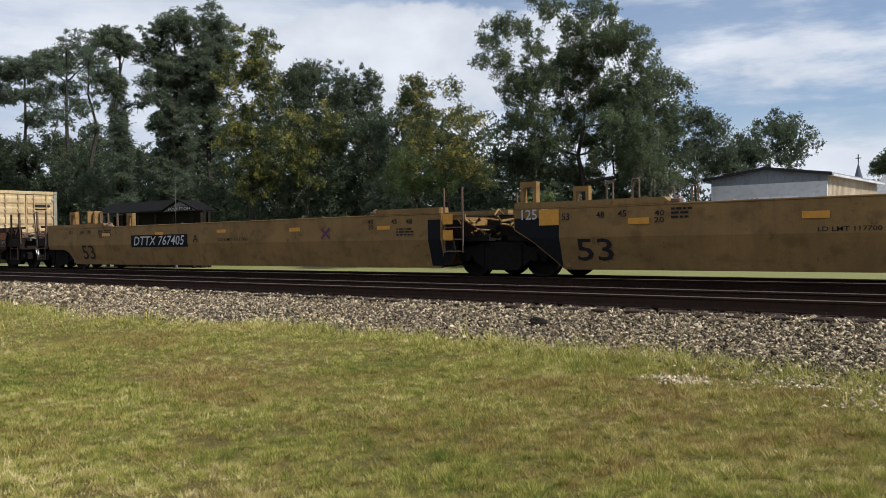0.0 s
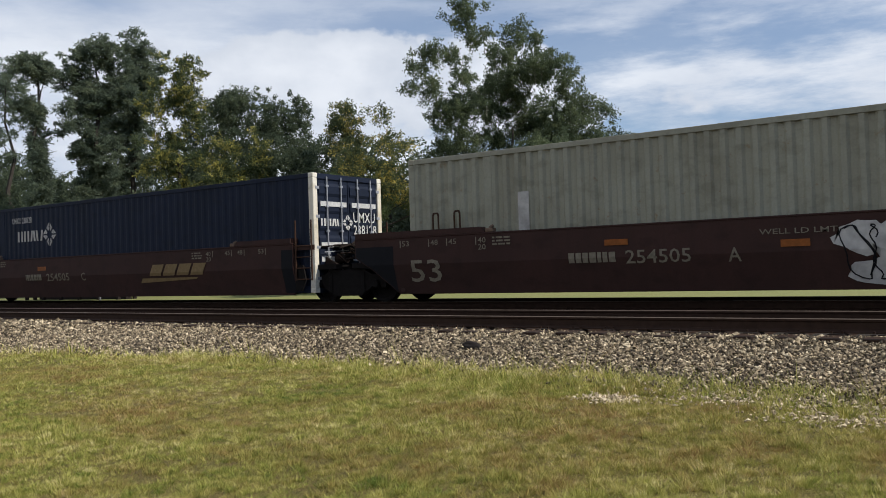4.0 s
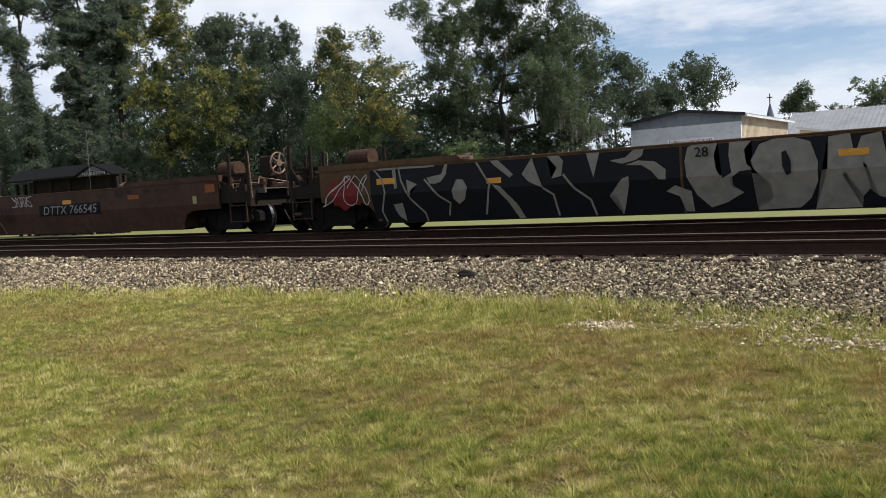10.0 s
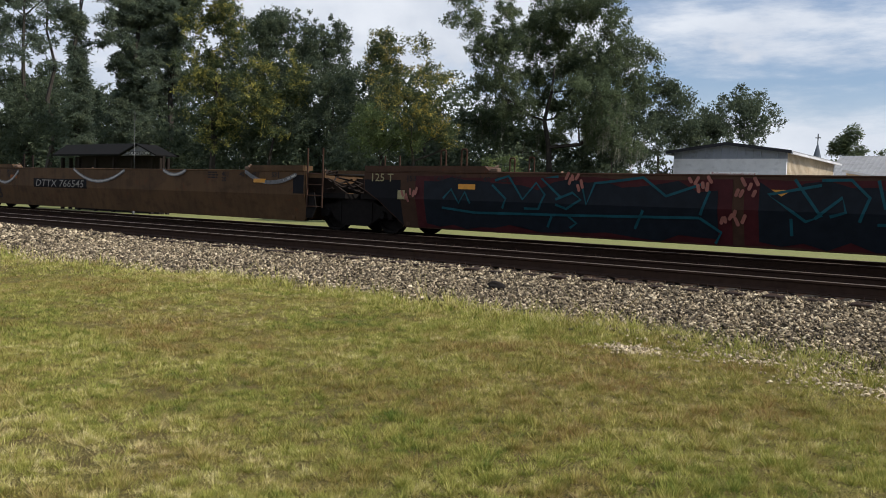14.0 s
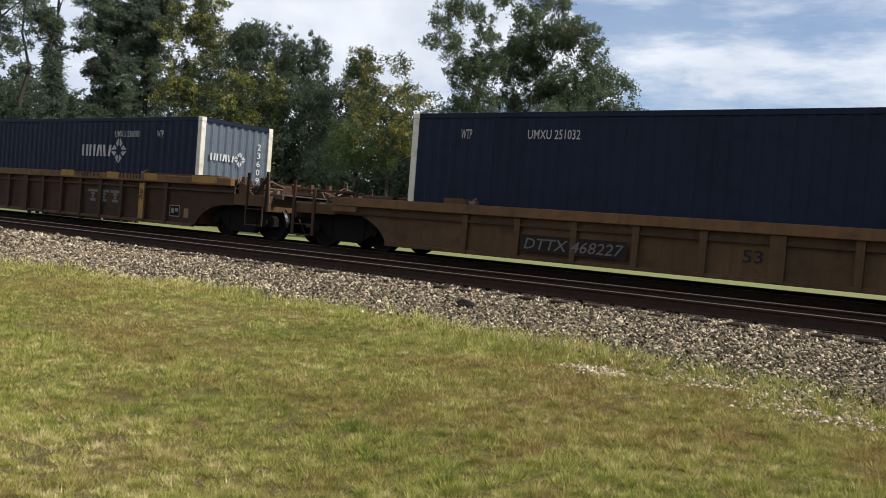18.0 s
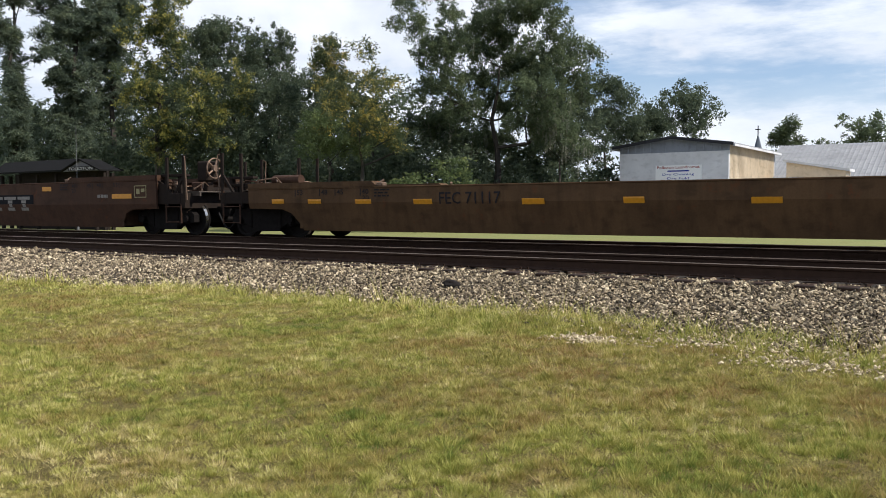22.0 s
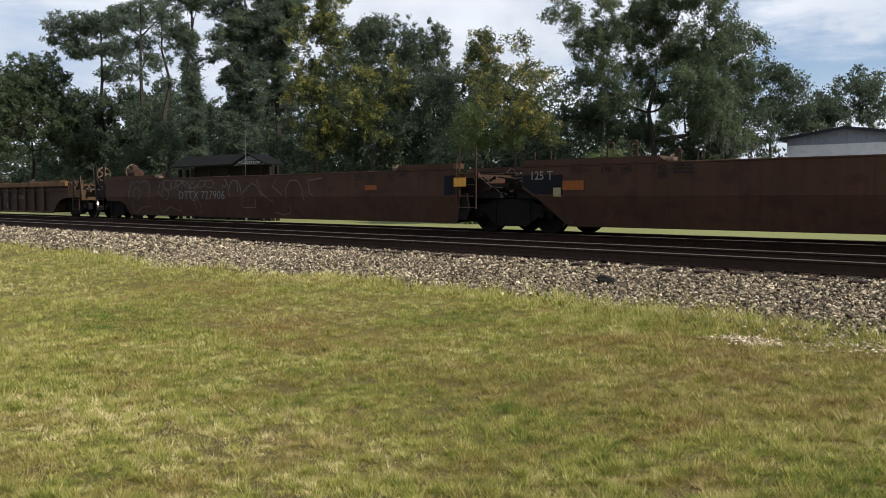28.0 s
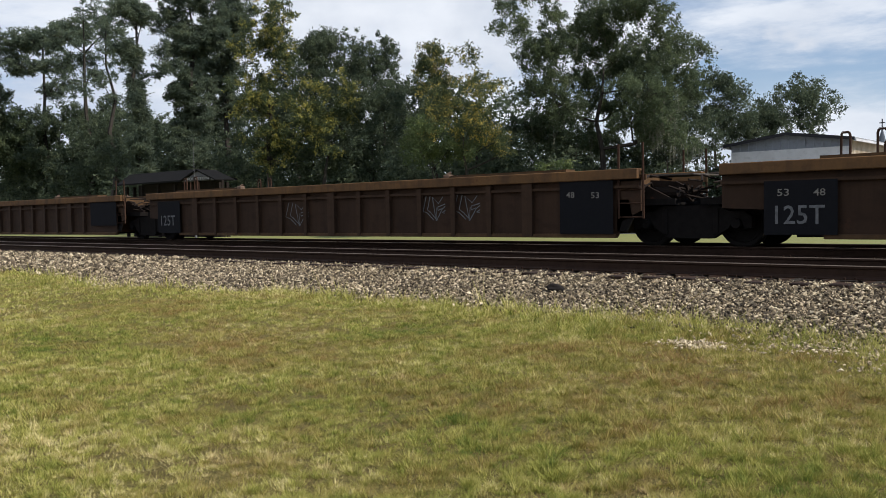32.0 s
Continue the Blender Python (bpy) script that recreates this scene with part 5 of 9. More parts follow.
    def pale_letters(self):
        self.lines([
            [(3.66, 0.7), (3.64, 0.9), (3.77, 1.08), (3.9, 1.38), (4.03, 1.38), (4.08, 1.25), (4.24, 1.38), (4.42, 1.38), (4.51, 1.28), (4.75, 1.38), (5.08, 1.38), (5.25, 1.27), (5.29, 1.01), (5.16, 0.75)],
            [(4.56, 0.94), (4.51, 0.82), (4.37, 0.75), (4.21, 0.75), (4.09, 0.82), (4.04, 0.94), (4.09, 1.06), (4.22, 1.14), (4.38, 1.14), (4.51, 1.06), (4.56, 0.94)],
            [(3.83, 0.66), (3.73, 0.38), (3.97, 0.24), (4.53, 0.44), (5.2, 0.48)],
            [(5.99, 1.11), (5.98, 1.38), (6.13, 1.26), (6.27, 1.38), (6.36, 1.08)],
            [(6.78, 1.23), (6.74, 1.1), (6.62, 1.02), (6.46, 1.02), (6.33, 1.1), (6.28, 1.23), (6.32, 1.36), (6.45, 1.38), (6.6, 1.38), (6.73, 1.36), (6.78, 1.23)],
            [(6.83, 1.01), (6.85, 1.35), (7.09, 1.38), (7.17, 1.07)],
            [(7.19, 1.38), (7.24, 1.01)],
            [(7.19, 1.38), (7.53, 1.38)],
            [(7.46, 1.37), (7.51, 1.01), (7.59, 1.38)],
            [(7.63, 1.37), (7.74, 1.1), (7.85, 1.38), (7.96, 1.19), (8, 0.96)],
            [(5.81, 0.85), (5.88, 1.04), (6.03, 0.89), (6.18, 0.85)],
            [(6.63, 0.92), (6.58, 0.8), (6.46, 0.73), (6.31, 0.73), (6.21, 0.8), (6.17, 0.92), (6.21, 1.04), (6.32, 1.11), (6.47, 1.11), (6.58, 1.04), (6.63, 0.92)],
            [(5.82, 0.69), (5.74, 0.43), (5.95, 0.28), (6.57, 0.48), (7.18, 0.31), (7.28, 0.53)],
            [(8.49, 0.9), (8.44, 0.77), (8.31, 0.69), (8.16, 0.69), (8.05, 0.77), (8.01, 0.9), (8.05, 1.03), (8.17, 1.11), (8.31, 1.11), (8.43, 1.03), (8.49, 0.9)],
            [(8.47, 0.84), (8.59, 0.56), (8.51, 0.27), (8.3, 0.32)],
            [(8.1, 0.84), (8.2, 0.64), (8.3, 0.41)],
            [(10.01, 1.18), (10.2, 1.12), (10.29, 1.23), (10.13, 1.38), (10.24, 1.36), (10.4, 1.07)],
            [(10.04, 1.12), (10.02, 0.91), (10.15, 0.75)],
            [(10.84, 1.32), (10.9, 1.07), (10.88, 0.94)],
            [(10.46, 0.78), (10.42, 0.91), (10.41, 1.04), (10.46, 1.17), (10.55, 1.27), (10.67, 1.32), (10.8, 1.32), (10.92, 1.27), (11.02, 1.18), (11.08, 1.06), (11.09, 0.93)],
            [(11.08, 0.87), (11.4, 1.07), (11.71, 1.23), (11.94, 1.13), (12.17, 0.88), (12.47, 0.82)],
            [(11.93, 1.33), (12.25, 0.88), (12.73, 0.64)],
            [(12.95, 1.31), (12.75, 1.13), (13.25, 0.86)],
            [(13.41, 0.77), (13.41, 1.07), (13.64, 1.28), (13.96, 1.28), (14.19, 1.07), (14.22, 0.72)],
            [(13.49, 0.56), (13.46, 0.34), (13.11, 0.27), (12.69, 0.35)],
            [(11.16, 0.81), (11.02, 0.47), (11.74, 0.49), (11.82, 0.75)],
            [(14.53, 1.27), (15.12, 1.32)],
            [(14.46, 1.3), (14.54, 0.9), (14.7, 0.84)]], "faint", 0.026, "thin pale spray-painted letter outline")

    def tint(self, fill):
        return {"paleblue": "pale blue", "soot": "black"}.get(fill, fill)

    def fingers(self, x, z, r, col, seed):
        """A splat of finger-like dabs."""
        rng = random.Random(seed)
        bm = bmesh.new()
        for i in range(6):
            u = rng.uniform(-0.6, 0.6) + 1.57
            cx, cz = x + r * (i - 2.5) * 0.28, z + r * rng.uniform(-0.5, 0.5)
            ll = r * rng.uniform(0.25, 0.5)
            stroke(bm, [(cx, cz), (cx + ll * math.cos(u), cz + ll * math.sin(u))], r * 0.24, 0.002 * i)
        part("graffiti_patch", drape(bm, self.plane(0.03), self.ribbed), MARK[col], self.root)

    def jagged(self, x0, x1, z0, z1, ground, fill, seed):
        """The dark angular body of a wide graffiti piece on a painted ground."""
        rng = random.Random(seed)
        bm = bmesh.new()
        k = 16
        flat(bm, [(x0 - 0.25 + (x1 - x0 + 0.5) * i / k, z1 - rng.uniform(0, 0.05)) for i in range(k + 1)] + [(x1 + 0.25 - (x1 - x0 + 0.5) * i / k, z0 + rng.uniform(0, 0.03)) for i in range(k + 1)])
        bmesh.ops.triangulate(bm, faces=bm.faces)
        part("graffiti_ground", drape(bm, self.plane(0.004), self.ribbed), MARK[ground], self.root)
        up = [(x0 + (x1 - x0) * i / 18, z1 - rng.uniform(0.02, 0.32)) for i in range(19)]
        dn = [(x1 - (x1 - x0) * i / 18, z0 + rng.uniform(0.0, 0.16)) for i in range(19)]
        bm = flat(bmesh.new(), up + dn)
        bmesh.ops.triangulate(bm, faces=bm.faces)
        part("graffiti_fill", drape(bm, self.plane(0.012), self.ribbed), MARK[fill], self.root)

    def codes(self, kind, at_left, col):
        """The row of container lengths stencilled at an end."""
        off = {"coupled": 1.38, "panel": 0.0, "ladder": 0.35}[kind]
        for s_, d in (("53", 2.08), ("48", 2.84), ("45", 3.31), ("40", 4.04), ("20", 4.04)):
            x = d + off if at_left else self.L - d - off
            z = self.zt - (0.26 if s_ == "20" else 0.12)
            self.text(s_, x, z, 0.19, 0.115, col)
            if s_ != "20":
                self.panel(x - 0.15 if at_left else x + 0.15, z - 0.01, 0.025, 0.16, col, "length_tick")
        self.bars(4.5 + off if at_left else self.L - 4.5 - off, self.zt - 0.15, 0.42, 0.20, col)

    def arc(self, x0, x1, z_end, z_low, z_end2):
        """A sagging band of chalky overspray."""
        for j, (col, w) in enumerate((("grey", 0.10), ("chalk", 0.045))):
            bm = bmesh.new()
            pts = [(x0 + (x1 - x0) * i / 10, z_low + ((z_end - z_low) if i < 5 else (z_end2 - z_low)) * abs(i / 5 - 1) ** 2) for i in range(11)]
            stroke(bm, pts, w)
            part("spray_arc", drape(bm, self.plane(0.012 + 0.01 * j)), MARK[col], self.root, "chalky sagging spray arc")

    def cross(self, x, z, w, h, col):
        bm = bmesh.new()
        stroke(bm, [(x - w / 2, z - h / 2), (x, z), (x + w / 2, z + h / 2)], 0.06)
        b2 = stroke(bmesh.new(), [(x - w / 2, z + h / 2), (x, z), (x + w / 2, z - h / 2)], 0.06)
        part("emblem", drape(bm, self.plane(0.012)), MARK[col], self.root, "crossed violet emblem")
        part("emblem", drape(b2, self.plane(0.016)), MARK[col], self.root, "crossed violet emblem")

    def splash(self, x, z, r, col, seed, squash=1.0, lift=0.014):
        rng = random.Random(seed)
        bm = bmesh.new()
        pts = [(x + r * rng.uniform(0.7, 1.1) * math.cos(a), z + squash * r * rng.uniform(0.7, 1.1) * math.sin(a)) for a in np.linspace(0, 2 * math.pi, 19)[:-1]]
        flat(bm, pts)
        bmesh.ops.triangulate(bm, faces=bm.faces)
        part("graffiti_patch", drape(bm, self.plane(lift), self.ribbed), MARK[col], self.root)


# outline of a side at each kind of end, from the top down to the bottom edge, by distance from the joint
ENDS = {
    "coupled": [(1.75, ZT), (1.75, 0.72), (2.85, 0.70), (3.12, 0.60), (3.36, 0.32), (3.42, ZB)],
    "panel": [(0.62, ZT), (0.62, 1.02), (1.05, 0.78), (1.45, 0.45), (1.75, ZB)],
    "ladder": [(1.35, ZT), (1.35, 0.36), (1.52, ZB)],
}
SHELF = {"coupled": (1.75, 5.7), "panel": (0.65, 4.1), "ladder": (1.40, 3.4)}
RIBENDS = {
    "coupled": [(1.9, ZT), (1.9, 0.82), (2.30, 0.815), (2.73, 0.74), (3.04, 0.59), (3.25, 0.41), (3.42, ZB)],
    "panel": [(0.75, ZT), (0.75, 0.72), (1.6, 0.68), (2.2, 0.42), (2.5, ZB)],
    "ladder": [(0.85, ZT), (0.85, 0.70), (1.25, 0.5), (1.35, ZB)],
}
LOWENDS = {"coupled": [(1.6, ZT), (1.6, 0.81), (2.42, 0.80), (2.66, 0.70), (2.90, 0.56), (3.06, 0.41), (3.18, ZB)]}
FROM = {"coupled": 3.30, "panel": 1.9, "ladder": 1.6}


def side_outline(L, left, right, table):
    a = table[left]
    b = [(L - x, z) for x, z in table[right]]
    return a + b[::-1]


def side_sheet(car, left, right, side):
    L = car.L
    bm = bmesh.new()
    y = -1.5 if side < 0 else 1.5
    if not car.ribbed:
        prism(bm, [(x, car.zt if z > 1.4 else z) for x, z in side_outline(L, left, right, ENDS)], y, y - side * 0.06)
        bmesh.ops.bisect_plane(bm, geom=list(bm.verts) + list(bm.edges) + list(bm.faces), plane_co=(0, 0, KINK), plane_no=(0, 0, 1))
        for v in bm.verts:
            v.co.y -= side * max(0.0, KINK - v.co.z) * TUCK
    else:
        prism(bm, [(x, car.zt if z > 1.4 else z) for x, z in side_outline(L, left, right, LOWENDS if car.low else RIBENDS)], side * 1.42, side * 1.37)
    part("side_sheet", bm, (M_OCHRE if car.low else M_SHEET) if car.ribbed else car.mat, car.root)


def truck_mesh_side():
    """A cast side frame: bowed bottom, raised bearing ends, two windows."""
    out = [(-1.16, 0.36), (-1.16, 0.56), (-1.02, 0.66), (-0.74, 0.66), (-0.52, 0.78), (0.52, 0.78), (0.74, 0.66), (1.02, 0.66), (1.16, 0.56), (1.16, 0.36), (1.02, 0.34), (0.98, 0.48), (0.80, 0.48), (0.74, 0.36),
           (0.42, 0.16), (-0.42, 0.16), (-0.74, 0.36), (-0.80, 0.48), (-0.98, 0.48), (-1.02, 0.34)]
    bm = bmesh.new()
    prism(bm, out, -0.09, 0.09)
    for s in (-1, 1):
        lathe(bm, [(-0.17, 0.0001), (-0.17, 0.09), (0.02, 0.115), (0.03, 0.115)], 14, (s * 0.89, 0, 0.44))
        box(bm, s * 0.50 - 0.05, s * 0.50 + 0.05, -0.12, 0.10, 0.24, 0.72, 0.01)
    return finish(bm, "side_frame", M_UND)


def spring_mesh():
    bm = bmesh.new()
    for dx in (-0.2, 0.0, 0.2):
        for k in range(5):
            tube(bm, (dx, 0, 0.25 + k * 0.065), (dx, 0, 0.28 + k * 0.065), 0.085, 10)
    return finish(bm, "spring_nest", M_RUSTY)


def wheelset_mesh(r):
    bm = bmesh.new()
    for s in (-1, 1):
        y0 = s * 0.76
        prof = [(-0.07, 0.10), (-0.065, r * 0.80), (-0.065, r + 0.028), (-0.035, r + 0.025), (-0.03, r), (0.065, r - 0.005), (0.065, r * 0.84), (0.015, r * 0.78), (0.01, 0.16), (0.09, 0.13), (0.09, 0.0001)]
        prof = [(s * a, b) for a, b in prof]
        k = len(bm.faces)
        lathe(bm, prof, 28, (0, y0, 0))
        bm.faces.ensure_lookup_table()
        for i, f in enumerate(bm.faces[k:k + 28 * (len(prof) - 1)]):
            f.material_index = 1 if i // 28 == 4 else 0
        for i in range(3):
            a = 2 * math.pi * i / 3
            tube(bm, (0.045 * math.cos(a), s * 1.06, 0.045 * math.sin(a)), (0.045 * math.cos(a), s * 1.175, 0.045 * math.sin(a)), 0.014, 6)
        tube(bm, (0, s * 0.8, 0), (0, s * 1.165, 0), 0.075, 12)
    tube(bm, (0, -0.8, 0), (0, 0.8, 0), 0.085, 12)
    return finish(bm, "wheelset", [M_WHEEL, M_TREAD])


WR = 0.44
WHEELS = []


def truck(car, x):
    t = new("truck")
    t.empty_display_size = 0.2
    t.parent = car.root
    t.location = (x, 0, 0)
    tagged(t, "dark cast-steel two-axle freight truck")
    for s in (-1, 1):
        f = part("side_frame", shared("side_frame", truck_mesh_side), None, t); f.location = (0, s * 1.0, 0)
        if s > 0:
            f.rotation_euler = (0, 0, math.pi)
        g = part("spring_nest", shared("springs", spring_mesh), None, t); g.location = (0, s * 1.0, 0)
        w = part("wheelset", shared("wheelset", lambda: wheelset_mesh(WR)), None, t)
        w.location = (s * 0.89, 0, WR)
        WHEELS.append((w, s * 0.89))
    bm = box(bmesh.new(), -0.19, 0.19, -0.92, 0.92, 0.46, 0.68, 0.03)
    lathe(bm, [(-0.01, 0.2), (0.01, 0.2)], 16, (0, 0, 0.7))
    part("bolster", shared("bolster", lambda: finish(bm, "bolster", M_UND)), None, t)
    for s in (-1, 1):
        bb = bmesh.new()
        box(bb, -0.06, 0.06, -0.80, 0.80, 0.30, 0.42, 0.01)
        for e in (-1, 1):
            box(bb, -0.04, 0.10, e * 0.74 - 0.05, e * 0.74 + 0.05, 0.30, 0.58, 0.01)
        b = part("brake_beam", shared("brake_beam", lambda: finish(bb, "brake_beam", M_UND)), None, t)
        b.location = (s * 0.40, 0, 0)
        if s < 0:
            b.rotation_euler = (0, 0, math.pi)


def hand_rail(car, x, y, z0, z1, w=0.28, r=0.021, along=True):
    """An inverted-U grab post."""
    bm = bmesh.new()
    d = (w, 0, 0) if along else (0, w, 0)
    a, b = Vector((x, y, z0)), Vector((x + d[0], y + d[1], z0))
    pipe(bm, [a, a + Vector((0, 0, z1 - z0 - 0.05)), a + Vector((d[0] * 0.15, d[1] * 0.15, z1 - z0)), b + Vector((-d[0] * 0.15, -d[1] * 0.15, z1 - z0)), b + Vector((0, 0, z1 - z0 - 0.05)), b], r, 6)
    part("grab_post", bm, M_RUSTY if car.mat is not M_YEL else M_STEEL, car.root)


def ladder(car, x0, x1, y, z0, z1, rungs, top=None):
    bm = bmesh.new()
    for x in (x0, x1):
        box(bm, x - 0.02, x + 0.02, y - 0.015, y + 0.015, z0, top or z1, 0.005)
    for i in range(rungs):
        z = z0 + 0.03 + (z1 - z0 - 0.1) * i / max(1, rungs - 1)
        tube(bm, (x0, y, z), (x1, y, z), 0.014, 6)
    part("ladder", bm, M_RUSTY if car.mat is not M_YEL else M_STEEL, car.root)


def brake_wheel(car, x, y, z):
    """A spoked wheel that faces along the track."""
    bm = bmesh.new()
    n, R = 20, 0.27
    rim = [Vector((x, y + R * math.cos(2 * math.pi * i / n), z + R * math.sin(2 * math.pi * i / n))) for i in range(n)]
    for i in range(n):
        tube(bm, rim[i], rim[(i + 1) % n], 0.022, 6)
    for i in range(5):
        tube(bm, (x, y, z), rim[i * 4], 0.026, 6)
    tube(bm, (x - 0.05, y, z), (x + 0.05, y, z), 0.09, 12)
    part("brake_wheel", bm, M_STEEL, car.root, "spoked steel hand-brake wheel")


def high_end_works(car, fx, span, frame_mat, dark):
    """Upper frame, cross bars, stakes and ladders of an end with a tall side."""
    mat = car.mat
    # upper frame that carries on the line of the end shelf
    ztop = car.zt + 0.17
    for s in (-1, 1):
        a, b = span(0.80, 1.80)
        y0, y1 = sorted((s * 1.12, s * 1.32))
        if not car.ribbed:
            part("upper_beam", box(bmesh.new(), a, b, y0, y1, ztop - 0.07, ztop, 0.008), dark, car.root)
        for d in (1.02, 1.70):
            p, q = span(d, d + 0.12)
            part("frame_stanchion", box(bmesh.new(), p, q, s * 1.22 - 0.05, s * 1.22 + 0.05, 1.10, (ztop - 0.07) if not car.ribbed else car.zt + 0.10), frame_mat, car.root)
        part("deck_gusset", prism(bmesh.new(), [(fx(1.74), 1.10), (fx(1.74), car.zt), (fx(1.50), car.zt - 0.10), (fx(1.18), 1.10)], s * 1.40 - 0.015, s * 1.40 + 0.015), frame_mat, car.root)
    bm = bmesh.new()
    for d in (1.5, 2.1, 2.7, 3.2):
        p, q = span(d, d + 0.08)
        box(bm, p, q, -1.12, 1.12, 1.24, 1.32)
    for y in (-1.15, 1.15):
        box(bm, *span(1.45, 3.3), y - 0.05, y + 0.05, 1.10, 1.235)
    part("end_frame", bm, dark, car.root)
    # flat stakes that stand up from the sills, with a thin rail beside each
    stake = M_ENDDK if mat is not M_YEL else M_STEEL
    high = 2.12 if not car.ribbed else 1.72
    for s in (-1, 1):
        for d, hh in ((0.68, high), (1.36, high - 0.04)):
            p, q = span(d, d + 0.09)
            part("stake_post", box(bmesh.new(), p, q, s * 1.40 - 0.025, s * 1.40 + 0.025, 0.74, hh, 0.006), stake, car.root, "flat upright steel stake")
        # lighter steel here paints in the sunlit edges of the thin rails
        bm = pipe(bmesh.new(), [(fx(0.62), s * 1.40, 0.95), (fx(0.62), s * 1.46, high - 0.06), (fx(0.69), s * 1.42, high - 0.03)], 0.016, 6)
        part("grab_rail", bm, M_STEEL, car.root)
        part("stake_brace", prism(bmesh.new(), [(fx(1.06), 1.13), (fx(1.14), 1.13), (fx(0.78), 1.58), (fx(0.74), 1.52)], s * 1.40 - 0.02, s * 1.40 + 0.02), stake, car.root)
        ladder(car, *sorted((fx(0.80), fx(1.40))), s * 1.45, 0.34, 0.84, 2)


def low_end_works(car, fx, span, frame_mat):
    """Casting block, side rail and two posts with hanging steps at an end with a low side."""
    for s in (-1, 1):
        part("bolster_block", box(bmesh.new(), *span(1.59, 2.33), s * 1.44 - 0.09, s * 1.44 + 0.10, 0.86, 1.132, 0.015), M_CHORD, car.root)
        part("side_rail", box(bmesh.new(), *span(0.30, 2.20), s * 1.36 - 0.03, s * 1.36 + 0.03, 1.295, 1.345, 0.008), M_RUSTY, car.root)
        part("rail_foot", box(bmesh.new(), *span(2.12, 2.20), s * 1.36 - 0.03, s * 1.36 + 0.03, 1.13, 1.30, 0.006), M_RUSTY, car.root)
        for d, top in ((0.89, 1.37), (0.23, 1.54)):
            part("step_post", box(bmesh.new(), *span(d, d + 0.085), s * 1.44 - 0.022, s * 1.44 + 0.022, 0.24, top, 0.006), M_RUSTY, car.root, "flat rusty step post")
        for z in (0.25, 0.50):
            part("step_rung", tube(bmesh.new(), (fx(0.25), s * 1.44, z), (fx(0.95), s * 1.44, z), 0.017, 6), M_RUSTY, car.root)
    part("valve_housing", prism(bmesh.new(), [(fx(1.12), 0.92), (fx(1.72), 0.92), (fx(1.62), 1.28), (fx(1.30), 1.28)], -0.95, -0.35), M_RUSTY, car.root, "rusty tapered valve housing")
    part("housing_cap", box(bmesh.new(), *span(1.32, 1.62), -0.90, -0.42, 1.28, 1.35, 0.015), M_UND, car.root)
    part("tilted_plate", prism(bmesh.new(), [(fx(0.98), 1.20), (fx(1.08), 1.21), (fx(0.98), 0.94), (fx(0.88), 0.95)], -1.02, -0.97), M_LIT, car.root)


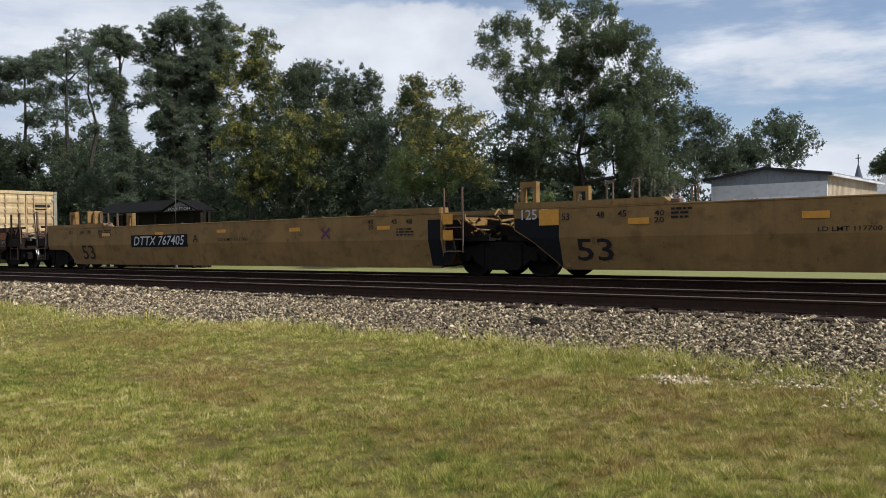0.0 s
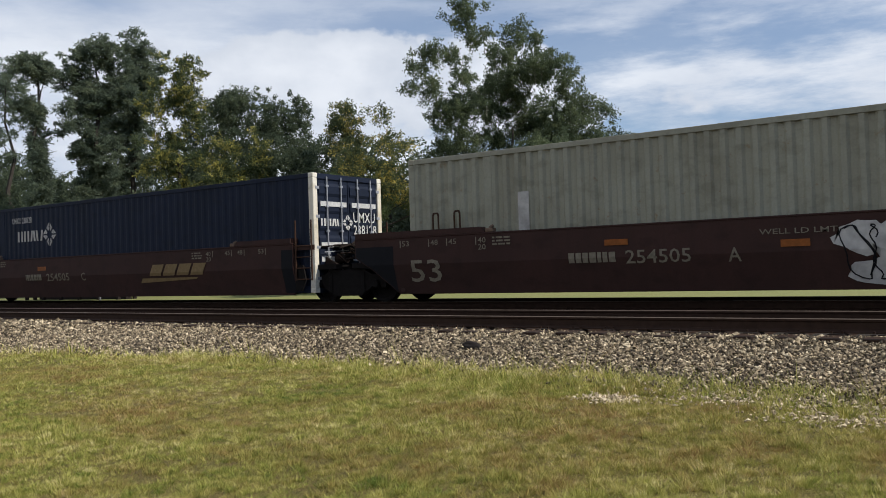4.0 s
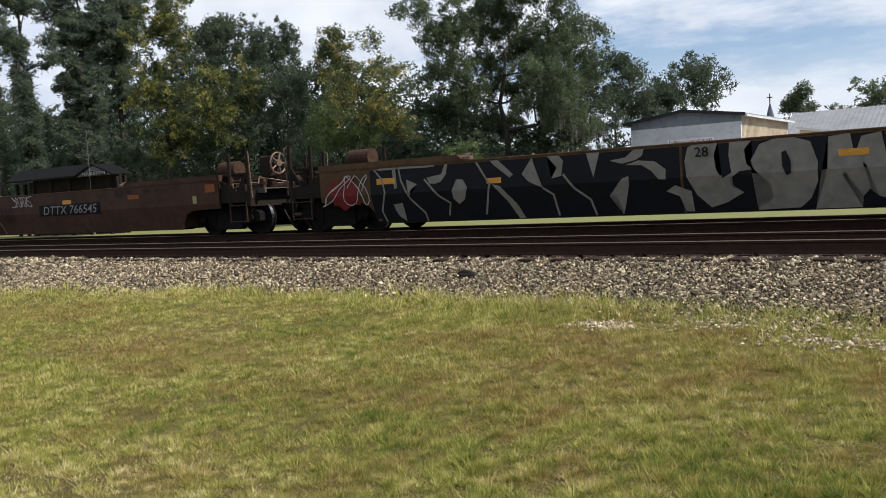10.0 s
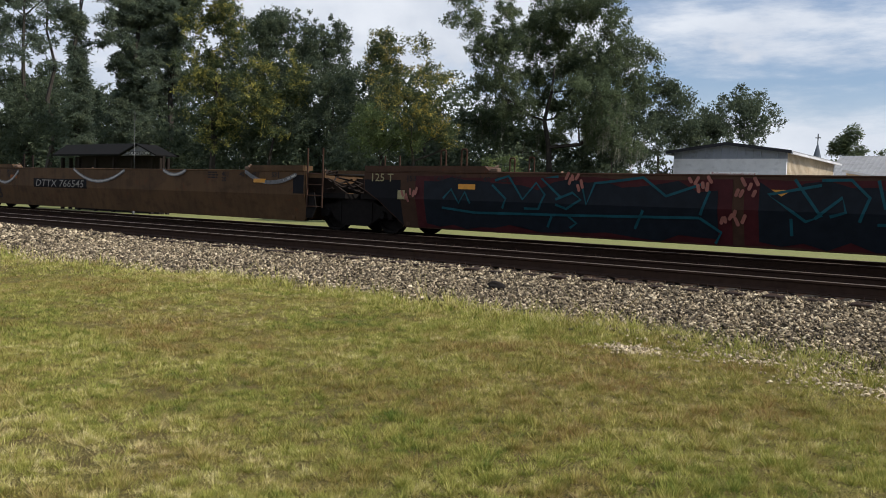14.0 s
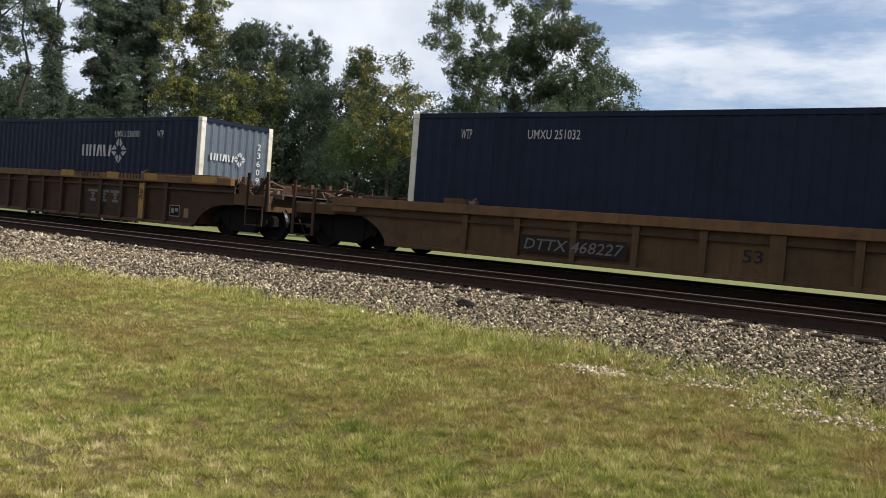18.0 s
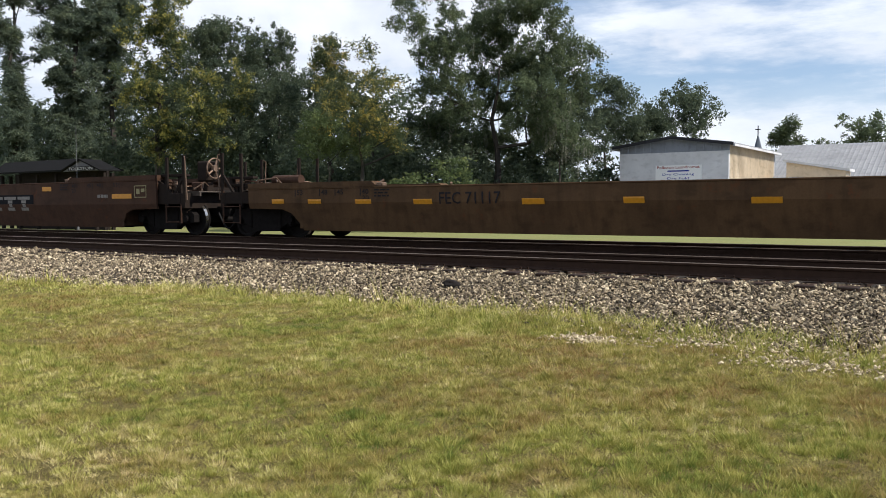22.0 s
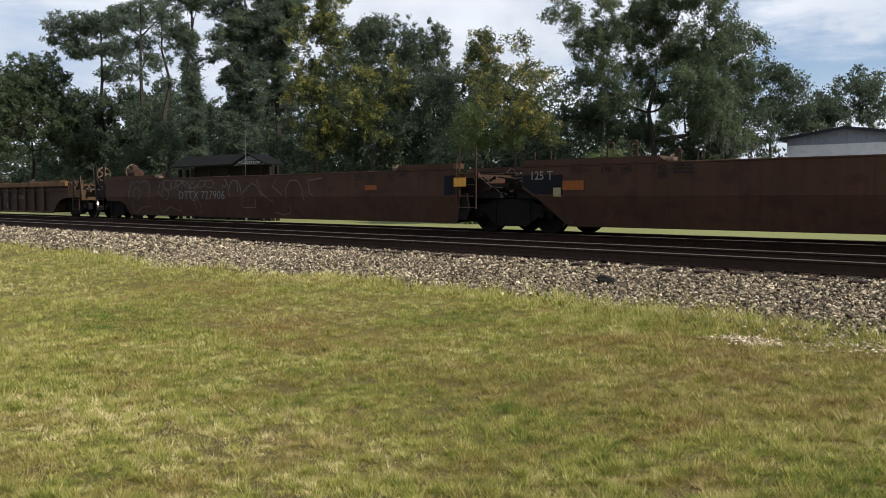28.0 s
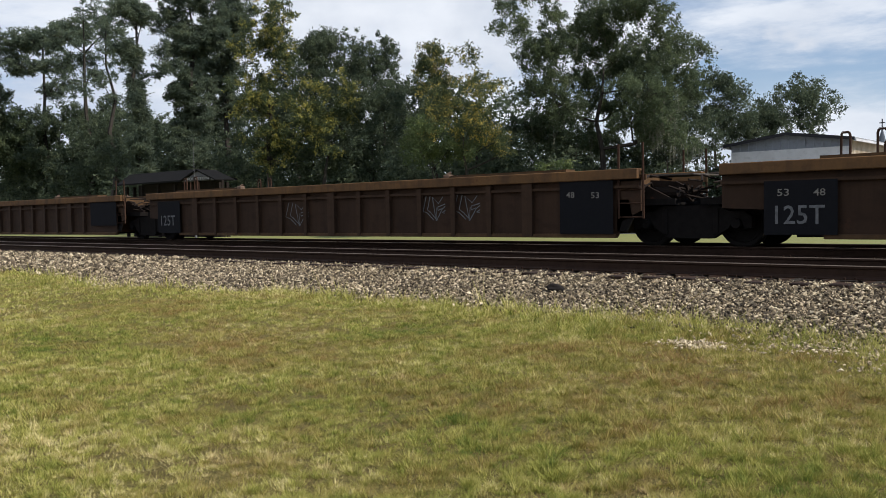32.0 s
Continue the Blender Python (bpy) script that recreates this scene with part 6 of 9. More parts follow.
def coupled_end(car, left, brake=True, tank=False):
    """Everything over and past the truck at an end with a coupler; left: at x = 0."""
    L = car.L
    fx = (lambda d: d) if left else (lambda d: L - d)

    def span(a, b):
        p, q = fx(a), fx(b)
        return (min(p, q), max(p, q))
    mat = car.mat
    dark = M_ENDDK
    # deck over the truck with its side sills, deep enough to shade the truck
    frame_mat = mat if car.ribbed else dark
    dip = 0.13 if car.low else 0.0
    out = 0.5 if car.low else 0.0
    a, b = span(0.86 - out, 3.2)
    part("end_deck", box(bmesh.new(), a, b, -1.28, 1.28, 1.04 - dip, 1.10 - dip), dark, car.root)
    for s in (-1, 1):
        a2, b2 = span(0.86 - out, 1.60 if car.low else 1.92)
        part("side_sill", box(bmesh.new(), a2, b2, s * 1.36 - 0.06, s * 1.36 + 0.06, 0.84 - dip * 0.5, 1.13 - dip, 0.01), frame_mat, car.root)
    a, b = span(0.95, 3.2)
    part("body_bolster", box(bmesh.new(), a, b, -0.95, 0.95, 0.80 - dip, 1.03 - dip, 0.02), M_UND, car.root)
    a, b = span(0.74 - out, 0.86 - out)
    part("end_sill", box(bmesh.new(), a, b, -1.42, 1.42, 0.72 - dip * 0.5, 1.13 - dip, 0.015), frame_mat, car.root)
    a, b = span(0.25, 3.2)
    part("center_sill", box(bmesh.new(), a, b, -0.28, 0.28, 0.50, 0.78, 0.01), M_UND, car.root)
    a, b = (span(3.22, 3.30) if car.low else span(3.44, 3.52)) if car.ribbed else span(3.32, 3.42)
    part("end_bulkhead", box(bmesh.new(), a, b, -1.36, 1.36, 0.25, car.zt - 0.05), mat, car.root)
    # coupler and its knuckle
    bm = bmesh.new()
    a, b = span(0.10, 0.55)
    box(bm, a, b, -0.11, 0.11, 0.62, 0.82, 0.02)
    a, b = span(-0.04, 0.20)
    box(bm, a, b, -0.17, 0.17, 0.58, 0.86, 0.03)
    box(bm, *span(-0.08, 0.04), -0.20, -0.06, 0.56, 0.88, 0.03)
    part("coupler", bm, M_UND, car.root, "grimy knuckle coupler")
    # hose that sags below the coupler
    bm = bmesh.new()
    pts = []
    for i in range(9):
        u = i / 8
        pts.append((fx(0.55 - 0.60 * u), -0.40 + 0.15 * u, 0.60 - 0.42 * math.sin(math.pi * min(1.0, u * 1.1) * 0.9)))
    pipe(bm, pts, 0.028, 7)
    part("brake_hose", bm, M_HOSE, car.root)
    # crossover platform on brackets
    bm = bmesh.new()
    a, b = span(0.45, 1.35)
    if car.low:
        a, b = span(0.04, 0.80)
    box(bm, a, b, -1.15, 1.15, 1.155 - dip, 1.185 - dip)
    for s in (-1, 0, 1):
        box(bm, a, b, s * 1.1 - 0.03, s * 1.1 + 0.03, 1.06 - dip, 1.155 - dip)
    part("crossover_platform", bm, M_LIT, car.root, "pale steel crossover platform")
    if car.low:
        low_end_works(car, fx, span, frame_mat)
    else:
        high_end_works(car, fx, span, frame_mat, dark)
    # brake rigging cluster
    rng = random.Random(int(L * 100) + left)
    part("brake_cylinder", tube(bmesh.new(), (fx(2.0), -0.85, 1.42 - 1.9 * dip), (fx(2.9), -0.85, 1.42 - 1.9 * dip), 0.12, 12), M_RUSTY, car.root)
    part("control_valve", box(bmesh.new(), *span(1.35, 1.75), -0.30, 0.10, 1.10 - dip, 1.45 - dip, 0.02), M_RUSTY, car.root)
    for i in range(7):
        x = fx(rng.uniform(0.7, 2.6)); z = rng.uniform(1.14, 1.42) - dip
        part("air_pipe", pipe(bmesh.new(), [(x, -1.1, z), (x + rng.uniform(-0.3, 0.3), -0.9, z + rng.uniform(-0.1, 0.2)), (x + rng.uniform(-0.5, 0.5), -0.2, z)], 0.018, 6), M_STEEL, car.root)
    # the paler steels among these boxes put sunlit spots into the colour
    for i in range(6):
        d, y, z = rng.uniform(0.95, 2.5), rng.uniform(-1.18, -0.5), rng.uniform(1.12, 1.34) - dip
        part("valve_box", box(bmesh.new(), *span(d, d + rng.uniform(0.10, 0.26)), y, y + rng.uniform(0.08, 0.2), z - 0.04, z + rng.uniform(0.06, 0.16), 0.012), rng.choice((M_RUSTY, M_STEEL, M_LIT)), car.root)
    for i in range(4):
        d, z = rng.uniform(0.9, 1.9), rng.uniform(1.16, 1.44) - dip
        e = d + rng.uniform(0.35, 0.8)
        part("air_pipe", pipe(bmesh.new(), [(fx(d), -1.22, z - 0.1), (fx(d), -1.24, z), (fx(e), -1.20, z + rng.uniform(-0.06, 0.06)), (fx(e), -1.0, z - 0.12)], 0.020, 6), rng.choice((M_STEEL, M_RUSTY)), car.root)
    for d0, d1, za, zb2 in ((0.95, 1.25, 0.30, 0.72), (2.5, 2.75, 0.28, 0.70), (1.3, 2.5, 0.60, 0.76)):
        part("underframe_gear", box(bmesh.new(), *span(d0, d1), -1.05, -0.30, za, zb2, 0.03), M_UND, car.root)
    if brake == "high":
        brake_wheel(car, fx(2.05), -0.55, ZT + 0.42)
        part("brake_mast", box(bmesh.new(), *span(2.12, 2.28), -0.66, -0.44, ZT - 0.1, ZT + 0.62, 0.02), M_RUSTY, car.root)
    elif brake:
        bm = bmesh.new()
        drop, inset = (0.28, 0.42) if car.low else (0.0, 0.0)
        box(bm, *span(0.72 - inset, 0.92 - inset), -0.62, -0.40, 1.10 - drop, 1.95 - drop, 0.02)
        box(bm, *span(0.66 - inset, 1.08 - inset), -0.68, -0.34, 1.45 - drop, 2.0 - drop, 0.04)
        part("brake_mast", bm, dark, car.root)
        brake_wheel(car, fx(0.56 - inset), -0.50, 1.80 - drop)
        bm = bmesh.new()
        pipe(bm, [(fx(0.86), -0.62, 1.45), (fx(0.86), -0.8, 0.9), (fx(1.0), -1.1, 0.62)], 0.02, 6)
        part("brake_chain_rod", bm, M_STEEL, car.root)
    if tank:
        bm = bmesh.new()
        xa, xb = span(1.95, 2.60)
        tube(bm, (xa, -0.55, ZT + 0.32), (xb, -0.55, ZT + 0.32), 0.20, 18)
        for xx in (xa + 0.15, xb - 0.15):
            box(bm, xx - 0.03, xx + 0.03, -0.78, -0.32, ZT + 0.0, ZT + 0.16)
        part("air_reservoir", bm, M_RUSTY, car.root, "rusty cylindrical air reservoir on the end platform")
    truck(car, fx(1.72 if car.low else 1.90))
    if mat is M_YEL:
        for s in (-1, 1):
            box_frame(car, fx(2.90), s * 1.1)
        for d in (4.05, 4.51):
            part("guide_plate", box(bmesh.new(), *span(d - 0.04, d + 0.04), -1.24, -0.98, ZT - 0.1, ZT + 0.60, 0.01), mat, car.root, "narrow yellow guide plate")
            hand_rail(car, fx(d) + 0.07, -1.06, ZT - 0.1, ZT + 0.56, 0.14)


def joint_end(car, left, boxes=False):
    """An end that shares a truck with its neighbour. Left ends carry the truck and the dark panel, right ends the ladder."""
    L = car.L
    fx = (lambda d: d) if left else (lambda d: L - d)

    def span(a, b):
        p, q = fx(a), fx(b)
        return (min(p, q), max(p, q))
    mat = car.mat
    part("end_deck", box(bmesh.new(), *span(0.25, 1.9), -1.20, 1.20, 0.80, 0.92), M_UND, car.root)
    part("center_sill", box(bmesh.new(), *span(0.0, 1.9), -0.32, 0.32, 0.52, 0.80, 0.02), M_UND, car.root)
    part("end_bulkhead", box(bmesh.new(), *span(1.80, 1.90), -1.36, 1.36, 0.25, car.zt - 0.04), mat, car.root)
    rng = random.Random(int(L * 77) + left)
    rig = M_ENDDK
    pipes = M_ENDDK if mat is not M_YEL else M_YEL
    for s in (-1, 1):
        part("end_brace", prism(bmesh.new(), [(fx(0.45), 0.92), (fx(1.8), 0.92), (fx(1.8), 1.35), (fx(1.2), 1.30)], s * 0.9 - 0.03, s * 0.9 + 0.03), rig, car.root)
    part("brake_cylinder", tube(bmesh.new(), (fx(0.5), -0.5, 1.05), (fx(1.4), -0.5, 1.05), 0.11, 12), rig, car.root)
    for i in range(9):
        x = fx(rng.uniform(-0.2, 1.3)); z = rng.uniform(0.98, 1.38)
        part("air_pipe", pipe(bmesh.new(), [(x, -1.1, z), (x + rng.uniform(-0.2, 0.3), -0.8, z + rng.uniform(-0.2, 0.15)), (x + rng.uniform(-0.3, 0.3), -0.3, z)], 0.022, 6), pipes, car.root)
    part("joint_platform", box(bmesh.new(), *span(0.15, 1.4), -0.6, 0.6, 1.38, 1.41), M_LIT, car.root)
    if left:
        truck(car, 0.0)
        # dark painted end panel, standing just proud
        if not car.ribbed:
            bm = bmesh.new()
            pts = [(0.64, ZT - 0.16), (0.64, 1.03), (1.05, 0.80), (1.47, 0.46), (1.72, 0.24), (1.72, ZT - 0.16)]
            flat(bm, pts)
            part("end_panel", drape(bm, -1.5025), M_BLACK, car.root, "black-painted end panel")
        for s in (-1, 1):
            hand_rail(car, 2.75, s * 1.40, ZT, ZT + 0.50, 0.14)
            hand_rail(car, 3.30, s * 1.40, ZT, ZT + 0.52, 0.14)
    else:
        for s in (-1, 1):
            ladder(car, L - 1.30, L - 0.78, s * 1.45, 0.55, 1.45, 4, 2.0)
            prism_bm = prism(bmesh.new(), [(L - 1.36, 0.92), (L - 1.36, 0.30), (L - 1.15, 0.30), (L - 1.02, 0.55), (L - 1.1, 0.92)], s * 1.40 - 0.02, s * 1.40 + 0.02)
            part("corner_gusset", prism_bm, M_UND, car.root)
            part("ladder_bracket", box(bmesh.new(), L - 1.36, L - 0.74, s * 1.40 - 0.02, s * 1.40 + 0.02, ZT - 0.14, ZT - 0.02), mat, car.root)
        if not car.ribbed:
            bm = rect(bmesh.new(), L - 1.75, L - 1.38, 0.25, ZT - 0.12)
            part("end_panel", drape(bm, -1.5025), M_BLACK, car.root, "black-painted end panel")
    if boxes:
        for d in ((0.77,) if left else ()):
            for s in (-1, 1):
                box_frame(car, fx(d), s * 1.1)


def box_frame(car, x, y):
    """A yellow guide box with a window through it."""
    bm = bmesh.new()
    w, h, z = 0.40, 0.62, ZT + 0.0
    box(bm, x - w / 2, x - w / 2 + 0.08, y - 0.07, y + 0.07, z - 0.25, z + h); box(bm, x + w / 2 - 0.08, x + w / 2, y - 0.07, y + 0.07, z - 0.25, z + h)
    box(bm, x - w / 2 + 0.08, x + w / 2 - 0.08, y - 0.07, y + 0.07, z + h - 0.12, z + h)
    box(bm, x - w / 2 + 0.08, x + w / 2 - 0.08, y - 0.07, y + 0.07, z - 0.25, z - 0.1)
    part("guide_box", bm, M_YEL, car.root, "yellow container guide box")


TRAIN = []       # every thing that rolls, with its place at the start


def well_car(x_left, x_right, left, right, mat, label, ribbed=False, boxes=False, tanks=(False, False), brakes=(True, True), zt=ZT, pitch=1.02):
    L = x_right - x_left
    root = thing("well_car", label, "well car", pose(x_left, FAR_Y, RAIL), group="well cars of the train")
    car = Car(root, L, ribbed, mat)
    car.zt, car.low = zt, ribbed and zt < 1.2
    table = (LOWENDS if car.low else RIBENDS) if ribbed else ENDS
    for s in (-1, 1):
        side_sheet(car, left, right, s)
        xl, xr = table[left][0][0], L - table[right][0][0]
        # top chord, then the higher shelves at the ends
        bm = bmesh.new()
        if ribbed:
            box(bm, xl, xr, s * 1.46 - 0.10, s * 1.46 + 0.10, zt - 0.16, zt + 0.04, 0.012)
            part("top_chord", bm, M_CHORD, root, "worn orange-brown top chord")
            bm = bmesh.new()
            box(bm, xl, xr, s * 1.46 - 0.035, s * 1.46 + 0.035, zt - 0.33, zt - 0.275)
            part("chord_lip", bm, M_RIB, root)
        else:
            box(bm, xl, xr, s * 1.43 - 0.085, s * 1.43 + 0.085, zt, zt + 0.035, 0.008)
            part("top_chord", bm, mat, root)
        for kind, at_left in ((left, True), (right, False)):
            a, b = SHELF[kind]
            if car.low:
                a, b = 4.73, 5.33
            elif ribbed:
                a, b = 2.45, 5.55
            if not at_left:
                a, b = L - b, L - a
            z0 = zt + (0.04 if ribbed else 0.035)
            bm = bmesh.new()
            tip = 0.12
            rise = 0.12 if car.low else (0.05 if ribbed else 0.12)
            pts = [(a, z0), (b, z0), (b, z0 + 0.03), (b - tip, z0 + rise), (a, z0 + rise)] if at_left else [(a, z0), (b, z0), (b, z0 + rise), (a + tip, z0 + rise), (a, z0 + 0.03)]
            prism(bm, pts, s * 1.52, s * 1.18)
            part("end_shelf", bm, mat, root)
            # lid and corner castings standing on the chord
            e = (b + 0.10) if at_left else (a - 0.10)
            bm = bmesh.new()
            box(bm, e - 0.09, e + 0.09, s * 1.42 - 0.08, s * 1.42 + 0.08, zt + 0.035, zt + 0.12, 0.015)
            tube(bm, (e - 0.03, s * 1.42, zt + 0.12), (e + 0.03, s * 1.36, zt + 0.17), 0.03, 8)
            part("container_guide", bm, M_STEEL, root)
        if ribbed:
            a, b = FROM[left] + 0.9, L - FROM[right] - 0.9
            rib = shared("rib" + str(zt), lambda: finish(prism(bmesh.new(), [(-0.055, 0.20), (0.055, 0.20), (0.07, zt - 0.17), (-0.07, zt - 0.17)], -0.075, 0.075), "rib", M_OCHRE if car.low else M_RIB))
            wide = shared("wide" + str(zt), lambda: finish(prism(bmesh.new(), [(-0.13, 0.20), (0.13, 0.20), (0.13, zt - 0.17), (-0.13, zt - 0.17)], -0.078, 0.078), "wide_rib", M_OCHRE if car.low else M_RIB))
            k = int((b - a) / 2 / pitch)
            for i in range(-k, k + 1):
                r = part("side_rib", wide if i in (0, -6, 6) else rib, None, root)
                r.location = (L / 2 + pitch * i, s * 1.44, 0)
            bm = box(bmesh.new(), table[left][-1][0], L - table[right][-1][0], s * 1.44 - 0.05, s * 1.44 + 0.05, 0.175, 0.255, 0.008)
            part("bottom_chord", bm, mat, root)
    # floor of the well: slats between the sides
    bm = bmesh.new()
    a, b = FROM[left] + 0.1, L - FROM[right] - 0.1
    for s in (-1, 1):
        box(bm, a, b, s * 1.12 - 0.14, s * 1.12 + 0.14, 0.20, 0.27)
    k = 9
    for i in range(k):
        x = a + (b - a) * (i + 0.5) / k
        box(bm, x - 0.14, x + 0.14, -1.04, 1.04, 0.19, 0.25)
    part("well_floor", bm, M_UND, root)
    (coupled_end(car, True, brakes[0], tanks[0]) if left == "coupled" else joint_end(car, True, boxes))
    (coupled_end(car, False, brakes[1], tanks[1]) if right == "coupled" else joint_end(car, False, boxes))
    TRAIN.append((root, x_left, FAR_Y, RAIL))
    return car


c = well_car(-10.80, 10.92, "panel", "coupled", M_YEL, "yellow steel double-stack well car, empty, lightly soiled", boxes=True)
c.codes("coupled", False, "dark")
c.text("53", 2.50, 0.60, 0.80, 0.44, "dark")
c.text("125 T", 1.16, 1.33, 0.66, 0.21, "white")
c.text("53", 1.89, 1.26, 0.17, 0.14, "dark")
c.text("48", 2.67, 1.28, 0.17, 0.13, "dark")
c.text("45", 3.14, 1.29, 0.18, 0.13, "dark")
c.text("40", 3.90, 1.28, 0.20, 0.10, "dark")
c.text("20", 3.89, 1.15, 0.20, 0.10, "dark")
c.text("LD LMT 117700", 7.17, 0.92, 0.97, 0.08, "dark")
c.stripe(3.48, 1.14, 0.44, 0.12)
c.stripe(6.66, 1.16, 0.44, 0.12)
c.stripe(1.50, 1.26, 0.47, 0.32)
c.bars(4.33, 1.27, 0.40, 0.23, "dark")
c = well_car(-32.30, -10.80, "coupled", "ladder", M_YEL, "yellow steel double-stack well car, empty, black number panel", brakes=(False, True), boxes=True)
c.codes("coupled", True, "dark")
c.panel(8.83, 0.95, 3.09, 0.38, "black")
c.text("DTTX 767405", 8.82, 0.96, 2.72, 0.29, "white", slant=0.24)
c.text("A", 10.79, 1.00, 0.25, 0.22, "dark")
c.text("53", 4.52, 0.61, 0.79, 0.48, "dark")
c.stripe(8.93, 1.18, 0.44, 0.09)
c.stripe(12.05, 1.19, 0.43, 0.09)
c.stripe(15.20, 1.17, 0.43, 0.10)
c.stripe(18.39, 1.15, 0.43, 0.09)
c.stripe(5.77, 1.19, 0.51, 0.10)
c.text("LD LMT 117706", 12.56, 0.95, 1.36, 0.09, "dark")
c.text("40", 17.96, 1.30, 0.19, 0.11, "dark")
c.text("20", 17.96, 1.17, 0.19, 0.10, "dark")
c.text("45", 18.73, 1.29, 0.18, 0.12, "dark")
c.text("48", 19.19, 1.28, 0.20, 0.12, "dark")
c.cross(16.37, 1.05, 0.31, 0.26, "purple")
c.bars(19.06, 1.04, 0.54, 0.20, "dark")
c.stripe(20.35, 1.30, 0.29, 0.23)
c.stripe(20.35, 0.94, 0.29, 0.23)
c = well_car(-53.70, -32.30, "panel", "coupled", M_RED, "oxide-red well car carrying a cream container, white graffiti", brakes=(True, False))
c.splash(11.1, 1.05, 0.42, "chalk", 21, 0.75)
c.splash(11.75, 0.95, 0.50, "chalk", 22, 0.8)
c.splash(11.45, 0.50, 0.62, "chalk", 23, 0.42)
c.scrawl(10.8, 12.2, 0.35, 1.25, "soot", 24, 3, 0.022)
c.scrawl(13.5, 14.65, 0.98, 1.36, "teal", 25, 5, 0.045)
c.codes("panel", True, "cream")
c.text("254505", 7.75, 0.85, 1.22, 0.25, "cream")
c.bars(6.48, 0.86, 0.99, 0.37, "cream", 1)
c.text("A", 9.12, 0.83, 0.22, 0.24, "cream")
c.text("53", 2.57, 0.70, 0.81, 0.48, "cream")
c.swoosh(13.48, 0.83, 2.56, 0.42, "ochre")
c.text("WELL LD LMT", 10.15, 1.19, 1.22, 0.09, "cream")
c.text("40", 15.99, 1.29, 0.24, 0.11, "cream")
c.text("20", 15.98, 1.17, 0.24, 0.11, "cream")
c.text("45", 16.73, 1.29, 0.19, 0.13, "cream")
c.text("48", 17.19, 1.27, 0.18, 0.12, "cream")
c.text("53", 17.94, 1.29, 0.19, 0.12, "cream")
c.text("L 201-1", 18.63, 0.84, 0.35, 0.10, "cream")
c.stripe(6.97, 1.13, 0.46, 0.11, "dull")
c.stripe(10.11, 0.99, 0.46, 0.12, "dull")
c.stripe(16.41, 1.10, 0.41, 0.12, "dull")
c.stripe(19.54, 1.27, 0.48, 0.23, "dull")
c.outline(19.52, 1.00, 0.41, 0.27, "cream")
c.stripe(19.06, 0.99, 0.17, 0.21, "pale")
c.bars(18.80, 1.30, 0.66, 0.18, "cream")
c.bars(16.54, 0.32, 0.75, 0.15, "cream")
c = well_car(-72.85, -53.70, "panel", "ladder", M_RED, "oxide-red well car carrying a navy container")
c.codes("ladder", False, "cream")
c.text("254505", 7.75, 0.83, 1.22, 0.23, "cream")
c.bars(6.40, 0.84, 0.90, 0.36, "cream", 1)
c.text("C", 9.10, 0.82, 0.20, 0.24, "cream")
c.text("53", 2.52, 0.69, 0.79, 0.49, "cream")
c.text("125 T", 1.70, 1.22, 0.51, 0.17, "cream")
c.text("53", 2.15, 1.34, 0.20, 0.12, "cream")
c.text("48", 2.90, 1.33, 0.18, 0.12, "cream")
c.text("45", 3.38, 1.32, 0.18, 0.11, "cream")
c.text("40", 4.11, 1.34, 0.20, 0.11, "cream")
c.text("20", 4.11, 1.18, 0.20, 0.11, "cream")
c.stripe(3.72, 1.13, 0.42, 0.10, "dull")
c.stripe(6.90, 1.11, 0.47, 0.12, "dull")
c.stripe(1.92, 0.92, 0.17, 0.20, "pale")
c.bars(4.54, 1.30, 0.42, 0.20, "cream")
c.outline(3.35, 0.56, 0.50, 0.25, "cream")
c.swoosh(13.22, 0.83, 2.82, 0.50, "ochre")
c = well_car(-94.15, -72.85, "coupled", "ladder", M_RED, "oxide-red well car carrying a blue container", brakes=("high", True), tanks=(True, False))
c.codes("coupled", True, "cream")
c.text("254505", 9.76, 0.83, 1.22, 0.26, "cream")
c.bars(8.42, 0.85, 0.86, 0.40, "cream", 1)
c.text("B", 11.10, 0.83, 0.20, 0.25, "cream")
c.text("53", 4.54, 0.68, 0.84, 0.47, "cream")
c.swoosh(15.34, 0.79, 2.91, 0.49, "ochre")
c.text("WELL LD LMT 120200", 12.10, 1.20, 1.12, 0.10, "cream")
c.stripe(8.93, 1.13, 0.45, 0.11, "dull")
c.stripe(12.12, 1.00, 0.46, 0.11, "dull")
c.stripe(18.50, 1.15, 0.43, 0.10, "dull")
c.stripe(15.28, 1.15, 0.44, 0.11, "dull")
c.text("40", 18.02, 1.35, 0.21, 0.11, "cream")
c.text("20", 18.01, 1.21, 0.21, 0.11, "cream")
c.text("45", 18.77, 1.35, 0.17, 0.12, "cream")
c.bars(17.64, 1.31, 0.44, 0.17, "cream")
c.stripe(4.00, 0.95, 0.16, 0.19, "pale")
c.stripe(2.70, 1.32, 0.46, 0.19, "dull")
c = well_car(-117.20, -94.15, "coupled", "coupled", M_TAN, "tan well car covered in silver and violet graffiti", brakes=(False, True), tanks=(True, False))
c.mural()
c.text("28", 10.65, 1.27, 0.24, 0.17, "soot", lift=0.02)
c.text("17", 15.45, 1.12, 0.20, 0.12, "soot", lift=0.02)
c.splash(2.5, 0.92, 0.50, "redspray", 4, 0.85)
c.scrawl(1.95, 3.1, 0.62, 1.32, "chalk", 5, 2, 0.02)
c.text("53", 19.45, 1.34, 0.19, 0.12, "dark")
c.bars(20.15, 1.16, 0.62, 0.42, "dark", 5)
c.stripe(19.37, 1.11, 0.49, 0.17)
c.stripe(17.32, 1.07, 0.43, 0.10)
c.stripe(13.04, 1.10, 0.44, 0.11)
c.stripe(3.70, 1.13, 0.51, 0.13)
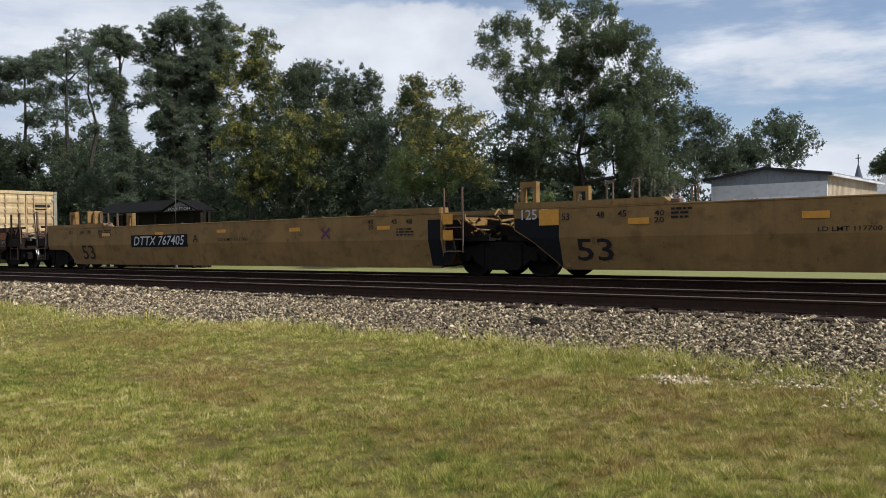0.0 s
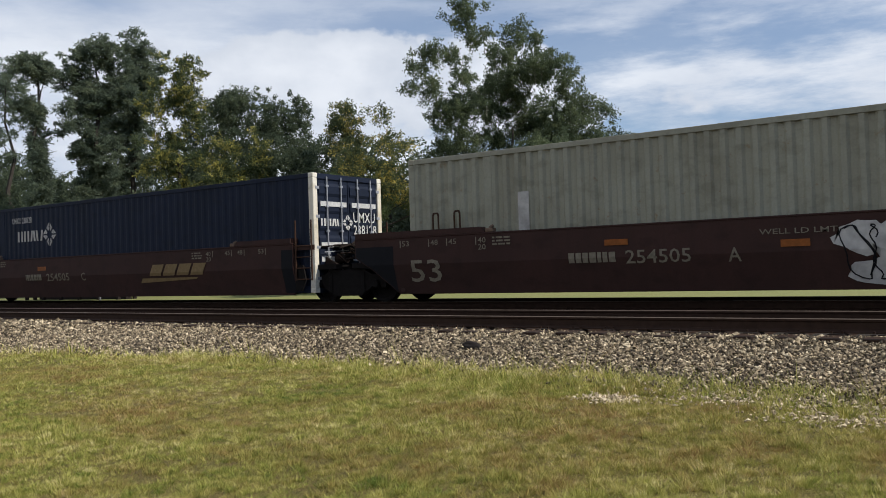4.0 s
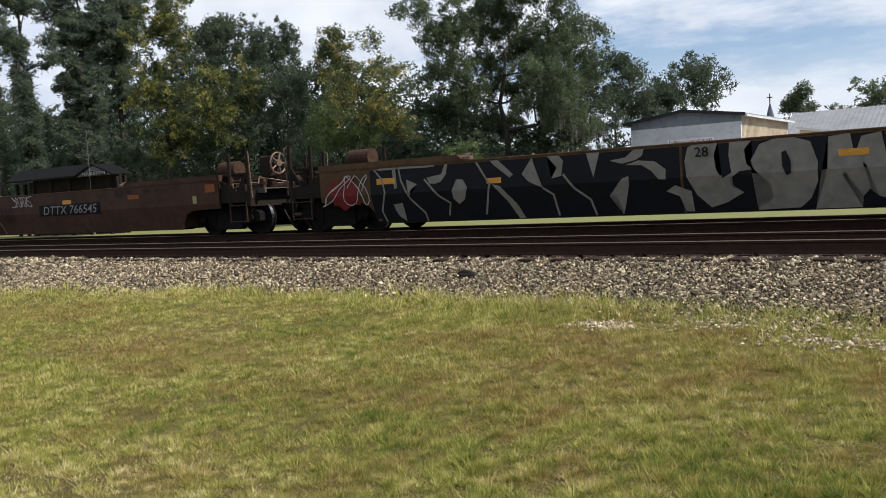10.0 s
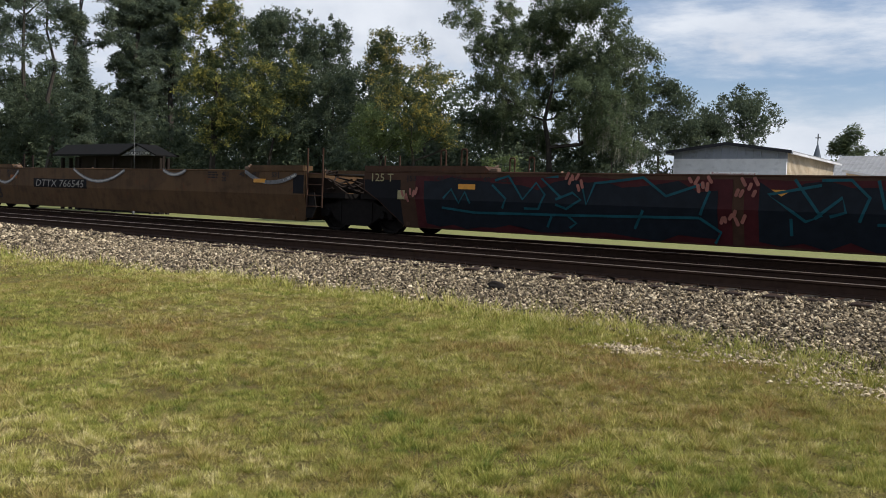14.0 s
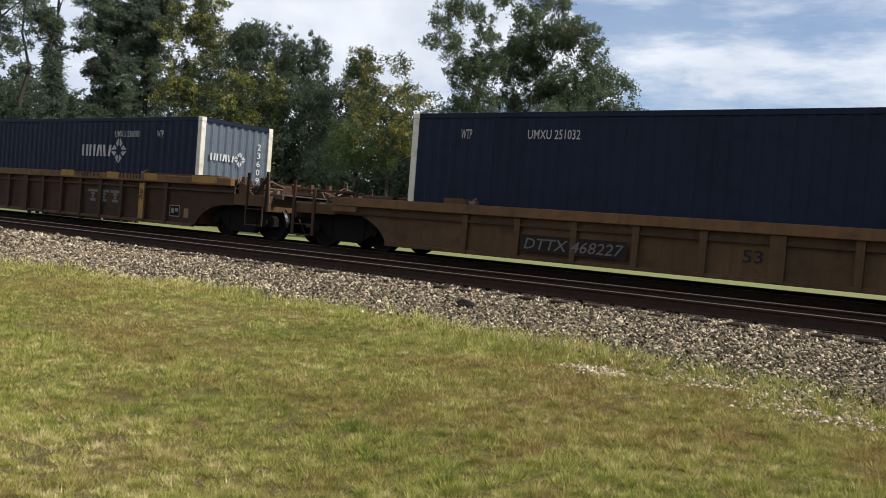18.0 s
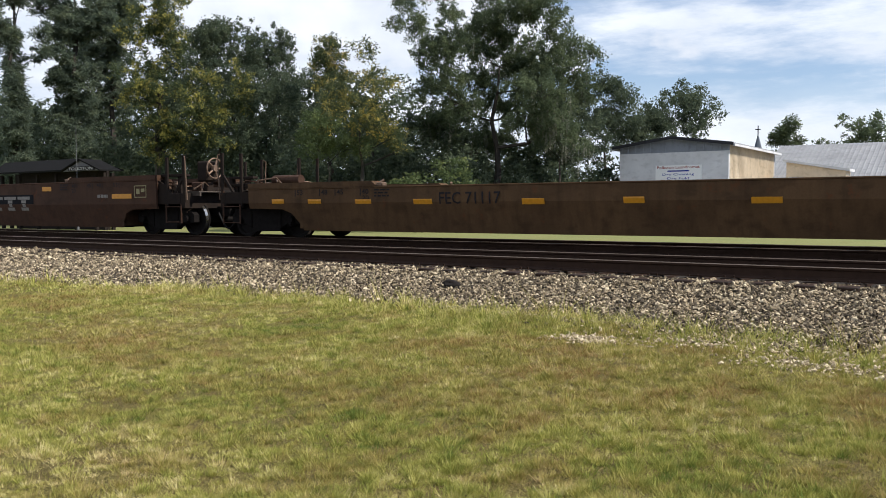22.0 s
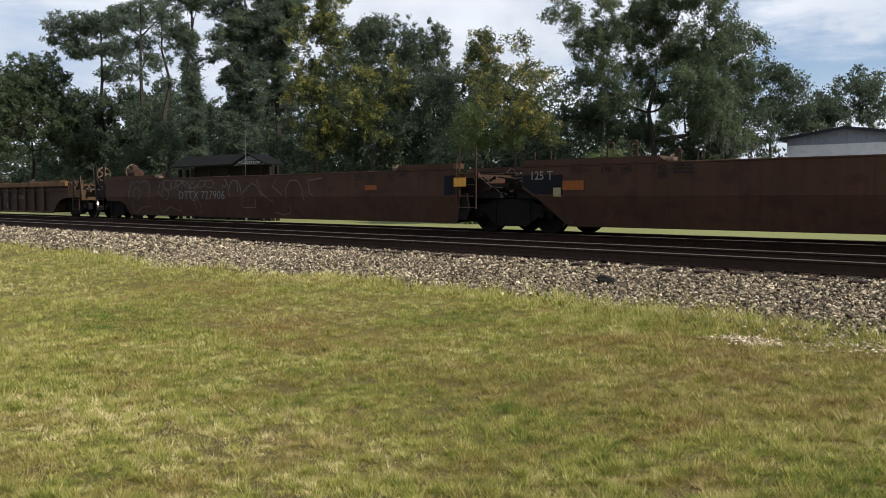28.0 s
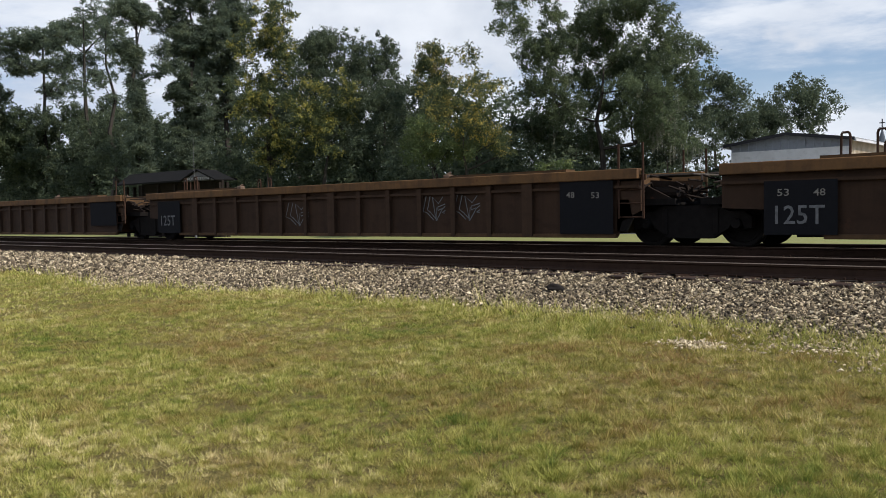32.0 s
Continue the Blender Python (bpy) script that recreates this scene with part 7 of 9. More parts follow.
c.stripe(6.45, 1.00, 0.34, 0.11)
c.outline(21.06, 1.15, 0.53, 0.34, "dim")
c.panel(21.06, 1.15, 0.45, 0.29, "black")
c = well_car(-138.90, -117.20, "panel", "coupled", M_BRN, "faded brown well car with dark graffiti and number panel", tanks=(False, True))
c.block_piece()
c.scrawl(10.2, 11.35, 1.08, 1.40, "chalk", 62, 4, 0.02)
c.scrawl(9.4, 10.3, 0.55, 1.1, "soot", 63, 4, 0.02)
c.codes("panel", True, "dark")
c.codes("coupled", False, "dark")
c.text("DTTX 766545", 13.32, 0.92, 2.73, 0.26, "dim", slant=0.24)
c.panel(13.31, 0.92, 3.17, 0.34, "black")
c.stripe(13.25, 1.14, 0.45, 0.12)
c.stripe(3.61, 1.11, 0.56, 0.13)
c.stripe(6.81, 1.15, 0.44, 0.12)
c.stripe(16.46, 1.16, 0.50, 0.12, "dull")
c.stripe(19.04, 0.98, 0.16, 0.20, "pale")
c.stripe(19.66, 1.25, 0.37, 0.21, "dull")
c = well_car(-158.05, -138.90, "panel", "ladder", M_BRN, "faded brown well car covered in teal graffiti")
c.jagged(2.4, 8.9, 0.22, 1.38, "maroon", "navy", 71)
c.jagged(9.6, 16.1, 0.22, 1.40, "maroon", "navy", 72)
c.teal_words()
c.fingers(2.0, 0.85, 0.26, "pink", 0)
c.fingers(6.1, 1.25, 0.26, "pink", 1)
c.fingers(8.6, 1.2, 0.26, "pink", 2)
c.fingers(9.15, 0.6, 0.26, "pink", 3)
c.fingers(9.4, 1.2, 0.26, "pink", 4)
c.fingers(12.0, 1.3, 0.26, "pink", 5)
c.fingers(13.5, 1.3, 0.26, "pink", 6)
c.fingers(16.2, 1.15, 0.26, "pink", 7)
c.codes("panel", True, "dark")
c.codes("ladder", False, "dark")
c.text("125 T", 1.20, 1.31, 0.64, 0.18, "pale")
c.stripe(3.55, 1.14, 0.44, 0.11)
c.stripe(6.75, 1.14, 0.44, 0.11)
c.stripe(9.97, 1.15, 0.45, 0.11)
c.stripe(16.25, 1.16, 0.54, 0.12)
c.stripe(13.11, 1.14, 0.47, 0.11)
c.stripe(1.76, 0.93, 0.21, 0.20, "pale")
c = well_car(-179.40, -158.05, "coupled", "ladder", M_TAN, "rusty tan well car with white spray arcs, empty", brakes=(False, True))
c.arc(4.15, 6.05, 1.36, 0.90, 1.30)
c.arc(9.58, 12.34, 1.38, 1.02, 1.36)
c.arc(14.3, 15.3, 1.38, 1.26, 1.38)
c.arc(17.85, 19.7, 1.36, 1.10, 1.30)
c.codes("coupled", True, "dark")
c.codes("ladder", False, "dark")
c.panel(8.67, 0.92, 3.23, 0.29, "black")
c.text("DTTX 766545", 8.67, 0.92, 2.88, 0.23, "dim", slant=0.24)
c.stripe(18.39, 1.14, 0.47, 0.10)
c.text("53", 4.38, 0.56, 0.76, 0.42, "dark")
c.stripe(5.74, 1.11, 0.47, 0.12, "dull")
c.stripe(2.91, 0.92, 0.19, 0.20, "pale")
c.stripe(2.49, 1.34, 0.56, 0.25, "dull")
c = well_car(-202.50, -179.40, "coupled", "coupled", M_TAN, "ribbed tan well car carrying a navy container", brakes=(False, True), ribbed=True, zt=1.16, pitch=1.25)
c.panel(7.78, 0.47, 2.26, 0.34, "shade", lift=0.088)
c.text("DTTX 468227", 7.78, 0.47, 2.06, 0.22, "faint", lift=0.09, slant=0.24)
c.text("53", 11.14, 0.57, 0.34, 0.22, "dark")
c.panel(16.85, 0.47, 0.38, 0.16, "black")
c = well_car(-225.90, -202.50, "coupled", "coupled", M_TAN, "ribbed rusty well car carrying a navy container with white posts", brakes=(True, False), ribbed=True, zt=1.47)
for x0, x1 in ((13.80, 14.47), (16.15, 16.72), (17.92, 18.50), (19.97, 20.97)):
    c.on_chord(x0, x1, "gold", "chord_band", "worn yellow paint band")
for x0, x1 in ((14.54, 15.84), (16.76, 17.90)):
    c.chord_tag(x0, x1)
c.panel(17.78, 0.72, 0.22, 0.98, "gold", "post_band", "worn yellow paint band", lift=0.092)
c.text("20", 17.78, 1.00, 0.15, 0.13, "dark", lift=0.094)
c.text("40", 17.78, 0.84, 0.15, 0.13, "dark", lift=0.094)
c.panel(19.65, 0.48, 0.19, 0.25, "ochre")
c.slab_logo(15.90, 0.79, 1.66, 0.35, "faint")
c.outline(19.18, 0.52, 0.43, 0.31, "dim")
c.panel(19.19, 0.52, 0.36, 0.27, "black")
c.text("DTTX 655890", 6.80, 0.83, 1.38, 0.21, "dim", slant=0.24)
c.panel(6.80, 0.83, 1.57, 0.28, "black")
c = well_car(-249.40, -225.90, "coupled", "coupled", M_TAN, "olive-tan smooth well car with many orange stripes, empty", brakes=(False, True), zt=1.17)
c.codes("coupled", True, "dark")
c.codes("coupled", False, "dark")
c.text("FEC 71117", 8.12, 0.89, 1.47, 0.25, "dark")
c.stripe(2.76, 0.85, 0.39, 0.11)
c.stripe(3.92, 0.84, 0.40, 0.10)
c.stripe(5.35, 0.83, 0.45, 0.10)
c.stripe(6.96, 0.82, 0.48, 0.11)
c.stripe(9.58, 0.81, 0.49, 0.12)
c.stripe(11.63, 0.82, 0.40, 0.12)
c.stripe(13.94, 0.80, 0.50, 0.11)
c.stripe(18.27, 0.85, 0.44, 0.12)
c.stripe(20.52, 0.83, 0.42, 0.11)
c.stripe(16.35, 0.83, 0.42, 0.11)
c = well_car(-273.10, -249.40, "coupled", "coupled", M_BRN, "brown well car with pale emblem panel, empty", brakes=(False, True), zt=1.47)
c.scrawl(4.6, 5.0, 0.90, 1.12, "faint", 31, 2, 0.012)
c.codes("coupled", True, "dark")
c.codes("coupled", False, "dark")
c.panel(8.49, 0.86, 3.22, 0.32, "black")
c.text("DTTX 645870", 8.50, 0.86, 2.91, 0.26, "dim", slant=0.24)
c.panel(14.91, 0.85, 2.55, 0.54, "black")
c.slab_logo(14.92, 0.85, 2.25, 0.43, "dim")
c.stripe(8.43, 1.23, 0.50, 0.13)
c.stripe(11.15, 1.21, 0.50, 0.12)
c.stripe(14.14, 1.38, 0.37, 0.12)
c.stripe(16.93, 1.28, 0.47, 0.13)
c.stripe(20.51, 1.03, 0.87, 0.13)
c.bars(19.65, 1.04, 0.47, 0.17, "dim", 1)
c.outline(21.31, 1.15, 0.51, 0.33, "pale")
c.text("53", 4.25, 0.62, 0.72, 0.43, "dark")
c = well_car(-294.80, -273.10, "panel", "coupled", M_BRN, "brown well car with small black number panel, empty", brakes=(True, False), zt=1.47)
c.codes("panel", True, "dark")
c.codes("coupled", False, "dark")
c.text("DTTX 727906", 13.27, 0.88, 2.82, 0.25, "dim", slant=0.24)
c.panel(13.32, 0.88, 3.16, 0.32, "black")
c.outline(19.48, 1.24, 0.46, 0.27, "dim")
c.stripe(4.37, 1.07, 0.45, 0.10)
c.stripe(7.44, 1.07, 0.45, 0.10, "dull")
c.stripe(10.93, 1.08, 0.47, 0.11, "dull")
c.text("53", 2.51, 0.60, 0.70, 0.35, "dark")
c.text("125 T", 1.17, 1.30, 0.87, 0.20, "pale")
c = well_car(-314.10, -294.80, "panel", "ladder", M_BRN, "brown well car with pale emblem, empty middle unit", zt=1.47)
c.codes("panel", True, "dark")
c.codes("ladder", False, "dark")
c.panel(9.77, 0.94, 2.66, 0.57, "black")
c.slab_logo(9.78, 0.94, 2.22, 0.46, "dim")
c.stripe(14.80, 1.09, 0.43, 0.13, "dull")
c.text("125 T", 1.18, 1.25, 0.57, 0.19, "dim")
c.stripe(1.99, 1.03, 0.54, 0.20, "dull")
c.stripe(1.58, 0.89, 0.20, 0.19, "pale")
c = well_car(-335.60, -314.10, "coupled", "ladder", M_BRN, "dark brown well car with chalky scrawls, empty", brakes=("high", True), tanks=(True, False), zt=1.47)
c.pale_letters()
c.scrawl(7.1, 9.5, 1.1, 1.36, "faint", 36, 5, 0.018)
c.codes("coupled", True, "dark")
c.codes("ladder", False, "dark")
c.text("DTTX 727906", 8.68, 0.87, 2.86, 0.28, "grey", slant=0.24)
c.stripe(17.12, 1.04, 0.47, 0.12, "dull")
c.stripe(20.28, 1.14, 0.40, 0.21)
c = well_car(-356.50, -335.60, "panel", "coupled", M_TAN, "ribbed tan well car with white scrawls, empty", ribbed=True, zt=1.47)
c.scrawl(8.75, 9.45, 0.4, 1.1, "grey", 37, 2, 0.03)
c.scrawl(11.77, 12.56, 0.3, 1.05, "grey", 38, 2, 0.03)
c.panel(2.13, 0.65, 1.20, 0.96, "black", lift=0.09)
c.text("125T", 2.13, 0.55, 0.81, 0.32, "grey", lift=0.09)
c.text("DTTX 785853", 13.69, 0.82, 1.36, 0.18, "faint", slant=0.24)
c.text("53", 1.86, 0.93, 0.20, 0.12, "dim", lift=0.09)
c.text("48", 2.45, 0.92, 0.19, 0.12, "dim", lift=0.09)
c = well_car(-375.60, -356.50, "panel", "ladder", M_TAN, "ribbed tan well car, black weight panel, empty", ribbed=True, zt=1.47)
c.scrawl(7.66, 8.6, 0.4, 1.05, "grey", 39, 2, 0.03)
c.scrawl(12.68, 13.36, 0.5, 1.1, "grey", 40, 2, 0.03)
c.scrawl(13.62, 14.37, 0.5, 1.1, "grey", 41, 2, 0.03)
c.panel(17.10, 0.75, 1.22, 1.17, "black", lift=0.09)
c.text("48", 16.75, 1.00, 0.19, 0.12, "dim", lift=0.09)
c.text("53", 17.32, 0.98, 0.18, 0.12, "dim", lift=0.09)
c.bars(17.04, 0.52, 0.65, 0.29, "dim")
c.panel(2.00, 0.69, 1.25, 1.02, "black", lift=0.09)
c.text("125T", 1.97, 0.60, 0.80, 0.32, "grey", lift=0.09)
c = well_car(-397.00, -375.60, "coupled", "ladder", M_TAN, "ribbed tan well car at the end of the view, empty", brakes=(False, True), ribbed=True, zt=1.47)
c.panel(19.28, 0.88, 1.78, 0.85, "black", lift=0.09)


# ---------------------------------------------------------------- containers
def corrugated(bm, x0, x1, y, s, z0, z1, pitch=0.276, depth=0.026):
    """A corrugated wall along x; s: the side it faces."""
    n = max(1, round((x1 - x0) / pitch))
    p = (x1 - x0) / n
    pts = []
    for i in range(n):
        a = x0 + i * p
        pts += [(a, 0), (a + 0.30 * p, 0), (a + 0.48 * p, -depth), (a + 0.82 * p, -depth)]
    pts.append((x1, 0))
    lo = [bm.verts.new((x, y + s * d, z0)) for x, d in pts]
    hi = [bm.verts.new((x, y + s * d, z1)) for x, d in pts]
    for i in range(len(pts) - 1):
        bm.faces.new((lo[i], lo[i + 1], hi[i + 1], hi[i]) if s < 0 else (lo[i + 1], lo[i], hi[i], hi[i + 1]))
    return bm


CL, CW, CH = 16.15, 2.59, 2.90


def container(x_left, z, mat, post, label, doors=True, door_mat=None):
    root = thing("shipping_container", label, "shipping container", pose(x_left, FAR_Y, RAIL + z), group="containers on the train")
    h = CW / 2
    for s in (-1, 1):
        segs = [(0.16, 1.95), (2.13, CL - 2.13), (CL - 1.95, CL - 0.16)]
        bm = bmesh.new()
        for a, b in segs:
            corrugated(bm, a, b, s * h - s * 0.012, s, 0.16, CH - 0.11, depth=0.050 if mat is M_CCREAM else (0.034 if mat is M_CBLUE else 0.018))
        part("side_wall", bm, mat, root, "corrugated steel side wall")
        part("top_rail", box(bmesh.new(), 0.16, CL - 0.16, s * h - 0.05 - 0.0 if s > 0 else -h, s * h if s > 0 else -h + 0.05, CH - 0.11, CH - 0.004, 0.006), mat, root)
        part("bottom_rail", box(bmesh.new(), 0.16, CL - 0.16, s * h - 0.06 if s > 0 else -h, s * h if s > 0 else -h + 0.06, 0.0, 0.16, 0.006), mat, root)
        for x in (2.04, CL - 2.04):
            part("side_post", box(bmesh.new(), x - 0.09, x + 0.09, s * h - 0.07 if s > 0 else -h + 0.002, s * h - 0.002 if s > 0 else -h + 0.07, 0.16, CH - 0.11), mat, root)
            part("corner_casting", box(bmesh.new(), x - 0.085, x + 0.085, s * h - 0.14 if s > 0 else -h - 0.006, s * h + 0.006 if s > 0 else -h + 0.14, CH - 0.12, CH + 0.002, 0.012), mat, root)
        for x in (0.0, CL - 0.16):
            part("corner_post", box(bmesh.new(), x, x + 0.16, s * h - 0.15 if s > 0 else -h - 0.004, s * h + 0.004 if s > 0 else -h + 0.15, 0.12, CH - 0.12, 0.012), post, root)
            for zz in (0.0, CH - 0.12):
                part("corner_casting", box(bmesh.new(), x - 0.004, x + 0.164, s * h - 0.16 if s > 0 else -h - 0.008, s * h + 0.008 if s > 0 else -h + 0.16, zz, zz + 0.12, 0.015), post, root)
    bm = bmesh.new()
    n = 60
    for i in range(n):
        a, b = 0.1 + (CL - 0.2) * i / n, 0.1 + (CL - 0.2) * (i + 1) / n
        m = (a + b) / 2
        box(bm, a + 0.02, m + 0.03, -h + 0.05, h - 0.05, CH - 0.03, CH - 0.006)
    box(bm, 0.1, CL - 0.1, -h + 0.04, h - 0.04, CH - 0.045, CH - 0.030)
    part("roof", bm, mat, root)
    part("container_floor", box(bmesh.new(), 0.1, CL - 0.1, -h + 0.06, h - 0.06, 0.10, 0.16), M_UND, root)
    # left end: corrugated front wall
    def end_wall(x, s):
        bm = bmesh.new()
        corrugated(bm, -h + 0.15, h - 0.15, 0, -1, 0.16, CH - 0.12, 0.25, 0.045)
        for v in bm.verts:
            v.co = Vector((x + (-v.co.y if s > 0 else v.co.y), v.co.x * (1 if s > 0 else -1), v.co.z))
        part("end_wall", bm, door_mat if (s > 0 and door_mat) else mat, root, "corrugated steel end wall")
        part("end_header", box(bmesh.new(), x - 0.05, x + 0.02 if s > 0 else x + 0.05, -h + 0.15, h - 0.15, CH - 0.12, CH - 0.004), mat, root)
        part("end_sill", box(bmesh.new(), x - 0.05, x + 0.02 if s > 0 else x + 0.05, -h + 0.15, h - 0.15, 0.0, 0.16), mat, root)
    end_wall(0.03, -1)
    if not doors:
        end_wall(CL - 0.03, 1)
    else:
        part("door_header", box(bmesh.new(), CL - 0.12, CL - 0.01, -h + 0.15, h - 0.15, CH - 0.13, CH - 0.004), door_mat or post, root)
        part("door_sill", box(bmesh.new(), CL - 0.12, CL - 0.01, -h + 0.15, h - 0.15, 0.0, 0.15), door_mat or post, root)
        for s in (-1, 1):
            y0, y1 = sorted((s * 0.012, s * (h - 0.16)))
            bm = bmesh.new()
            box(bm, CL - 0.09, CL - 0.045, y0, y1, 0.16, CH - 0.14)
            rows = 6
            for i in range(rows):      # pressed panels with sloping edges between flat bands
                za = 0.16 + (CH - 0.34) * i / rows + 0.05
                zb = 0.16 + (CH - 0.34) * (i + 1) / rows - 0.05
                k = len(bm.verts)
                box(bm, CL - 0.045, CL - 0.012, y0 + 0.05, y1 - 0.05, za, zb)
                bm.verts.ensure_lookup_table()
                for v in bm.verts[k:]:
                    if v.co.x > CL - 0.03:
                        v.co.z += 0.075 if v.co.z < (za + zb) / 2 else -0.075
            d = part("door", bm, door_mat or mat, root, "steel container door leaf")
            for k in (0.28, 0.74):
                y = y0 + (y1 - y0) * k
                bm = bmesh.new()
                tube(bm, (CL + 0.012, y, 0.08), (CL + 0.012, y, CH - 0.07), 0.019, 8)
                for z1 in (0.3, 0.95, 1.5, 2.1, 2.6):
                    box(bm, CL - 0.022, CL + 0.035, y - 0.045, y + 0.045, z1 - 0.025, z1 + 0.025)
                part("locking_rod", bm, door_mat if mat is M_CCREAM else (M_CRODS if door_mat is M_CTEAL else M_CSTEEL), d)
            bm = bmesh.new()
            for z1 in (0.35, 1.1, 1.85, 2.55):
                ye = s * (h - 0.15)
                box(bm, CL - 0.04, CL + 0.012, ye - 0.07, ye + 0.05, z1 - 0.035, z1 + 0.035)
            part("hinges", bm, M_CSTEEL, d)
            tube_bm = tube(bmesh.new(), (CL + 0.03, y0 + 0.15, 0.98), (CL + 0.03, y1 - 0.1, 1.02), 0.014, 6)
            part("door_handle", tube_bm, M_CSTEEL, d)
    TRAIN.append((root, x_left, FAR_Y, RAIL + z))
    return root


def side_mark(root, name, bm, col, label="", k=0):
    for v in bm.verts:
        v.co.y = -CW / 2 - 0.006 - 0.0015 * k
    return part(name, bm, MARK[col], root, label)


def end_mark(root, name, bm, col, label="", x=CL + 0.004):
    """A shape drawn in x (across, from the near side), z laid on the right end."""
    for v in bm.verts:
        v.co = Vector((x, v.co.x, v.co.z))
    return part(name, bm, MARK[col], root, label)


def diamond(bm, x, z, r):
    """An open diamond of eight slanted blocks."""
    g = 0.06 * r
    for sx in (-1, 1):
        for sz in (-1, 1):
            for a0, a1 in ((1.0, 0.74), (0.70, 0.46)):
                o = [(x + sx * g, z + sz * r * a0), (x + sx * (r * a0 * 0.5 - g), z + sz * (r * a0 * 0.5 + g)), (x + sx * (r * a1 * 0.5 - g), z + sz * (r * a1 * 0.5 + g)), (x + sx * g, z + sz * r * a1)]
                flat(bm, o)
                o = [(x + sx * r * a0, z + sz * g), (x + sx * (r * a0 * 0.5 + g), z + sz * (r * a0 * 0.5 - g)), (x + sx * (r * a1 * 0.5 + g), z + sz * (r * a1 * 0.5 - g)), (x + sx * r * a1, z + sz * g)]
                flat(bm, o)
    return bm


def line_logo(bm, x, z, h):
    """The lessor's word mark as four plain blocks, then its diamond."""
    w = h * 1.08
    for i in range(4):
        a = x + i * w * 1.02
        b = a + w * 0.84
        lean = (0.0, 0.0, 0.16, -0.16)[i] * w
        flat(bm, [(a, z), (a + 0.28 * w, z), (a + 0.28 * w + lean, z + h), (a + lean, z + h)])
        flat(bm, [(b - 0.28 * w, z), (b, z), (b - lean, z + h), (b - 0.28 * w - lean, z + h)])
    diamond(bm, x + 5.45 * h, z + 0.52 * h, 1.1 * h)
    return bm



def slab(bm, x0, x1, z0, z1):
    """A plain serifed block: a stout stem between two thin bars."""
    w, t = x1 - x0, 0.13 * (z1 - z0)
    a, b = x0 + 0.24 * w, x1 - 0.24 * w
    return flat(bm, [(x0, z0), (x1, z0), (x1, z0 + t), (b, z0 + t), (b, z1 - t), (x1, z1 - t), (x1, z1), (x0, z1), (x0, z1 - t), (a, z1 - t), (a, z0 + t), (x0, z0 + t)])


def navy_marks(root, x, z, number, vtp_x, num_x, num_z):
    side_mark(root, "emblem", line_logo(bmesh.new(), x, z, 0.34), "chalk", "white lessor's emblem with an open diamond")
    side_mark(root, "lettering", write(bmesh.new(), number, num_x, num_x + 1.16, num_z, num_z + 0.19), "chalk", "", 1)
    side_mark(root, "lettering", write(bmesh.new(), "WTP", vtp_x, vtp_x + 0.28, num_z, num_z + 0.20), "chalk", "", 2)


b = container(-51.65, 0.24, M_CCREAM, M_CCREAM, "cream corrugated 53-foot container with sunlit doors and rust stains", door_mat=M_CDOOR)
side_mark(b, "lettering", write(bmesh.new(), "53'", 14.90, 15.26, 1.83, 2.02), "dark")
side_mark(b, "lettering", write(bmesh.new(), "XHC", 14.95, 15.22, 1.57, 1.76), "dark", "", 1)
side_mark(b, "patch", rect(bmesh.new(), 14.80, 15.0, 1.26, 1.44), "chalk", "pale repair patch", 2)
side_mark(b, "stain", rect(bmesh.new(), 2.75, 3.0, 1.2, 2.0), "chalk", "scuffed pale streak", 3)
side_mark(b, "marks", rect(rect(bmesh.new(), 11.55, 11.68, 2.35, 2.62), 11.82, 11.95, 2.35, 2.62), "dark", "two dark rectangular marks", 4)
end_mark(b, "small_print", rect(rect(bmesh.new(), 0.3, 1.0, 2.25, 2.33), 0.3, 0.85, 2.12, 2.18), "dark")

b = container(-70.67, 0.24, M_CNAVY, M_CWHITE, "navy corrugated 53-foot container with pale corner posts", door_mat=M_CNAVY)
navy_marks(b, 2.96, 1.77, "UMXU 238128", 1.37, 2.64, 2.37)
end_mark(b, "emblem", line_logo(bmesh.new(), -1.05, 1.62, 0.18), "white")
end_mark(b, "lettering", write(bmesh.new(), "UMXU", 0.15, 1.0, 1.72, 1.98), "white")
end_mark(b, "lettering", write(bmesh.new(), "238128", 0.15, 1.05, 1.42, 1.66), "white")
for z in (0.75, 1.1, 2.1):
    end_mark(b, "door_band", rect(rect(bmesh.new(), -1.05, -0.1, z, z + 0.12), 0.1, 1.05, z, z + 0.12), "white", "pale reflective band")

b = container(-90.17, 0.27, M_CBLUE, M_CRED, "blue corrugated 53-foot container with red corner posts and pale doors", door_mat=M_CPALE)
bm = bmesh.new()
for i in range(5):
    slab(bm, 5.27 + i * 0.40, 5.27 + i * 0.40 + 0.33, 1.24, 1.24 + (0.62 if i == 0 else 0.48))
side_mark(b, "emblem", bm, "signred", "red word mark blocks", 1)
bm = bmesh.new()
for i in range(10):
    slab(bm, 7.35 + i * 0.375, 7.35 + i * 0.375 + 0.32, 1.24, 1.24 + (0.66 if i == 0 else 0.5))
side_mark(b, "emblem", bm, "chalk", "white word mark blocks", 2)
bm = bmesh.new()
flat(bm, [(2.62, 2.05), (2.93, 2.43), (3.24, 2.05), (2.93, 1.67)])
for i in range(11):
    rect(bm, 3.30 - 0.06 * abs(5 - i), 4.50 - 0.45 * ((i - 5) / 5) ** 2, 1.66 + i * 0.074, 1.66 + i * 0.074 + 0.026)
side_mark(b, "emblem", bm, "chalk", "white globe and speed-line emblem", 1)
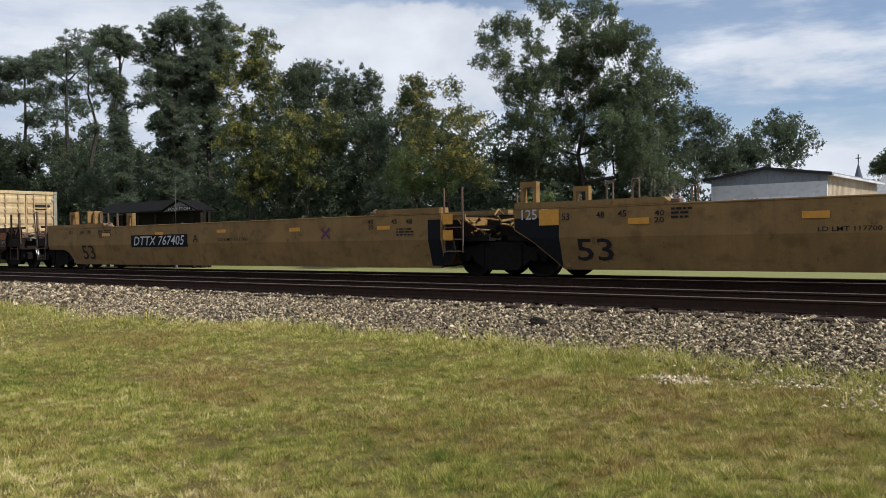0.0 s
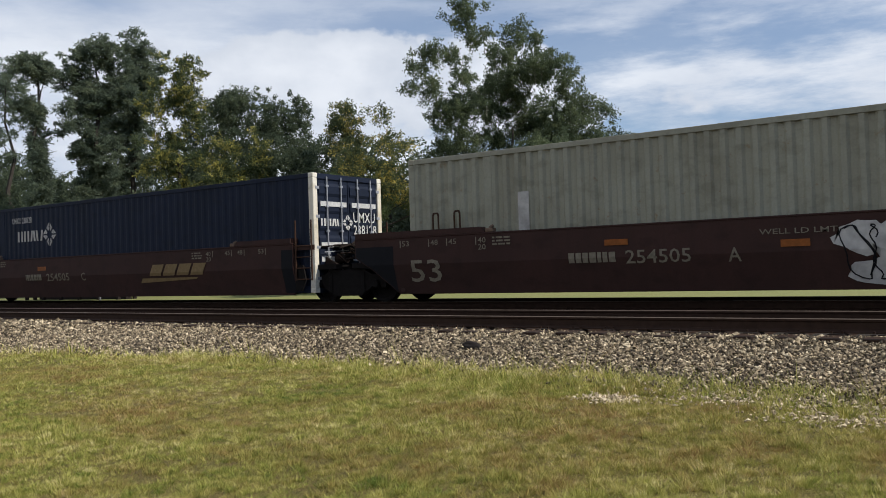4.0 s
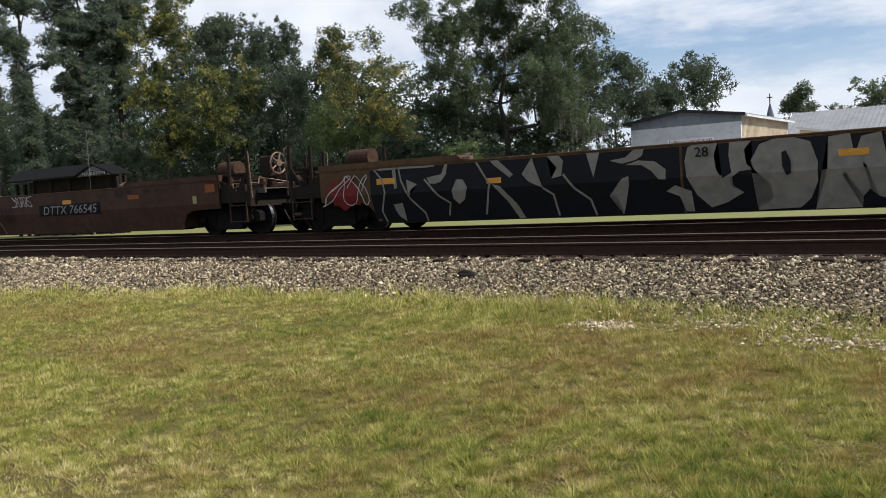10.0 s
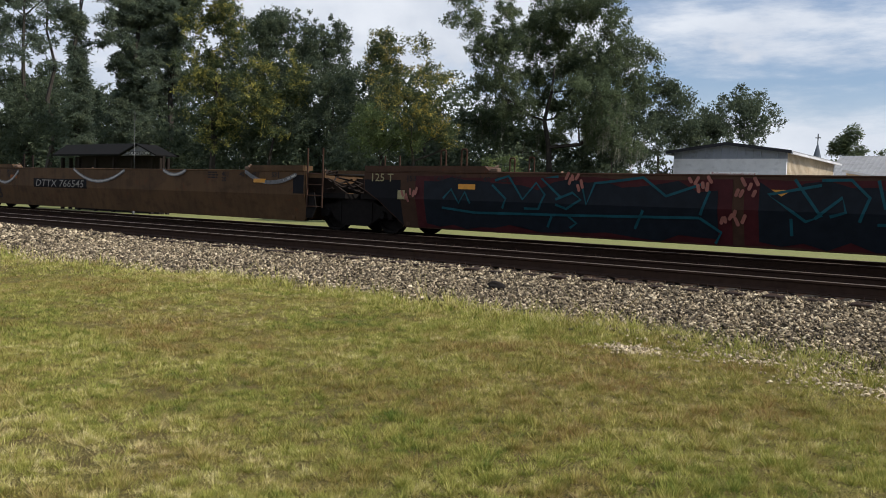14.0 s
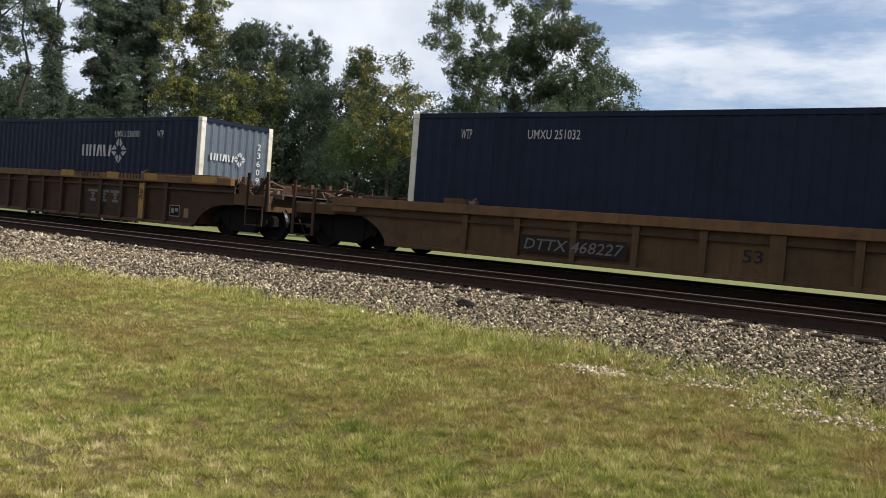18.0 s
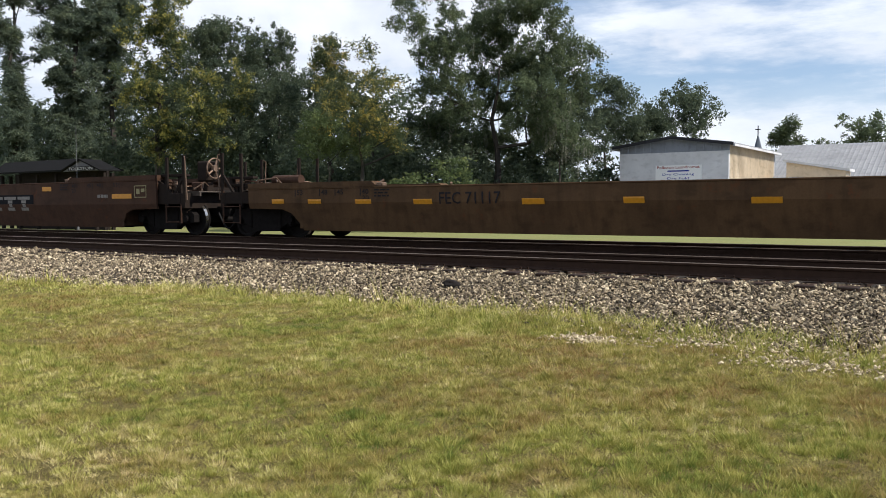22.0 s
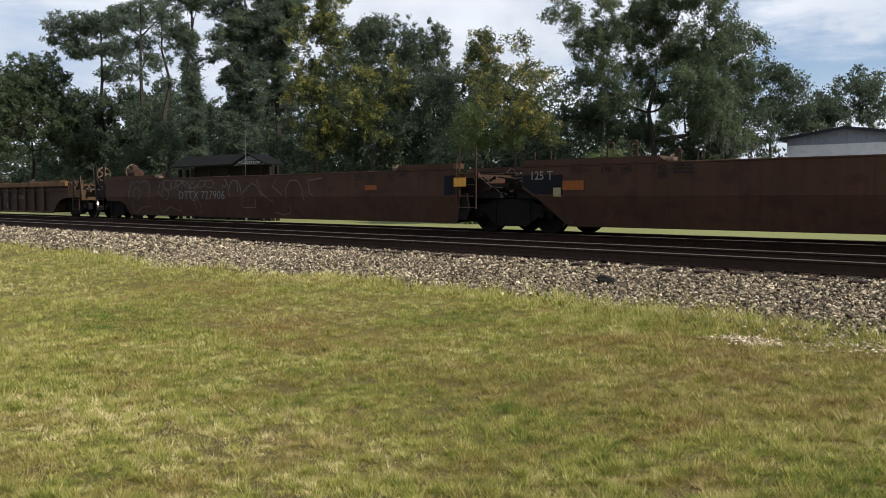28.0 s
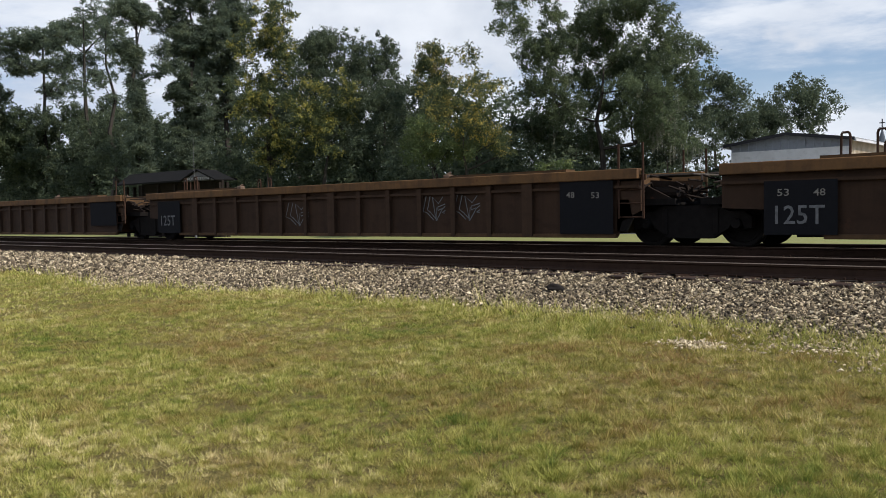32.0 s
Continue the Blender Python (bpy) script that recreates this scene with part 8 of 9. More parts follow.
side_mark(b, "lettering", write(bmesh.new(), "53", 0.82, 1.28, 1.95, 2.33), "chalk")
side_mark(b, "lettering", write(bmesh.new(), "110\"", 0.80, 1.28, 1.64, 1.80), "blue", "", 3)
side_mark(b, "placard", rect(bmesh.new(), 0.74, 1.34, 1.52, 1.86), "chalk", "white height placard", 1)
side_mark(b, "small_print", rect(bmesh.new(), 0.80, 1.28, 1.55, 1.60), "blue", "", 3)
side_mark(b, "placard", rect(bmesh.new(), 7.94, 8.42, 2.38, 2.76), "chalk", "white rating placard", 1)
side_mark(b, "small_print", rect(rect(bmesh.new(), 12.97, 13.3, 2.41, 2.58), 13.36, 13.76, 2.43, 2.55), "chalk", "", 1)
for y in (-0.60, 0.60):
    end_mark(b, "emblem", flat(bmesh.new(), [(y - 0.42, 1.98), (y - 0.25, 2.22), (y + 0.25, 2.22), (y + 0.42, 1.98), (y + 0.25, 1.72), (y - 0.25, 1.72)]), "white", "white door emblem")
end_mark(b, "placard", rect(bmesh.new(), 0.45, 1.0, 1.12, 1.32), "white")
end_mark(b, "placard", rect(bmesh.new(), 0.5, 0.85, 0.72, 1.02), "white")

b = container(-198.90, 0.24, M_CNAVY, M_CWHITE, "navy corrugated 53-foot container with grey doors", door_mat=M_CTEAL)
navy_marks(b, 10.80, 1.72, "UMXU 251032", 1.30, 2.92, 2.35)
side_mark(b, "lettering", write(bmesh.new(), "WTP", 14.37, 14.65, 2.34, 2.52), "chalk", "", 2)
end_mark(b, "emblem", line_logo(bmesh.new(), -1.05, 1.85, 0.18), "white")
end_mark(b, "hazard_placard", flat(bmesh.new(), [(0.65, 1.02), (0.95, 1.32), (0.65, 1.62), (0.35, 1.32)]), "white", "pale diamond placard")
end_mark(b, "lettering", write(bmesh.new(), "251032", 0.25, 1.05, 1.78, 1.98), "white")

b = container(-222.15, 0.24, M_CNAVY, M_CWHITE, "navy corrugated 53-foot container with bright white corner posts", doors=False, door_mat=M_CTEAL)
navy_marks(b, 10.66, 1.76, "UMXU 236090", 14.27, 12.29, 2.33)
side_mark(b, "lettering", write(bmesh.new(), "WTP", 1.44, 1.74, 2.38, 2.6), "chalk", "", 2)
end_mark(b, "emblem", line_logo(bmesh.new(), -0.95, 1.78, 0.19), "white")
for k, ch in enumerate("236090"):
    end_mark(b, "lettering", write(bmesh.new(), ch, 0.72, 0.86, 2.22 - 0.24 * k, 2.40 - 0.24 * k), "white")
part("yellow_sticker", box(bmesh.new(), CL - 0.12, CL - 0.03, -CW / 2 - 0.008, -CW / 2 - 0.004, 0.30, 0.95), MARK["stripe"], b)
part("yellow_sticker", box(bmesh.new(), CL + 0.001, CL + 0.005, CW / 2 - 0.12, CW / 2 - 0.03, 0.30, 0.95), MARK["stripe"], b)


# ---------------------------------------------------------------- trees
def leaf_cloud(P, size, rng, long=1.0, out=None):
    """Small three-cornered leaves at the points P, pointing along out where it is given."""
    n = len(P)
    a = rng.normal(0, 1, (n, 3))
    if out is not None:
        a = a * 0.45 + out
    a /= np.linalg.norm(a, axis=1)[:, None]
    b = rng.normal(0, 1, (n, 3)); b -= a * (a * b).sum(1)[:, None]; b /= np.linalg.norm(b, axis=1)[:, None]
    s = (size * rng.uniform(0.6, 1.4, n))[:, None]
    wide = s / long
    V = np.stack([P - a * s * long, P + a * s * long * 0.5 + b * wide * 0.62, P + a * s * long * 0.8 - b * wide * 0.45], 1)
    F = (np.arange(n) * 3)[:, None] + np.array([[0, 1, 2]])
    return V.reshape(-1, 3), F


def cones(A, B, ra, rb, k=5):
    """Tapered sticks from the points A to the points B."""
    A, B, ra, rb = np.array(A), np.array(B), np.array(ra)[:, None, None], np.array(rb)[:, None, None]
    d = B - A
    d /= np.maximum(np.linalg.norm(d, axis=1)[:, None], 1e-6)
    e = np.cross(d, np.array([0.31, 0.83, 0.46])); e /= np.linalg.norm(e, axis=1)[:, None]
    f = np.cross(d, e)
    t = np.arange(k) * 2 * np.pi / k
    ring = e[:, None, :] * np.cos(t)[None, :, None] + f[:, None, :] * np.sin(t)[None, :, None]
    V = np.concatenate([A[:, None, :] + ring * ra, B[:, None, :] + ring * rb], 1)
    i = np.arange(k); j = (i + 1) % k
    q = np.stack([i, j, j + k, i + k], 1)
    F = (np.arange(len(A)) * 2 * k)[:, None, None] + q[None]
    return V.reshape(-1, 3), F.reshape(-1, 4)


def grow(x, y, kind, leaves, label, seed, lobes, thick=1.0):
    """A tree whose crown is a set of leafy boughs (offset across, height, half width, half height)."""
    rng = np.random.default_rng(seed)
    g = float(lawn_z(x, y)) - 0.05
    root = thing("tree", label, "tree", pose(x, y, g, 0, 0, math.degrees(math.atan2(-x, y))), group="trees behind the tracks")
    L = np.array(lobes)
    L[:, 1] -= g
    top, half = L[:, 1].max(), np.abs(L[:, 0]).max() + 0.5
    pine = kind in ("pine", "vine")
    if kind != "sparse" and "large live" not in label and not (kind == "pine" and "dense" not in label):
        # smaller boughs between each two that lie close together
        more = []
        for i, p in enumerate(L):
            gap = np.hypot(L[:, 0] - p[0], L[:, 1] - p[1])
            for j in np.argsort(gap)[1:3]:
                if gap[j] < 2.6 * (p[2] + L[j][2]) / 2:
                    more.append((p + L[j]) / 2 * np.array([1, 1, 0.92, 0.92]) + np.array([rng.normal(0, 0.12), rng.normal(0, 0.12), 0, 0]) * p[2])
        if more:
            L = np.concatenate([L, np.array(more)])
            thick *= len(lobes) / len(L) * 1.15
    far = max(1.0, math.hypot(x, y) / 52.0)
    depth = rng.normal(0, (0.30 if pine else 0.42) * half, len(L))
    S = []          # sticks: from, to, radius, radius
    bole = 0.10 + 0.012 * top
    knots = [np.array([0.0, 0.0, 0.0])]
    steps = 6
    reach_top = top * (0.98 if pine else 0.62)
    for i in range(1, steps + 1):
        knots.append(np.array([rng.normal(0, 0.012 * top) + (L[:, 0].mean() * i / steps if not pine else 0), rng.normal(0, 0.012 * top), reach_top * i / steps]))
    for i in range(steps):
        w0, w1 = (bole * (1 - 0.85 * j / steps) for j in (i, i + 1))
        S.append((knots[i], knots[i + 1], w0, w1))
    P, O = [], []
    rc0 = (0.30 if pine else 0.37) * math.sqrt(far)
    size = (0.080 if pine else 0.070) * far
    nodes = [(k, bole * (1 - 0.85 * i / steps)) for i, k in enumerate(knots) if k[2] > top * 0.2]
    order = np.argsort(np.hypot(L[:, 0], depth) + 0.8 * np.abs(L[:, 1] - 0.45 * top))
    for (dx, z, rx, rz), dy in zip(L[order], depth[order]):
        if pine and kind != "vine":
            rz *= 1.1
            z += float(rng.normal(0, 0.25))
        c = np.array([dx, dy, z])
        # each bough leaves the nearest stouter limb below it
        far_from = [np.linalg.norm(c - p) + 1.6 * max(0.0, p[2] - z + 0.35 * math.hypot(c[0] - p[0], c[1] - p[1])) for p, _ in nodes]
        s, rs = nodes[int(np.argmin(far_from))]
        m = (s + c) / 2 + rng.normal(0, 0.12, 3) * np.linalg.norm(c - s) * 0.6
        r = min(rs * 0.72, bole * (0.30 if pine else 0.5))
        S += [(s, m, r, r * 0.8), (m, c, r * 0.8, r * 0.55)]
        nodes += [(m, r * 0.8), (c, r * 0.55)]
        if not pine:
            rx, rz = (0.90 * rx, 0.90 * rz) if "large live" not in label else (1.02 * rx, 1.02 * rz)
        n = max(5, int(4.0 * thick * rx * rz / rc0 ** 2))
        d = rng.normal(0, 1, (n, 3)); d /= np.linalg.norm(d, axis=1)[:, None]
        rad = rng.uniform(0.10, 1.12, n) ** 0.5
        if not pine:
            rad *= np.where(rng.uniform(0, 1, n) < 0.16, rng.uniform(1.05, 1.35, n), 1.0)
        C = c + d * rad[:, None] * np.array([rx, rx, rz])
        per = int(2650 * thick * rx * rz / n / far ** 1.6)
        if kind == "sparse":
            per = int(per * 0.4)
        if kind == "pine":
            per = int(per * (1.35 if "dense" in label else 0.85))
        for q in C:
            e = c + (q - c) * 0.25
            S.append((e, q, min(r * 0.30, 0.03), 0.006))
            rc = rc0 * rng.uniform(0.55, 1.5)
            w = int(per * (rc / rc0) ** 1.5) + 4
            if pine:
                o = rng.normal(0, 1, (w, 3)) * np.array([0.46, 0.46, 0.32]) * rc
                o[:, 2] -= 0.12 * (o[:, 0] ** 2 + o[:, 1] ** 2) / rc
            else:
                # sprays of leaves along a few twigs that leave the branch's end
                t = rng.normal(0, 0.75, (4, 3)) + (q - c) / max(rx, rz) * 0.8 + np.array([0, 0, 0.15])
                t /= np.linalg.norm(t, axis=1)[:, None]
                u = rng.uniform(-0.25, 1.0, (w, 1))
                o = t[rng.integers(0, 4, w)] * u * rc * 1.15 + rng.normal(0, 0.24, (w, 3)) * rc * (1.25 - 0.6 * u)
            P.append(q + o); O.append(o / rc)
    A, B, ra, rb = zip(*S)
    V, F = cones(A, B, ra, rb, 4)
    part("trunk", quick_mesh("trunk", V, F, M_BARK), None, root)
    P, O = np.concatenate(P), np.concatenate(O)
    keep = P[:, 2] > 0.2
    P, O = P[keep], O[keep]
    V, F = leaf_cloud(P, size, rng, 1.5 if pine else 1.0, O * 1.4 if pine else O * 0.5)
    part("crown", quick_mesh("crown", V, F, leaves), None, root)
    if "moss" in label or "large live" in label:
        k = 150
        q = P[rng.integers(0, len(P), k)]
        n = 26
        drop = rng.uniform(0.35, 1.1, k)
        hang = np.tile(np.linspace(0, 1, n), k)
        Q = np.repeat(q, n, 0) - np.stack([rng.normal(0, 0.05, k * n) * (1.2 - hang), rng.normal(0, 0.05, k * n) * (1.2 - hang), hang * np.repeat(drop, n)], 1)
        V, F = leaf_cloud(Q, 0.055, rng, 1.5)
        part("hanging_moss", quick_mesh("hanging_moss", V, F, L_MOSS), None, root, "grey hanging moss strands")
    return root


def distant(x, y, h, w, seed, label):
    rng = np.random.default_rng(seed)
    lobes = []
    for i in range(13):
        u = rng.uniform(0.30, 0.9)
        env = 0.5 * w * math.sin(math.pi * (0.15 + 0.75 * u)) ** 0.7
        lobes.append((env * rng.uniform(-0.75, 0.75), h * u, w * rng.uniform(0.11, 0.19), h * rng.uniform(0.07, 0.12)))
    return grow(x, y, "pine" if "pine" in label else "broad", L_OAK, label, seed, lobes, 0.8)


grow(-111.4, 42, "oak", L_OAK, "broad dark-green oak with a drooping uneven crown", 1, [(-3.2, 14.7, 3.71, 3.47), (-5.5, 9.4, 2.85, 4.14), (0.1, 16.5, 3.47, 3.24), (2.6, 13.5, 3.93, 3.93), (-0.8, 10.5, 4.7, 4.23), (3.8, 9.4, 3.8, 3.8), (6.4, 10.1, 2.78, 3.57), (1.6, 18.1, 2.24, 1.79), (-4.1, 12.3, 3.02, 3.53)])
grow(-104.7, 48, "pine", L_PINE, "tall dark pine with a bare trunk and tufted crown", 2, [(-3.1, 22.8, 3.35, 1.24), (-0.3, 22.7, 2.73, 1.36), (-1.9, 19.9, 2.8, 1.03), (1.6, 19.3, 2.19, 1.05), (-4.0, 21.5, 2.43, 0.78), (1.8, 24.1, 2.84, 1.6), (4.2, 24.6, 2.37, 1.36), (1.2, 17.1, 1.76, 0.88)])
grow(-90.0, 46, "pine", L_PINE, "tall dark pine with a bare trunk and tufted crown", 3, [(-0.8, 19.1, 2.42, 1.05), (-1.9, 20.9, 2.06, 1.07), (0.6, 17.0, 1.56, 0.86), (-2.3, 16.5, 1.65, 0.82), (1.5, 23.7, 2.2, 1.26), (2.7, 21.9, 1.84, 1.07), (-0.9, 15.1, 1.6, 0.72)], 0.6)
grow(-77.4, 42, "pine", L_PINE, "tall dark pine with a bare trunk and tufted crown", 5, [(-0.3, 17.2, 1.56, 0.83), (0.5, 15.1, 1.36, 0.75), (-1.1, 14.5, 1.27, 0.63), (0.8, 17.8, 1.36, 0.68), (0.1, 13.0, 1.16, 0.55), (-0.2, 19.6, 1.2, 0.7), (0.6, 18.8, 1.1, 0.6)], 0.45)
grow(-62.3, 36, "vine", L_PINE, "slender pine with vines climbing its trunk", 6, [(-0.4, 18.3, 1.28, 0.7), (-1.1, 17.5, 1.06, 0.59), (0.5, 17.1, 1.1, 0.57), (-1.0, 14.9, 0.9, 0.5), (-0.8, 14.1, 0.52, 0.34)] + [(0.08 * math.sin(3.1 * i), 14.6 - 1.0 * i, 0.50 + 0.06 * i, 0.75) for i in range(12)], 1.9)
grow(-60.9, 40, "pine", L_PINE, "tall dense dark pine among vines", 7, [(0.8, 19.7, 1.84, 0.92), (-0.8, 18.7, 1.66, 0.95), (-1.9, 17.5, 1.33, 0.85), (2.2, 18.0, 1.56, 1.0), (-1.6, 13.6, 1.71, 0.83), (0.3, 14.7, 1.71, 1.14), (-0.8, 12.0, 1.39, 0.69), (0.8, 12.2, 1.4, 1.12), (-0.8, 10.8, 1.44, 0.75), (0.8, 10.1, 1.23, 1.12), (-0.3, 9.2, 1.31, 0.85), (0.6, 16.4, 1.6, 1.0), (-0.9, 15.4, 1.4, 0.8), (2.0, 15.9, 1.1, 0.9), (0.0, 7.6, 1.5, 1.1), (-0.9, 6.2, 1.5, 1.2), (0.8, 5.6, 1.6, 1.2), (-0.2, 4.2, 1.7, 1.2)])
grow(-61.4, 44, "pine", L_PINE, "tall dense dark pine among vines", 8, [(0.2, 20.1, 1.69, 1.09), (1.5, 18.2, 1.65, 1.18), (-0.5, 15.0, 1.56, 1.2), (-0.8, 12.5, 1.62, 1.32), (-0.3, 10.1, 1.48, 1.3), (0.6, 16.7, 1.5, 1.0)])
grow(-48.6, 38, "broad", L_GUM, "tall sweetgum turning yellow at the top", 9, [(-0.1, 16.3, 1.19, 0.89), (1.2, 15.3, 1.16, 0.87), (-1.5, 12.3, 1.15, 1.0), (0.2, 12.9, 1.16, 0.97), (-0.5, 10.7, 1.46, 1.12), (-1.2, 9.0, 1.38, 1.13), (0.6, 9.2, 1.33, 1.09), (-0.3, 7.0, 1.68, 1.2), (1.1, 7.1, 1.17, 1.17), (1.5, 11.5, 0.89, 0.8), (0.2, 5.3, 1.66, 1.09), (0.5, 14.2, 1.3, 0.9), (-1.0, 14.1, 1.2, 0.9), (1.7, 13.4, 0.8, 0.7)])
grow(-45.0, 40, "broad", L_GUM, "sweetgum with yellowing leaves beside dark trees", 109, [(-0.9, 10.7, 1.05, 0.81), (-0.7, 9.0, 1.19, 1.04), (1.6, 10.3, 0.78, 1.14), (2.0, 8.9, 0.9, 1.13), (-1.4, 7.3, 1.29, 1.29), (0.3, 6.7, 1.25, 1.16)])
grow(-48.5, 45, "broad", L_WOOD, "dark-green broadleaf tree in the wood", 10, [(-0.7, 14.8, 1.49, 1.07), (-2.2, 13.9, 1.52, 1.09), (-0.9, 14.1, 1.58, 1.21), (-1.9, 13.8, 1.23, 1.23), (0.2, 12.4, 1.29, 1.29), (-0.3, 9.5, 1.55, 1.81), (1.8, 11.7, 1.51, 1.76), (2.0, 9.0, 1.49, 1.74), (1.2, 13.6, 1.2, 0.9)])
grow(-47.3, 48, "broad", L_WOOD, "dark-green broadleaf tree in the wood", 11, [(0.3, 14.4, 1.16, 0.84), (1.1, 14.0, 0.68, 0.63), (-0.2, 12.7, 1.59, 1.22), (0.9, 11.1, 1.4, 1.4), (-0.1, 9.4, 1.84, 1.58), (-1.7, 15.1, 1.1, 0.88)])
grow(-38.4, 44, "broad", L_RUST, "slim tree with amber and green leaves", 12, [(-0.1, 12.5, 0.78, 0.69), (-0.4, 11.7, 0.92, 0.78), (0.5, 11.1, 1.0, 0.77), (-0.6, 10.4, 1.01, 0.92), (0.5, 9.6, 1.09, 0.9)])
grow(-33.7, 43, "sparse", L_GUM, "sparse slim tree with yellow top leaves", 13, [(-0.1, 11.7, 0.47, 0.43), (-0.6, 10.9, 0.86, 0.65), (0.3, 9.9, 0.94, 0.68), (-0.3, 9.0, 1.07, 0.73), (1.1, 8.8, 0.84, 0.63), (-1.0, 11.7, 0.39, 0.35)])
grow(-29.2, 36, "broad", L_RUST, "low spreading tree with orange-yellow leaves", 14, [(-0.3, 7.0, 1.02, 0.62), (-1.2, 6.4, 0.99, 0.74), (0.7, 6.4, 1.0, 0.68), (1.6, 5.6, 0.7, 0.77), (0.1, 5.4, 1.08, 0.79), (-0.9, 7.4, 0.73, 0.48), (0.3, 8.7, 0.8, 0.6), (-1.7, 8.3, 0.6, 0.5), (1.3, 7.7, 0.6, 0.5), (-2.2, 5.6, 0.9, 0.6), (2.3, 4.6, 0.8, 0.6)])
grow(-30.6, 35, "broad", L_LIME, "leafy green young tree", 114, [(-0.7, 6.0, 0.92, 0.73), (0.0, 5.2, 0.97, 0.72), (-1.2, 5.3, 0.81, 0.74), (0.9, 4.8, 0.89, 0.64), (2.2, 4.6, 0.97, 0.52), (-0.5, 4.4, 1.27, 0.65)])
grow(-26.9, 46, "oak", L_OAK, "large live oak with open dark crown and bare forks", 15, [
    (-2.0, 16.2, 1.1, 0.8), (-1.3, 15.1, 0.9, 0.6), (-3.0, 14.9, 0.9, 0.6), (-4.6, 14.4, 1.0, 0.6), (-5.5, 14.2, 0.7, 0.45), (-2.5, 13.7, 0.9, 0.7), (-4.7, 12.0, 0.9, 0.6), (-3.4, 11.6, 1.0, 0.8),
    (1.1, 15.2, 1.2, 0.8), (0.1, 14.1, 1.0, 0.8), (2.2, 14.3, 1.2, 0.8), (3.2, 13.2, 1.1, 0.9), (4.3, 12.2, 1.0, 0.8), (1.2, 13.0, 1.3, 0.9), (-0.6, 12.7, 1.2, 0.8), (-1.8, 12.2, 1.1, 0.8), (0.6, 11.7, 1.3, 0.9),
    (2.4, 11.8, 1.3, 0.9), (3.8, 10.8, 1.2, 0.9), (5.0, 11.0, 0.9, 0.7), (-3.5, 10.3, 0.96, 0.74), (-2.2, 10.7, 1.1, 0.8), (-0.8, 11.0, 1.1, 0.8), (1.2, 10.4, 1.2, 0.8), (2.6, 10.2, 1.2, 0.8), (4.4, 9.6, 1.0, 0.9), (2.9, 9.1, 1.2, 0.9),
    (-2.6, 8.9, 1.3, 0.9), (1.7, 8.4, 1.0, 0.7), (2.8, 7.5, 1.2, 0.9), (4.6, 7.6, 1.3, 1.0), (3.6, 6.4, 1.3, 0.9), (5.5, 8.8, 1.0, 0.9), (-1.1, 9.4, 1.0, 0.8), (-3.9, 8.8, 1.0, 0.8), (5.8, 9.9, 0.5, 0.5),
    (0.2, 10.0, 1.1, 0.7), (-0.2, 8.4, 1.1, 0.8), (1.0, 7.4, 1.0, 0.8), (-1.8, 7.6, 1.3, 0.9), (2.0, 6.2, 1.2, 0.8), (0.0, 13.3, 0.9, 0.7), (2.0, 13.2, 1.0, 0.8)], 1.3)
grow(-30.1, 48, "oak", L_OAK, "live oak hung with grey moss", 115, [(-1.4, 7.8, 1.39, 1.03), (-0.5, 6.5, 1.42, 1.02), (-2.2, 6.4, 1.13, 1.13), (1.2, 6.2, 1.3, 1.0), (2.0, 5.3, 1.29, 0.77), (2.9, 6.3, 0.98, 0.85), (-0.4, 5.2, 1.54, 0.79)])
grow(-21.3, 44, "oak", L_OAK, "small oak hung with grey moss", 19, [(-0.6, 5.9, 0.88, 0.76), (0.2, 6.6, 0.83, 0.76), (0.4, 5.3, 0.87, 0.83), (-1.1, 5.1, 0.84, 0.77), (1.2, 4.8, 0.82, 0.75)])
# the trees by the hall take the darker leaves as painted back-light shade
grow(-22.8, 54, "broad", L_WOOD, "dark slim tree behind the oak", 16, [(-1.0, 8.6, 1.01, 1.01), (-0.9, 9.9, 0.78, 0.78), (-0.7, 7.0, 1.14, 1.24), (0.3, 9.9, 0.64, 0.78), (0.7, 8.9, 1.0, 0.82), (0.6, 7.5, 1.27, 1.0), (1.2, 9.2, 0.68, 0.54), (1.6, 8.2, 0.77, 0.59)], 1.1)
grow(-22.0, 58, "broad", L_WOOD, "dark broadleaf tree beside a metal building", 17, [(-0.5, 7.4, 1.31, 1.06), (0.4, 7.8, 1.06, 0.87), (-1.1, 6.2, 1.45, 1.21), (0.7, 6.5, 1.2, 1.05), (1.6, 7.1, 0.95, 0.95)])
grow(-19.8, 62, "broad", L_WOOD, "round-topped oak behind a metal building", 18, [(-0.6, 9.7, 0.92, 0.77), (0.0, 9.3, 1.02, 0.92), (-1.4, 8.8, 0.92, 0.77), (0.5, 8.2, 1.27, 1.12), (-0.5, 7.2, 1.27, 1.12), (1.2, 8.9, 0.91, 0.86), (1.6, 7.3, 1.01, 1.11), (-1.9, 7.4, 1.2, 1.1), (-2.9, 6.6, 1.2, 1.0), (0.4, 6.0, 1.3, 1.0)], 0.85)
grow(-24.0, 50, "broad", L_WOOD, "dark-green broadleaf tree beside the large oak", 41, [(-1.5, 8.0, 1.6, 1.2), (0.4, 8.6, 1.5, 1.1), (1.8, 7.0, 1.3, 1.1), (-0.4, 6.2, 1.7, 1.2), (2.6, 5.2, 1.2, 1.0), (0.9, 4.6, 1.6, 1.0), (-1.8, 4.8, 1.5, 1.1)])
